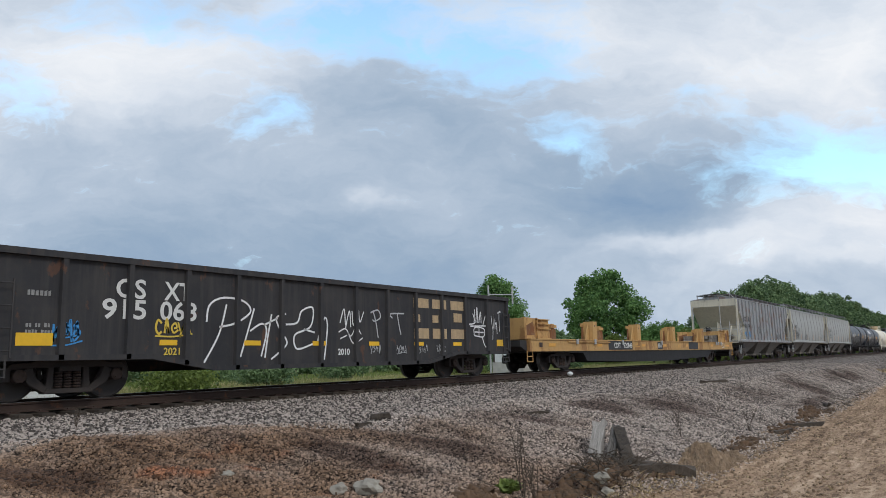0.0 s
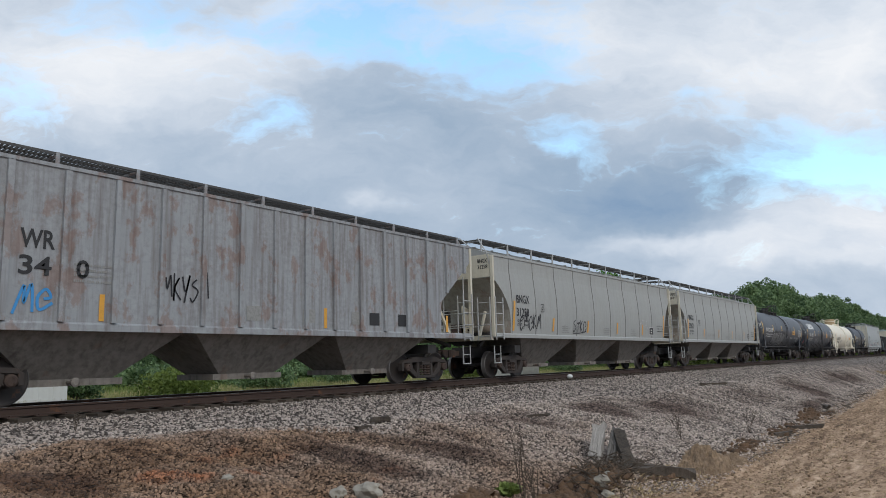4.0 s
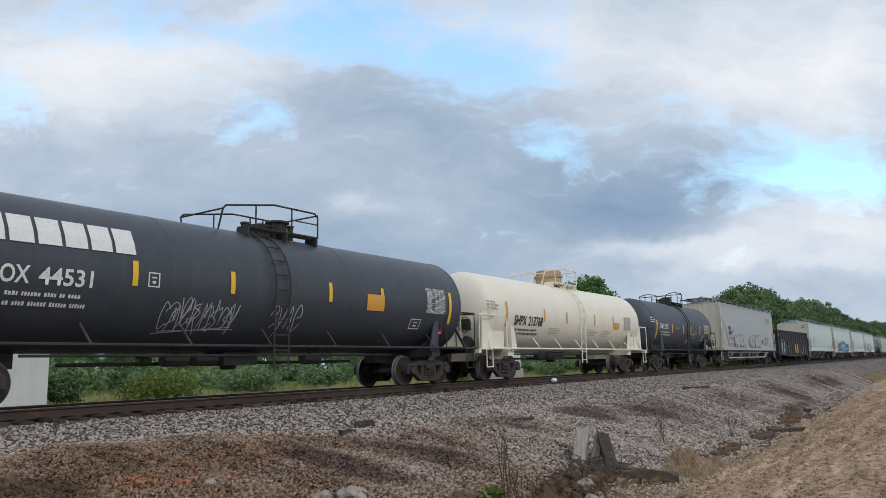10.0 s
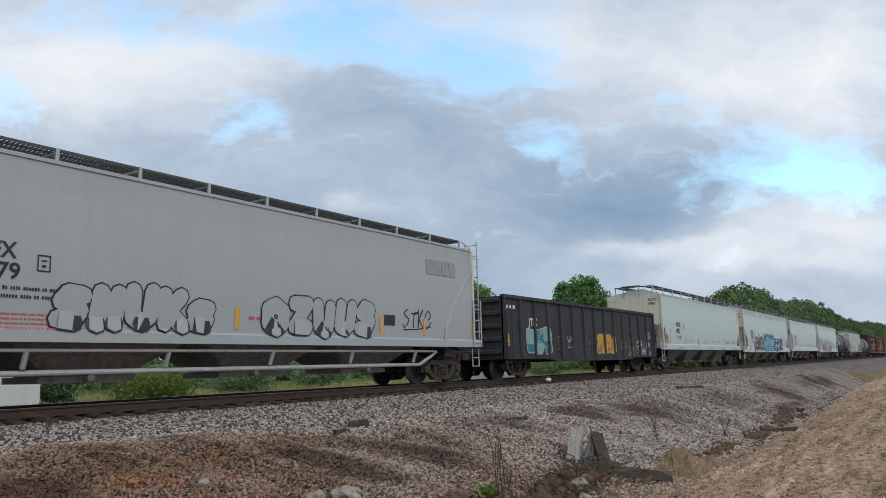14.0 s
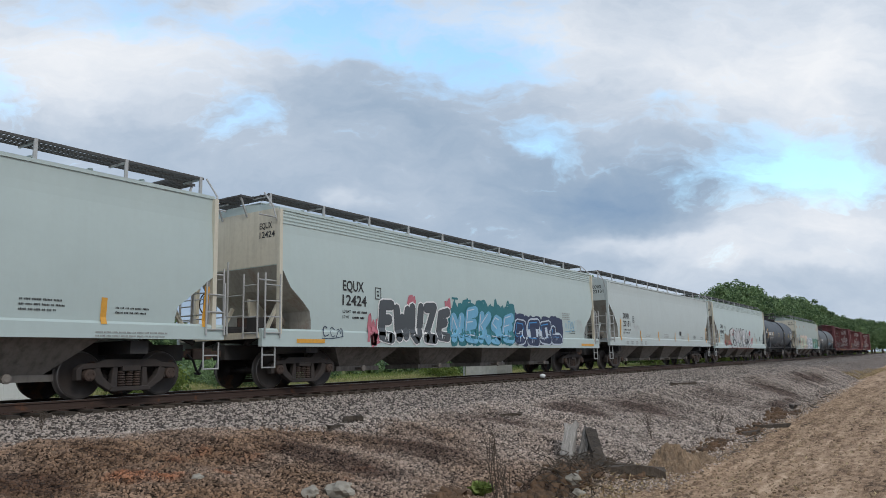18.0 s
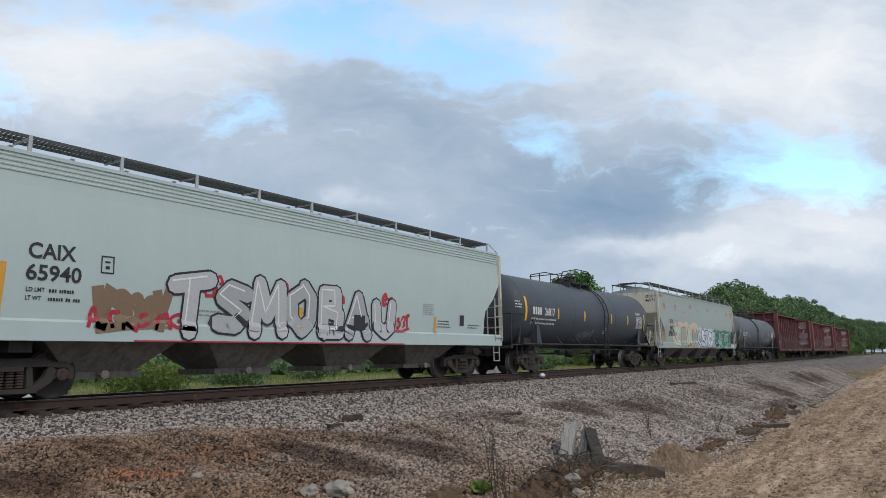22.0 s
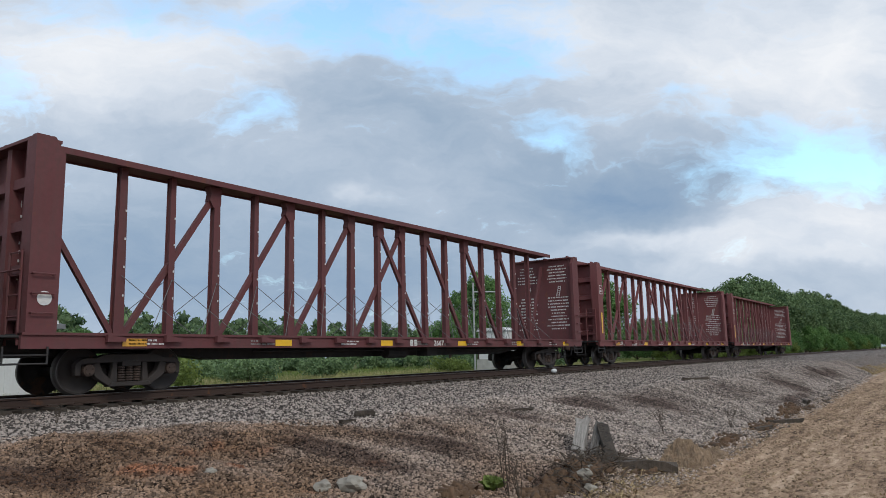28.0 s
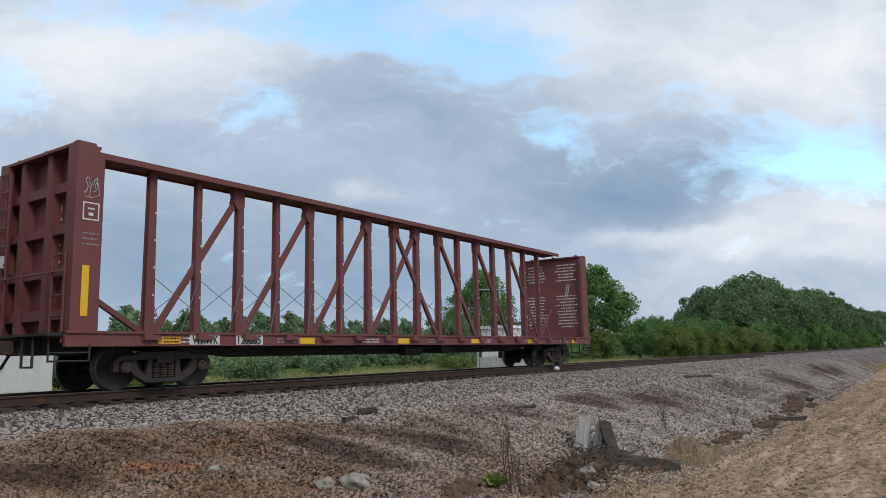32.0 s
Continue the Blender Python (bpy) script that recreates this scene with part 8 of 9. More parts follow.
def car_tank_last_black():
    c = tank(296.3, 312.1, "slate-black tank car with white lettering", "tank_blue", r=1.50, zc=2.52, ladder_x=0.8, dome_x=-0.2, gap=0.5, shift=-0.6)
    c.blocks(4, -6.0, 2.32, 0.82, 0.30, "white_mark", lift=0.02)
    c.text("26817", -4.95, 2.32, 0.30, M["white_mark"], width=0.95, lift=0.02)
    c.limits(-6.1, 2.12, 2.2, 2, "white_mark", 0.05, 0.17, 5, lift=0.02)
    c.lines(-7.5, 2.75, 0.5, 3, "white_mark", 0.05, 0.11, 8, lift=0.02)
    c.stripes((-6.65,), 2.05, 3.0, 0.16)
    c.stripes((-3.7, -0.9, 2.4, 4.7), 2.2, 2.65, 0.13)
    scribble(c, -1.1, 0.6, 1.35, 1.85, "silver", 0.02, 6, 5, "faint white scrawl")
    c.frame_mark(1.7, 1.7, 0.3, 0.25)
    c.text("SR-8754", 6.0, 2.75, 0.14, M["white_mark"], "small_lettering", lift=0.02)
    tank_table(c, 6.0, 2.05, 1.0, 0.6, seed=9)
    c.stripes((7.25,), 1.9, 2.8, 0.12)


def car_hopper_old():
    c = pellet(312.9, 332.2, "faded grey-green hopper with rust and graffiti", "46571", "old_grey", False, 43, 0.33, "cream", "slant", mark="UTCX", tx=-7.3, letter=0.22, zs=1.36, eave=4.25, slope="cream", end_in=0.4, cutline=((3.05, 0.0), (2.0, 1.0), (1.7, 1.08), (1.35, 1.1)))
    letters(c, "ZEAN", -6.5, -1.35, 1.06, 2.52, ("mint", "faded"), "tawny", 0.05, 0.30, "peach", None, 3, "faded graffiti lettering outlined in pale peach", 0.1)
    letters(c, "OSZCE", -1.3, 3.1, 1.06, 2.3, ("ice", "white"), "navy", 0.06, 0.36, "ice", None, 13, "pale blue graffiti lettering outlined in navy")
    letters(c, "DAZEK", 3.3, 7.9, 1.06, 2.25, ("green", "aqua"), "mint", 0.045, 0.36, "green", None, 23, "dark green graffiti lettering with pale outlines")
    c.patch("graffiti_band", 7.9, 9.2, 1.1, 1.3, GRAFFITI["ice"], 0.012)
    scribble(c, -7.6, -6.3, 1.75, 2.15, "black", 0.06, 5, 7)
    scribble(c, -6.6, -6.2, 1.95, 2.3, "pink", 0.09, 2, 8)
    scribble(c, -4.2, -3.0, 1.08, 1.35, "maroon", 0.05, 5, 9)
    scribble(c, 8.0, 9.1, 1.5, 2.4, "black", 0.05, 5, 19)
    c.stripes((-8.0,), 1.42, 2.4, 0.13, "amber_mark", 0.05)
    c.stripes((-4.3, -1.9, 1.3, 5.0), 1.5, 2.0, 0.13, "amber_mark")


def car_tank_grey():
    c = tank(334.4, 350.8, "weathered slate-grey tank car with a mid belt", "tank_grey", r=1.47, zc=2.45, ladder_x=-1.15, dome_x=-0.45, belt=True, gap=0.6, shift=-0.85)
    c.text("CRCX", -5.9, 2.12, 0.28, M["white_mark"], "reporting_mark", width=0.72, lift=0.02)
    c.text("8395", -5.05, 2.12, 0.28, M["white_mark"], width=0.75, lift=0.02)
    c.limits(-6.0, 1.92, 1.6, 2, "white_mark", 0.05, 0.14, 5, lift=0.02)
    c.stripes((-7.1, 7.4), 1.7, 2.7, 0.12, "amber_mark")
    c.stripes((2.2, 5.0), 2.0, 2.5, 0.1, "amber_mark")
    c.frame_mark(-3.6, 2.0, 0.28, 0.3)
    scribble(c, 3.3, 5.0, 1.75, 2.05, "sky", 0.05, 5, 5, "faint blue spray tag")
    tank_table(c, 6.3, 2.0, 1.0, 0.55, seed=12)
    c.frame_mark(5.2, 1.7, 0.45, 0.3)


def car_beam_one():
    c = centre_beam(351.9, 375.0, "oxide-red centre-beam lumber car, empty", "red", 3, True)
    bulkhead_print(c, 4)
    c.text("26671", 0.6, 0.91, 0.15, M["white_mark"], width=0.62)
    c.blocks(2, -0.6, 0.90, 0.4, 0.18, "white_mark")
    bm = B()
    lathe(bm, [(0.10, -1.552), (0.13, -1.552), (0.13, -1.545), (0.10, -1.545)], "y", (-c.h + 0.35, 0, 1.75), 20)
    box(bm, -c.h + 0.28, -c.h + 0.42, -1.551, -1.545, 1.73, 1.77)
    c.part("round_emblem", bm, "white_mark", "small round white emblem")


def car_beam_two():
    c = centre_beam(377.0, 400.0, "oxide-red centre-beam lumber car with yellow stripe", "red_pale", 13)
    bulkhead_print(c, 14)
    c.text("37686", -7.55, 0.90, 0.19, M["white_mark"], width=0.72)
    c.text("WC", -8.9, 0.90, 0.19, M["white_mark"], "reporting_mark", width=0.4)
    c.patch("yellow_panel", -c.h + 0.28, -c.h + 0.42, 1.45, 2.4, "yellow_mark", 0.012, "tall yellow reflective panel")
    c.frame_mark(-c.h + 0.2, 3.25, 0.36, 0.4)


def car_beam_three():
    c = centre_beam(402.0, 425.0, "last oxide-red centre-beam lumber car, empty", "red_pale", 23)
    bulkhead_print(c, 24)
    for x0, x1 in ((-8.9, -8.14), (-7.7, -6.93)):
        c.patch("white_panel", x0, x1, 0.885, 1.10, "white_mark", 0.010, "white panel behind the number")
    c.text("120265", -7.65, 0.905, 0.17, M["black_mark"], width=0.66, lift=0.02)
    c.text("WRWK", -8.84, 0.905, 0.17, M["black_mark"], "reporting_mark", width=0.66, lift=0.02)
    c.patch("yellow_panel", -c.h + 0.24, -c.h + 0.38, 1.42, 2.36, "yellow_mark", 0.012, "tall yellow reflective panel")
    c.frame_mark(-c.h + 0.2, 3.22, 0.32, 0.34)
    scribble(c, -c.h + 0.22, -c.h + 0.52, 3.7, 4.1, "silver", 0.012, 4, 5, "faint white scrawl")
    for z in (2.75, 2.85, 2.95):
        c.lines(-c.h + 0.22, z, 0.3, 1, "grey_mark", 0.035, 0.07, int(z * 100))
    bm = B()
    box(bm, -c.h - 0.02, -c.h + 0.02, 1.05, 1.2, 2.5, 2.75)
    c.part("rear_marker", bm, "white_mark", "small white tail marker")


for build in (car_gondola_black, car_flat, car_hopper_ribbed, car_hopper_grey_one, car_hopper_grey_two, car_tank_black_one, car_tank_black_two, car_tank_white, car_tank_slate, car_hopper_pressure,
              car_gondola_charcoal, car_pellet_white, car_pellet_mural, car_pellet_clean, car_pellet_silver, car_tank_last_black, car_hopper_old, car_tank_grey, car_beam_one, car_beam_two, car_beam_three):
    build()


# ---------------- beyond the track ----------------
def make_shelter():
    """Low white building whose end shows at the edge of the field."""
    b = tagged(new("shed"), "low white metal shed with a grey roof", "shed")
    b.location = (0, 0, -0.62)
    x0, x1, y0, y1 = -14.0, 12.1, 24.0, 31.0
    part("wall", box(B(), x0, x1, y0, y1, 0, 2.35), M["siding"], b)
    bm = B()
    for k in range(int((x1 - x0) / 0.45)):
        box(bm, x0 + 0.45 * k, x0 + 0.45 * k + 0.03, y0 - 0.012, y0, 0.02, 2.3)
    part("wall_seams", bm, M["siding"], b)
    bm = B()
    prism(bm, [(y0 - 0.3, 2.35), (y1 + 0.3, 2.35), (y1 + 0.3, 2.5), ((y0 + y1) / 2, 2.95), (y0 - 0.3, 2.5)], "x", x0 - 0.3, x1 + 0.3)
    part("roof", bm, M["roofing"], b, "flat grey roof with pale patches")
    bm = B()
    for k in range(4):
        prism(bm, [(8.2 + k * 1.1, 2.5), (8.9 + k * 1.1, 2.5), (8.9 + k * 1.1, 2.62)], "y", y0 - 0.25, y0 + 0.9)
    part("roof_vent", bm, M["siding"], b)
    part("beige_band", box(B(), x0, x1 - 1.5, y0 - 0.02, y0 - 0.004, 0.95, 1.15), M["cream"], b)


def make_bungalow():
    b = tagged(new("signal_cabinet"), "pale concrete base and white signal cabinet", "cabinet")
    b.location = (36.8, 21.2, -0.62)
    part("base", box(B(), 0, 1.9, 0, 2.1, 0, 0.95), M["concrete"], b)
    bm = B()
    box(bm, 0.1, 1.8, 0.1, 2.0, 0.95, 2.6)
    bmesh.ops.bevel(bm, geom=bm.edges[:], offset=0.03, segments=1, affect="EDGES")
    cab = part("cabinet", bm, M["siding"], b)
    part("door", box(B(), 0.075, 0.098, 0.5, 1.5, 1.05, 2.5), M["siding"], cab)
    part("lid", prism(B(), [(0.0, 2.6), (2.1, 2.6), (1.9, 2.78), (0.2, 2.78)], "x", -0.02, 1.92), M["siding"], b)
    m = tagged(new("antenna_mast"), "thin grey mast with a cross arm and whip antenna", "mast")
    m.location = (33.0, 21.0, -0.62)
    part("pole", rod(B(), (0, 0, 0), (0, 0, 5.1), 0.05, 8), M["mast"], m)
    part("cross_arm", rod(B(), (0, 0, 4.6), (1.0, -0.9, 4.6), 0.035, 6), M["mast"], m)
    bm = rod(B(), (1.0, -0.9, 4.1), (1.0, -0.9, 5.05), 0.045, 6)
    for z in (4.2, 4.45, 4.7, 4.95):
        rod(bm, (0.85, -0.9, z), (1.15, -0.9, z), 0.015, 5)
    part("antenna", bm, M["mast"], m)


make_shelter()
make_bungalow()


def leaf_cloud(pts, size, rng, spread=0.6):
    """Small folded leaf sprays at the points."""
    n = len(pts)
    u = rng.normal(size=(n, 3))
    u /= np.linalg.norm(u, axis=1)[:, None]
    w = rng.normal(size=(n, 3))
    w -= (w * u).sum(1)[:, None] * u
    w /= np.linalg.norm(w, axis=1)[:, None]
    s = (size * (0.6 + 0.8 * rng.random(n)))[:, None]
    nrm = np.cross(u, w)
    a, b, c, d = pts - u * s, pts + w * s * 0.55 + nrm * s * 0.2, pts + u * s, pts - w * s * 0.55 + nrm * s * 0.2
    v = np.stack([a, b, c, d], 1).reshape(-1, 3)
    i = np.arange(n) * 4
    f = np.concatenate([np.stack([i, i + 1, i + 2], 1), np.stack([i, i + 2, i + 3], 1)])
    return v, f


def cloud_mesh(name, v, f, material):
    me = bpy.data.meshes.new(name)
    me.vertices.add(len(v))
    me.vertices.foreach_set("co", np.asarray(v, float).reshape(-1))
    me.loops.add(f.size)
    me.loops.foreach_set("vertex_index", f.reshape(-1).astype(np.int32))
    me.polygons.add(len(f))
    me.polygons.foreach_set("loop_start", np.arange(0, f.size, 3))
    me.update(calc_edges=True)
    me.materials.append(material)
    return me


def crown_points(rng, blobs, count, shell=0.45):
    pts = []
    vol = np.array([r ** 2.1 for *_, r in blobs])
    for (cx, cy, cz, r), k in zip(blobs, (count * vol / vol.sum()).astype(int)):
        d = rng.normal(size=(k, 3))
        d /= np.linalg.norm(d, axis=1)[:, None]
        rad = r * (1 - shell * rng.random(k) ** 1.5) * (1 + 0.16 * np.sin(d[:, 0] * 5 + cx) * np.cos(d[:, 2] * 6 + cy))
        pts.append(np.array([cx, cy, cz]) + d * rad[:, None] * np.array([1, 1, 0.88]))
    return np.concatenate(pts)


def core_mesh(blobs, k):
    """Rough lumps that fill the heart of each leaf clump."""
    ball = B()
    bmesh.ops.create_icosphere(ball, subdivisions=2, radius=1)
    unit = np.array([v.co[:] for v in ball.verts])
    tri = np.array([[v.index for v in f.verts] for f in ball.faces])
    ball.free()
    vs, fs = [], []
    for j, (x, y, z, r) in enumerate(blobs):
        wave = 1 + 0.22 * np.sin(unit[:, 0] * 4 + j) * np.cos(unit[:, 1] * 5 + j * 2) * np.sin(unit[:, 2] * 4.5 + j)
        vs.append(np.array([x, y, z]) + unit * (r * k * wave)[:, None])
        fs.append(tri + j * len(unit))
    return np.concatenate(vs), np.concatenate(fs)


def with_core(v, f, blobs, k):
    cv, cf = core_mesh(blobs, k)
    return np.concatenate([v, cv]), np.concatenate([f, cf + len(v)])


def tree_kit(seed, height, width, leaf, count, low=0.22):
    """Trunk, limbs and crown meshes of a broad-leaved tree."""
    rng, r = np.random.default_rng(seed), random.Random(seed)
    bm = B()
    fork = height * low
    rod(bm, (0, 0, -0.3), (0, 0, fork), height * 0.028, 9, height * 0.021)
    rod(bm, (0, 0, fork), (0.2, 0.1, height * 0.75), height * 0.021, 8, height * 0.006)
    trunk = mesh_of("trunk", bm, M["bark"])
    blobs, bm = [], B()
    n = 26
    for k in range(n):
        a, f = k * 2.4 + r.uniform(-0.4, 0.4), (k + 0.5) / n
        z = height * (low + 0.12 + (0.92 - low - 0.2) * f) + r.uniform(-0.3, 0.3)
        reach = width / 2 * math.sin(math.pi * min(1, 0.22 + f * 0.74)) * r.uniform(0.55, 0.85)
        x, y = math.cos(a) * reach, math.sin(a) * reach
        blobs.append((x, y, z, width * r.uniform(0.105, 0.185)))
        rod(bm, (0, 0, max(fork, z - height * 0.22)), (x * 0.85, y * 0.85, z), height * 0.009, 6, height * 0.003)
    blobs.append((0, 0, height * 0.88, width * 0.15))
    for k in range(10):
        a, z = k * 2.1 + r.uniform(-0.5, 0.5), height * r.uniform(low + 0.3, 0.95)
        reach = width * r.uniform(0.34, 0.46) * math.cos(max(0, z / height - 0.55) * 2.6)
        blobs.append((math.cos(a) * reach, math.sin(a) * reach, z, width * r.uniform(0.05, 0.09)))
    limbs = mesh_of("branchwork", bm, M["bark"])
    v, f = leaf_cloud(crown_points(rng, blobs, int(count * 1.5), 0.6), width * 0.0165, rng)
    v, f = with_core(v, f, blobs, 0.34)
    return trunk, limbs, cloud_mesh("crown", v, f, M[leaf])


KITS = [tree_kit(3, 10.5, 7.4, "leaf", 9500), tree_kit(5, 11.0, 9.5, "leaf", 13000), tree_kit(8, 11.5, 11.0, "leaf_dark", 15000, 0.12), tree_kit(13, 9.5, 9.5, "leaf_dark", 13000, 0.1), tree_kit(21, 6.5, 6.5, "leaf", 9000, 0.08), tree_kit(34, 4.0, 5.0, "leaf_light", 7000, 0.06)]


def tree(kit, x, y, turn, k=1.0, label="broad-leaved green tree at the field's edge", name="tree"):
    t = tagged(new(name), label, "tree" if name == "tree" else "bush", "trees beyond the track")
    t.matrix_basis = pose(x, y, -0.65, 0, 0, turn) @ Matrix.Diagonal((k, k, k, 1))
    for n, me in zip(("trunk", "branchwork", "crown"), KITS[kit]):
        part(n, me, None, t)


def plant_trees():
    rng = random.Random(4)
    tree(0, 67, 42.0, 20, 1.02, "slender broad-leaved tree beside the antenna mast")
    tree(0, 55.5, 38.0, 70, 0.55, "young tree beside the antenna mast")
    tree(1, 82.8, 36.0, 140, 1.08, "tall broad-leaved tree standing alone")
    tree(5, 78, 33.0, 10, 0.9, name="bush", label="light green shrub below the trees")
    for x, y, kit, k in ((82, 30.0, 4, 0.74), (88, 28.5, 4, 0.72), (93, 32.0, 4, 0.86), (97, 29.0, 4, 0.78), (102, 27.5, 4, 0.70), (106, 31.0, 4, 0.88), (111, 28.5, 4, 0.82)):
        tree(kit, x, y, rng.uniform(0, 360), k, "leafy young tree by the track")
    for x, y in ((80, 25.5), (86, 25.0), (91.5, 24.6), (97, 24.6), (102, 24.4), (109, 24.4), (116, 24.2)):
        tree(5, x, y, rng.uniform(0, 360), rng.uniform(0.75, 1.05), name="bush", label="light green shrub by the track")
    # the wood along the track: two swells with a dip between them
    for x, y, kit, hgt in ((116, 31, 2, 9.6), (123, 30, 3, 11.2), (131, 31, 2, 13.2), (139, 30, 3, 13.2), (147, 31, 2, 15.2), (156, 30, 3, 14.8), (166, 31, 2, 15.3), (176, 30, 3, 14.0), (186, 31, 2, 13.2),
                           (196, 30, 3, 14.5), (206, 31, 2, 15.9), (217, 30, 3, 16.3), (229, 31, 2, 16.6), (242, 30, 3, 15.6), (256, 31, 2, 16.2), (270, 30, 3, 15.0), (286, 31, 2, 15.6), (304, 30, 3, 14.6), (324, 31, 2, 14.6), (346, 30, 3, 15.2), (372, 31, 2, 16.0), (400, 30, 3, 17.0), (430, 31, 2, 18.0), (465, 30, 3, 18.5), (510, 31, 2, 20.0), (565, 30, 3, 21.0), (640, 31, 2, 23.0), (740, 30, 3, 25.0),
                           (150, 40, 3, 13.5), (165, 39, 2, 14.5)):
        tree(kit, x, y + rng.uniform(-0.7, 0.7), rng.uniform(0, 360), hgt / (11.5 if kit == 2 else 9.5) * 1.0, "dark green tree in the dense wood along the track")
    x, k = 120.0, 0
    while x < 300:
        tree(4 + k % 2, x + rng.uniform(-2, 2), 23.6 + rng.uniform(-0.4, 1.0), rng.uniform(0, 360), rng.uniform(0.6, 1.0), name="bush", label="green shrub at the edge of the wood")
        x += 6.5 + 0.02 * (x - 120)
        k += 1
    # trees behind the shed and along the field
    for x, y, kit, s in ((38, 70, 1, 0.72), (44, 92, 3, 0.95), (33, 95, 3, 0.9), (58, 96, 2, 0.8), (72, 84, 4, 0.9), (84, 92, 3, 0.75), (100, 88, 2, 0.72), (118, 84, 3, 0.8), (130, 76, 2, 0.8), (108, 62, 4, 0.9), (118, 56, 4, 1.0), (20, 92, 3, 0.8)):
        tree(kit, x, y, rng.uniform(0, 360), s * 0.6, "green tree in the row behind the field")


plant_trees()


def far_wood():
    rng = np.random.default_rng(77)
    blobs = []
    for k in range(215):
        x = -25 + 2.2 * k + rng.uniform(-0.8, 0.8)
        y = 106 + 7 * math.sin(k * 0.11) + rng.uniform(-5, 5)
        hgt = 8.5 + 0.6 * math.sin(k * 0.37) + 0.7 * math.sin(k * 1.3) + rng.uniform(-0.5, 0.9) + 0.009 * max(0, x - 60)
        for z, w in ((2.2, 2.4), (5.0, 2.4), (hgt - 4.4, 2.2), (hgt - 2.6, 1.7), (hgt - 1.3, 1.1)):
            blobs.append((x + rng.uniform(-1, 1), y + rng.uniform(-1, 1), -0.6 + z, w * rng.uniform(0.8, 1.15)))
    v, f = leaf_cloud(crown_points(rng, blobs, 170000, 0.35), 0.33, rng)
    v, f = with_core(v, f, blobs, 0.66)
    tagged(new("far_wood", cloud_mesh("far_wood", v, f, M["leaf_dark"])), "dark green line of woods behind the field", "woods", kind="stuff")
    blobs = []
    for k in range(190):
        x = 6 + 0.75 * k + rng.uniform(-0.5, 0.5)
        y = 52 + 5 * math.sin(k * 0.13) + rng.uniform(-2, 2)
        blobs.append((x, y, -0.2 + rng.uniform(0, 0.7), rng.uniform(0.8, 1.5)))
    v, f = leaf_cloud(crown_points(rng, blobs, 40000, 0.4), 0.17, rng)
    v, f = with_core(v, f, blobs, 0.55)
    tagged(new("hedgerow", cloud_mesh("hedgerow", v, f, M["leaf_dark"])), "green hedgerow of low scrub across the field", "hedge", kind="stuff")


far_wood()


def shrub(x, y, w, hgt, leaf, seed, count=2600, label="yellow-green shrub in the grass beyond the rails"):
    rng = np.random.default_rng(seed)
    blobs = [(rng.uniform(-w, w) * 0.35, rng.uniform(-w, w) * 0.3, hgt * rng.uniform(0.3, 0.7), w * rng.uniform(0.18, 0.3)) for _ in range(9)]
    s = tagged(new("bush"), label, "bush", "shrubs beyond the rails")
    s.location = (x, y, ground_z(x, y))
    bm = B()
    for bx, by, bz, _ in blobs:
        rod(bm, (bx * 0.2, by * 0.2, -0.1), (bx, by, bz), 0.02, 5, 0.008)
    part("stems", bm, M["bark"], s)
    v, f = leaf_cloud(crown_points(rng, blobs, count, 0.6), 0.075, rng)
    part("foliage", cloud_mesh("foliage", v, f, M[leaf]), None, s)


for x, y, w, hh, leaf, seed in ((15.2, 22.5, 2.8, 1.35, "leaf_light", 1), (17.5, 25.5, 2.6, 1.2, "leaf_light", 2), (23.5, 27.5, 2.6, 1.5, "leaf_dark", 3), (13.6, 26.5, 2.0, 1.7, "leaf_dark", 4), (31, 30, 2.6, 1.4, "leaf_dark", 5), (40.5, 27.5, 2.4, 1.1, "leaf_light", 6), (46, 30, 2.6, 1.2, "leaf_dark", 7), (27, 33, 2.6, 1.3, "leaf_dark", 8), (56, 28, 2.2, 1.1, "leaf_dark", 9)):
    shrub(x, y, w, hh, leaf, seed)


def grass(name, count, area, tall, material, label, seed, lean=0.35):
    rng = np.random.default_rng(seed)
    x0, x1, y0, y1 = area
    x = x0 + (x1 - x0) * rng.random(count) ** 1.5
    y = y0 + (y1 - y0) * rng.random(count) ** 1.2
    z = np.array([ground_z(float(a), float(b)) for a, b in zip(x, y)])
    h = tall * (0.5 + 0.9 * rng.random(count))
    a = rng.random(count) * 6.28
    w = 0.012 + 0.02 * rng.random(count)
    p = np.stack([x, y, z - 0.03], 1)
    side = np.stack([np.cos(a), np.sin(a), 0 * a], 1) * w[:, None]
    tip = p + np.stack([rng.normal(0, lean, count) * h, rng.normal(0, lean, count) * h, h], 1)
    v = np.stack([p - side, p + side, tip], 1).reshape(-1, 3)
    f = np.arange(count * 3).reshape(-1, 3)
    return tagged(new(name, cloud_mesh(name, v, f, material)), label, "grass", kind="stuff")


grass("field_grass", 60000, (3, 80, 18.2, 34), 0.34, M["grass"], "dry yellow-green grass beyond the rails", 1)
grass("dry_straw", 2600, (56, 92, 4.5, 5.5), 0.14, M["straw"], "pale dry straw at the foot of the far bank", 5, 0.8)
grass("straw_litter", 900, (9.3, 12.0, 3.7, 4.4), 0.07, M["straw"], "pale dry grass litter at the foot of the bank", 6, 1.6)
grass("dirt_litter", 1800, (7.0, 40, 0.8, 3.9), 0.05, M["straw"], "bits of pale straw scattered on the graded dirt", 7, 2.0)
grass("field_green_grass", 30000, (10, 110, 22, 50), 0.3, M["leaf_light"], "green grass in the field", 2)


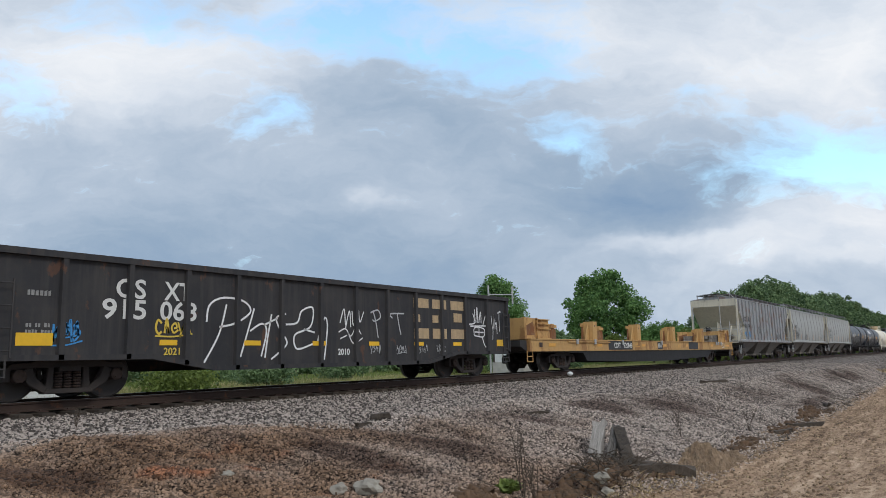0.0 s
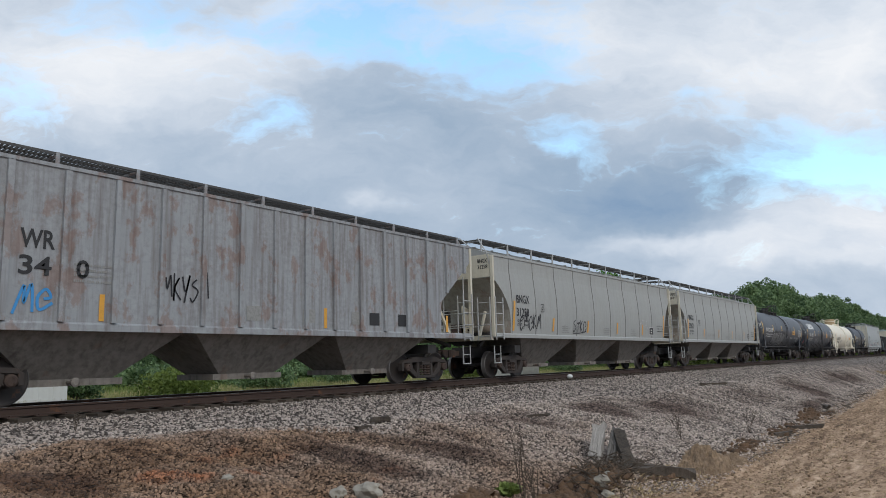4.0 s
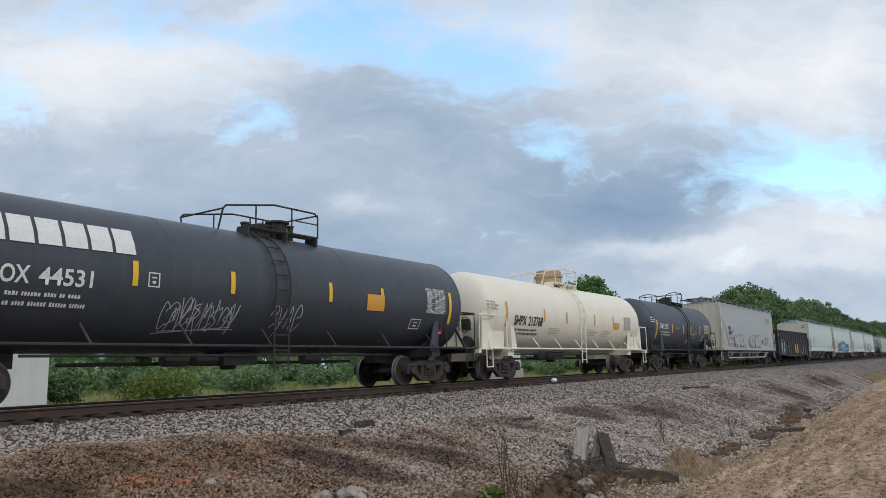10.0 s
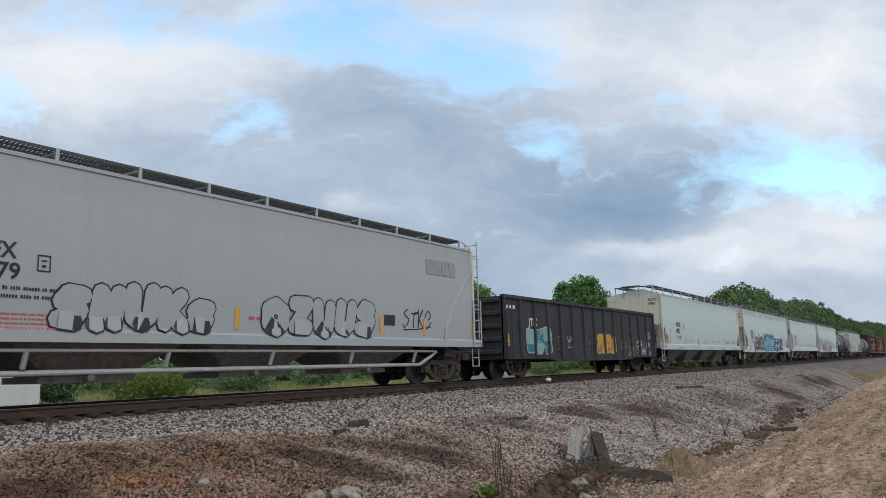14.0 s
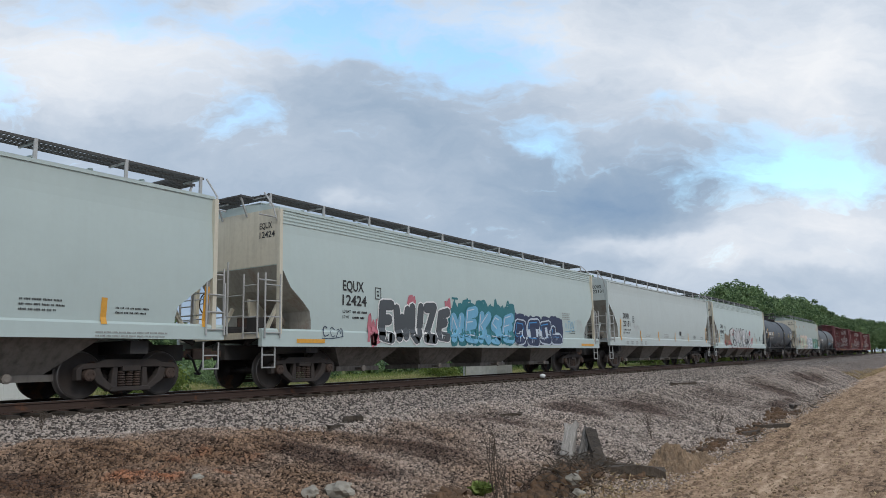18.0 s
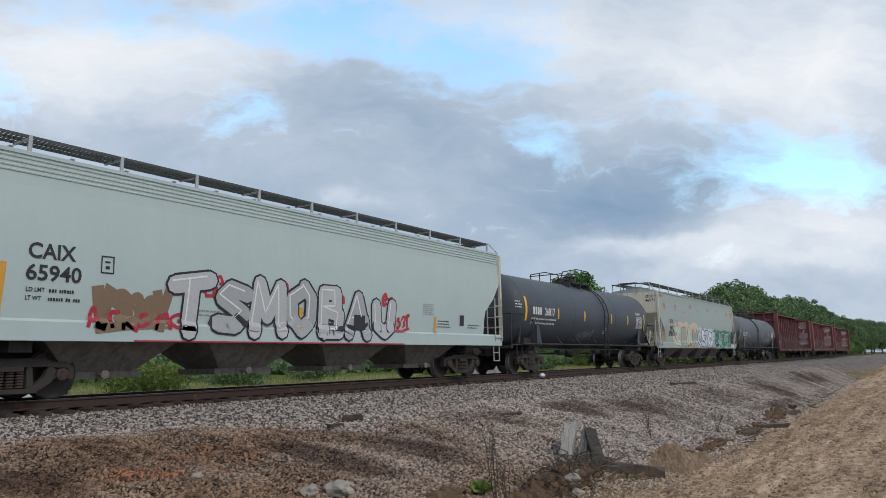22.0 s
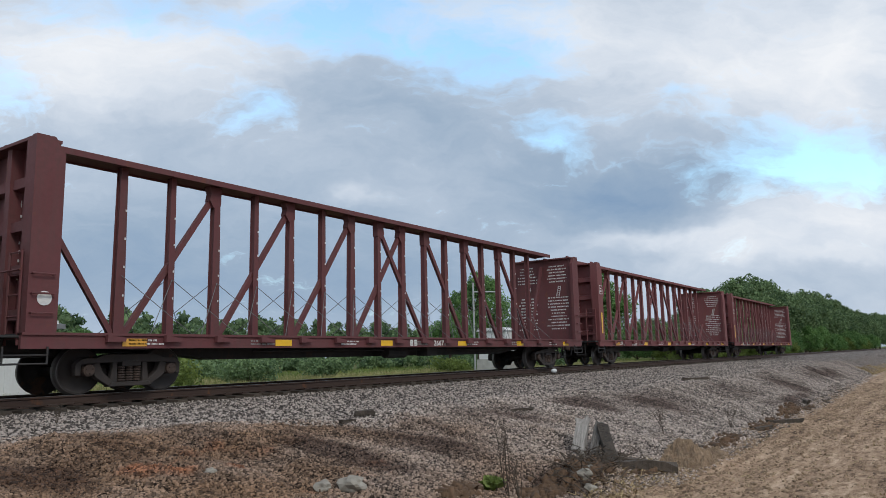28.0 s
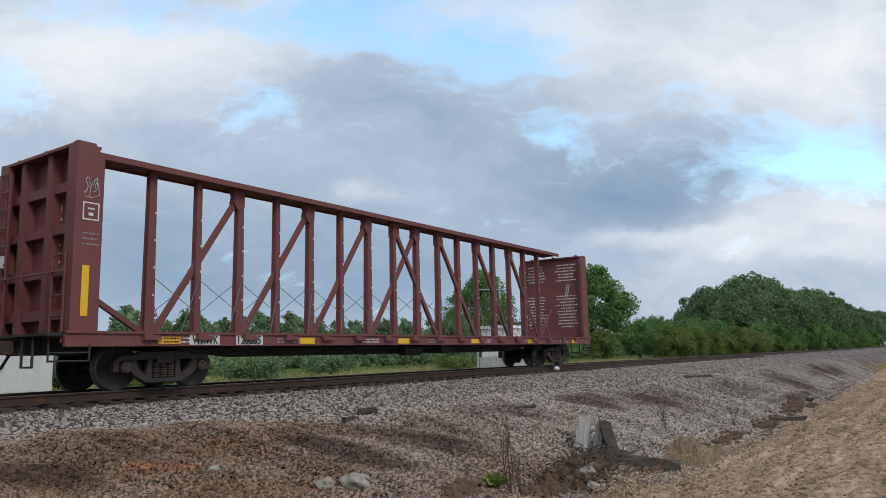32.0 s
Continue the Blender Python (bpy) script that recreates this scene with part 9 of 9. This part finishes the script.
# ---------------- on the bank ----------------
def make_debris():
    def on_ground(x, y, up=0.0):
        return ground_z(x, y) + up
    rng = random.Random(3)

    def broken_tie(x, y, rx, ry, rz, length, w=0.2, hgt=0.17, up=0.1, wood="old_tie"):
        bm = B()
        n = 5
        ring0 = None
        for k in range(n + 1):
            z = length * (k / n - 0.5)
            j = 0.03 if k in (0, n) else 0.008
            ring = [bm.verts.new((sx * w / 2 + rng.uniform(-j, j), sy * hgt / 2 + rng.uniform(-j, j), z + (rng.uniform(-0.06, 0.06) if k in (0, n) else 0))) for sx, sy in ((-1, -1), (0, -1.0), (1, -1), (1, 0), (1, 1), (0, 1), (-1, 1), (-1, 0))]
            if ring0:
                for m in range(8):
                    bm.faces.new((ring0[m], ring0[(m + 1) % 8], ring[(m + 1) % 8], ring[m]))
            else:
                bm.faces.new(ring[::-1])
            ring0 = ring
        bm.faces.new(ring0)
        bmesh.ops.recalc_face_normals(bm, faces=bm.faces)
        ob = tagged(new("broken_tie", mesh_of("broken_tie", bm, M[wood])), "broken grey weathered railway tie on the bank" if wood == "old_tie" else "black rotten railway tie on the bank", "railway tie", "ties thrown on the bank")
        ob.matrix_basis = pose(x, y, on_ground(x, y, up), rx, ry, rz)
        return ob

    for args in DEBRIS:
        broken_tie(*args)
    for foot, head, w, hgt, wood in LEANING:
        d = Vector(head) - Vector(foot)
        ob = broken_tie(0, 0, 0, 0, 0, d.length, w, hgt, 0, wood)
        ob.matrix_basis = Matrix.Translation((Vector(foot) + Vector(head)) / 2) @ d.to_track_quat("Z", "Y").to_matrix().to_4x4()
    for k, (x, y, s) in enumerate(((6.78, 6.12, 0.27), (6.55, 6.38, 0.17), (6.95, 6.2, 0.12), (9.8, 4.44, 0.20), (10.1, 4.5, 0.15), (9.6, 4.3, 0.14), (11.0, 4.3, 0.12), (5.6, 7.3, 0.12))):
        bm = B()
        bmesh.ops.create_icosphere(bm, subdivisions=3, radius=s * 0.6)
        for v in bm.verts:
            v.co *= 1 + 0.5 * noise.noise(v.co * (2.2 / s) + Vector((k * 7, 0, 0)))
            v.co.z *= 0.7
        ob = tagged(new("rock", mesh_of("rock", bm, M["rock"])), "pale rough rock lying on the dirt bank", "rock", "rocks on the bank")
        ob.location = (x, y, on_ground(x, y, s * 0.12))
    # heaps of loose earth at the foot of the bank
    for x, y, wx, wy, tall, mat, label, seed in ((12.75, 3.85, 1.0, 0.45, 0.27, "mound", "small mound of loose tan earth", 0), (13.9, 3.75, 0.8, 0.3, 0.16, "mound", "low heap of loose tan earth", 3)):
        bm = B()
        bmesh.ops.create_grid(bm, x_segments=56, y_segments=56, size=1.0)
        base = on_ground(x, y)
        for v in bm.verts:
            p = v.co + Vector((seed, 0, seed))
            d = math.hypot(v.co.x, v.co.y) + 0.22 * noise.noise(p * 2.2)
            hgt = max(0, 1 - d) ** 0.8 * tall * (1 + 0.6 * noise.noise(p * 3.1)) + tall * (0.28 * noise.noise(p * 7) + 0.16 * noise.noise(p * 19)) * (1 if d < 1 else 0.2)
            gx, gy = x + v.co.x * wx, y + v.co.y * wy
            v.co = Vector((v.co.x * wx, v.co.y * wy, on_ground(gx, gy) - base + hgt - 0.05 - max(0, d - 0.85) * 0.4))
        ob = tagged(new("dirt_mound", mesh_of("dirt_mound", bm, M[mat])), label, "earth", "heaps at the foot of the bank")
        ob.location = (x, y, base)
    # bare brushwood tangled in front of the ties
    bm = B()
    for k in range(130):
        x, y = rng.gauss(10.3, 0.6), rng.gauss(4.6, 0.22)
        z = on_ground(x, y)
        p = Vector((x, y, z))
        for _ in range(3):
            q = p + Vector((rng.uniform(-0.2, 0.2), rng.uniform(-0.2, 0.2), rng.uniform(-0.02, 0.12)))
            rod(bm, p, q, 0.007, 4)
            p = q
    tagged(new("brushwood", mesh_of("brushwood", bm, M["bark"])), "tangle of dead brown twigs on the bank", "twigs", kind="stuff")
    for x, y, hgt, seed in ((8.2, 4.78, 0.85, 1), (14.6, 4.9, 0.5, 2), (5.9, 11.4, 0.25, 3), (18.2, 4.5, 0.5, 4), (8.35, 4.7, 0.5, 5)):
        r2, bm = random.Random(seed), B()
        bm.free()
        ob = tagged(new("dead_weed"), "thin dead brown weed stalk on the bank", "weed", "weeds on the bank")
        for k in range(6):
            p, line, twigs = Vector((0, 0, 0)), [(0, 0, 0)], B()
            d = Vector((r2.uniform(-0.3, 0.3), r2.uniform(-0.3, 0.3), 1)).normalized()
            for j in range(5):
                p = p + d * hgt / 5
                line.append(p)
                if j > 1:
                    pipe(twigs, [p, p + Vector((r2.uniform(-0.06, 0.06), r2.uniform(-0.06, 0.06), 0.05)), p + Vector((r2.uniform(-0.12, 0.12), r2.uniform(-0.12, 0.12), 0.1))], 0.003, 4)
                d = (d + Vector((r2.uniform(-0.2, 0.2), r2.uniform(-0.2, 0.2), 0))).normalized()
            stalk = part("stalk", pipe(B(), line, 0.0045, 5), M["bark"], ob)
            tagged(part("twigs", twigs, M["bark"], stalk), kind="stuff")
        ob.location = (x, y, on_ground(x, y, -0.02))
    shrub(8.28, 5.07, 0.24, 0.16, "leaf_light", 41, 160, "small green weed at the foot of the bank")
    bm = B()
    for k in range(200):
        x = rng.uniform(12.5, 40)
        y = rng.gauss(0.15, 0.22) + float(foot_y(x))
        a, ln = rng.uniform(-0.7, 0.7), rng.uniform(0.12, 0.5)
        z = on_ground(x, y, 0.02)
        rod(bm, (x, y, z), (x + ln * math.cos(a), y + ln * math.sin(a), z + rng.uniform(0, 0.07)), rng.uniform(0.008, 0.022), 5, 0.006)
    tagged(new("fallen_sticks", mesh_of("fallen_sticks", bm, M["bark"])), "dark sticks and bark washed to the foot of the bank", "sticks", kind="stuff")
    # bleached object beside the rail
    bm = B()
    bmesh.ops.create_icosphere(bm, subdivisions=2, radius=0.11)
    for v in bm.verts:
        v.co = Vector((v.co.x * 1.5, v.co.y, v.co.z * 0.8))
    ob = tagged(new("white_stone", mesh_of("white_stone", bm, M["siding"], True)), "white-painted stone beside the rail", "stone")
    ob.location = (26.6, 13.2, -0.10)


DEBRIS = (
    # x, y, three turns, length, width, thickness, lift
    (9.77, 8.54, 90, 0, 75, 0.34, 0.11, 0.08, 0.06, "tie"), (8.97, 8.2, 90, 0, 95, 0.34, 0.06, 0.05, 0.04, "tie"), (13.4, 7.4, 90, 0, 60, 0.5, 0.05, 0.05, 0.04, "tie"), (18.6, 3.9, 90, 0, 70, 0.8, 0.10, 0.08, 0.05, "tie"),
    (20.6, 3.75, 90, 0, 52, 1.1, 0.11, 0.09, 0.05, "tie"), (27.0, 4.2, 90, 0, 110, 0.8, 0.12, 0.1, 0.05, "tie"), (24.0, 6.9, 90, 0, 60, 1.0, 0.07, 0.06, 0.05, "tie"), (25.6, 13.25, 90, 0, 90, 0.5, 0.16, 0.12, 0.04, "tie"),
)
# ties that lean on the bank: foot, head, width, thickness, wood
LEANING = (
    ((11.10, 5.15, -1.04), (11.72, 5.30, -0.55), 0.19, 0.15, "old_tie"), ((11.22, 4.93, -1.07), (11.86, 5.07, -0.62), 0.13, 0.13, "old_tie"), ((11.02, 4.52, -1.14), (11.74, 4.98, -0.68), 0.18, 0.15, "tie"),
    ((11.10, 4.50, -1.10), (11.60, 3.72, -1.22), 0.13, 0.13, "tie"), ((10.7, 4.45, -1.12), (11.3, 4.1, -1.15), 0.16, 0.12, "tie"), ((10.75, 4.85, -1.08), (10.95, 4.45, -1.16), 0.14, 0.12, "tie"),
)
make_debris()


# ---------------- movement ----------------
SPEED = 12.35  # metres a second, towards the camera's left
WHEEL_R = 0.457


def motions():
    for car, at in CARS:
        walk(car, [(t, pose(at - SPEED * t, TRACK_Y, 0)) for t in (0, 8, 16, 24, 32)])
    if not WHEELSETS:
        return
    first = {}
    for ob, x in WHEELSETS:
        if x not in first:
            walk(ob, [(k / FPS, pose(x, 0, WHEEL_R, 0, -math.degrees(SPEED * k / FPS / WHEEL_R) % 360, 0)) for k in range(32 * FPS + 1)])
            first[x] = ob.animation_data
        else:
            ob.rotation_mode = "QUATERNION"
            keys = ob.animation_data_create()
            keys.action = first[x].action
            keys.action_slot = first[x].action_slot


motions()
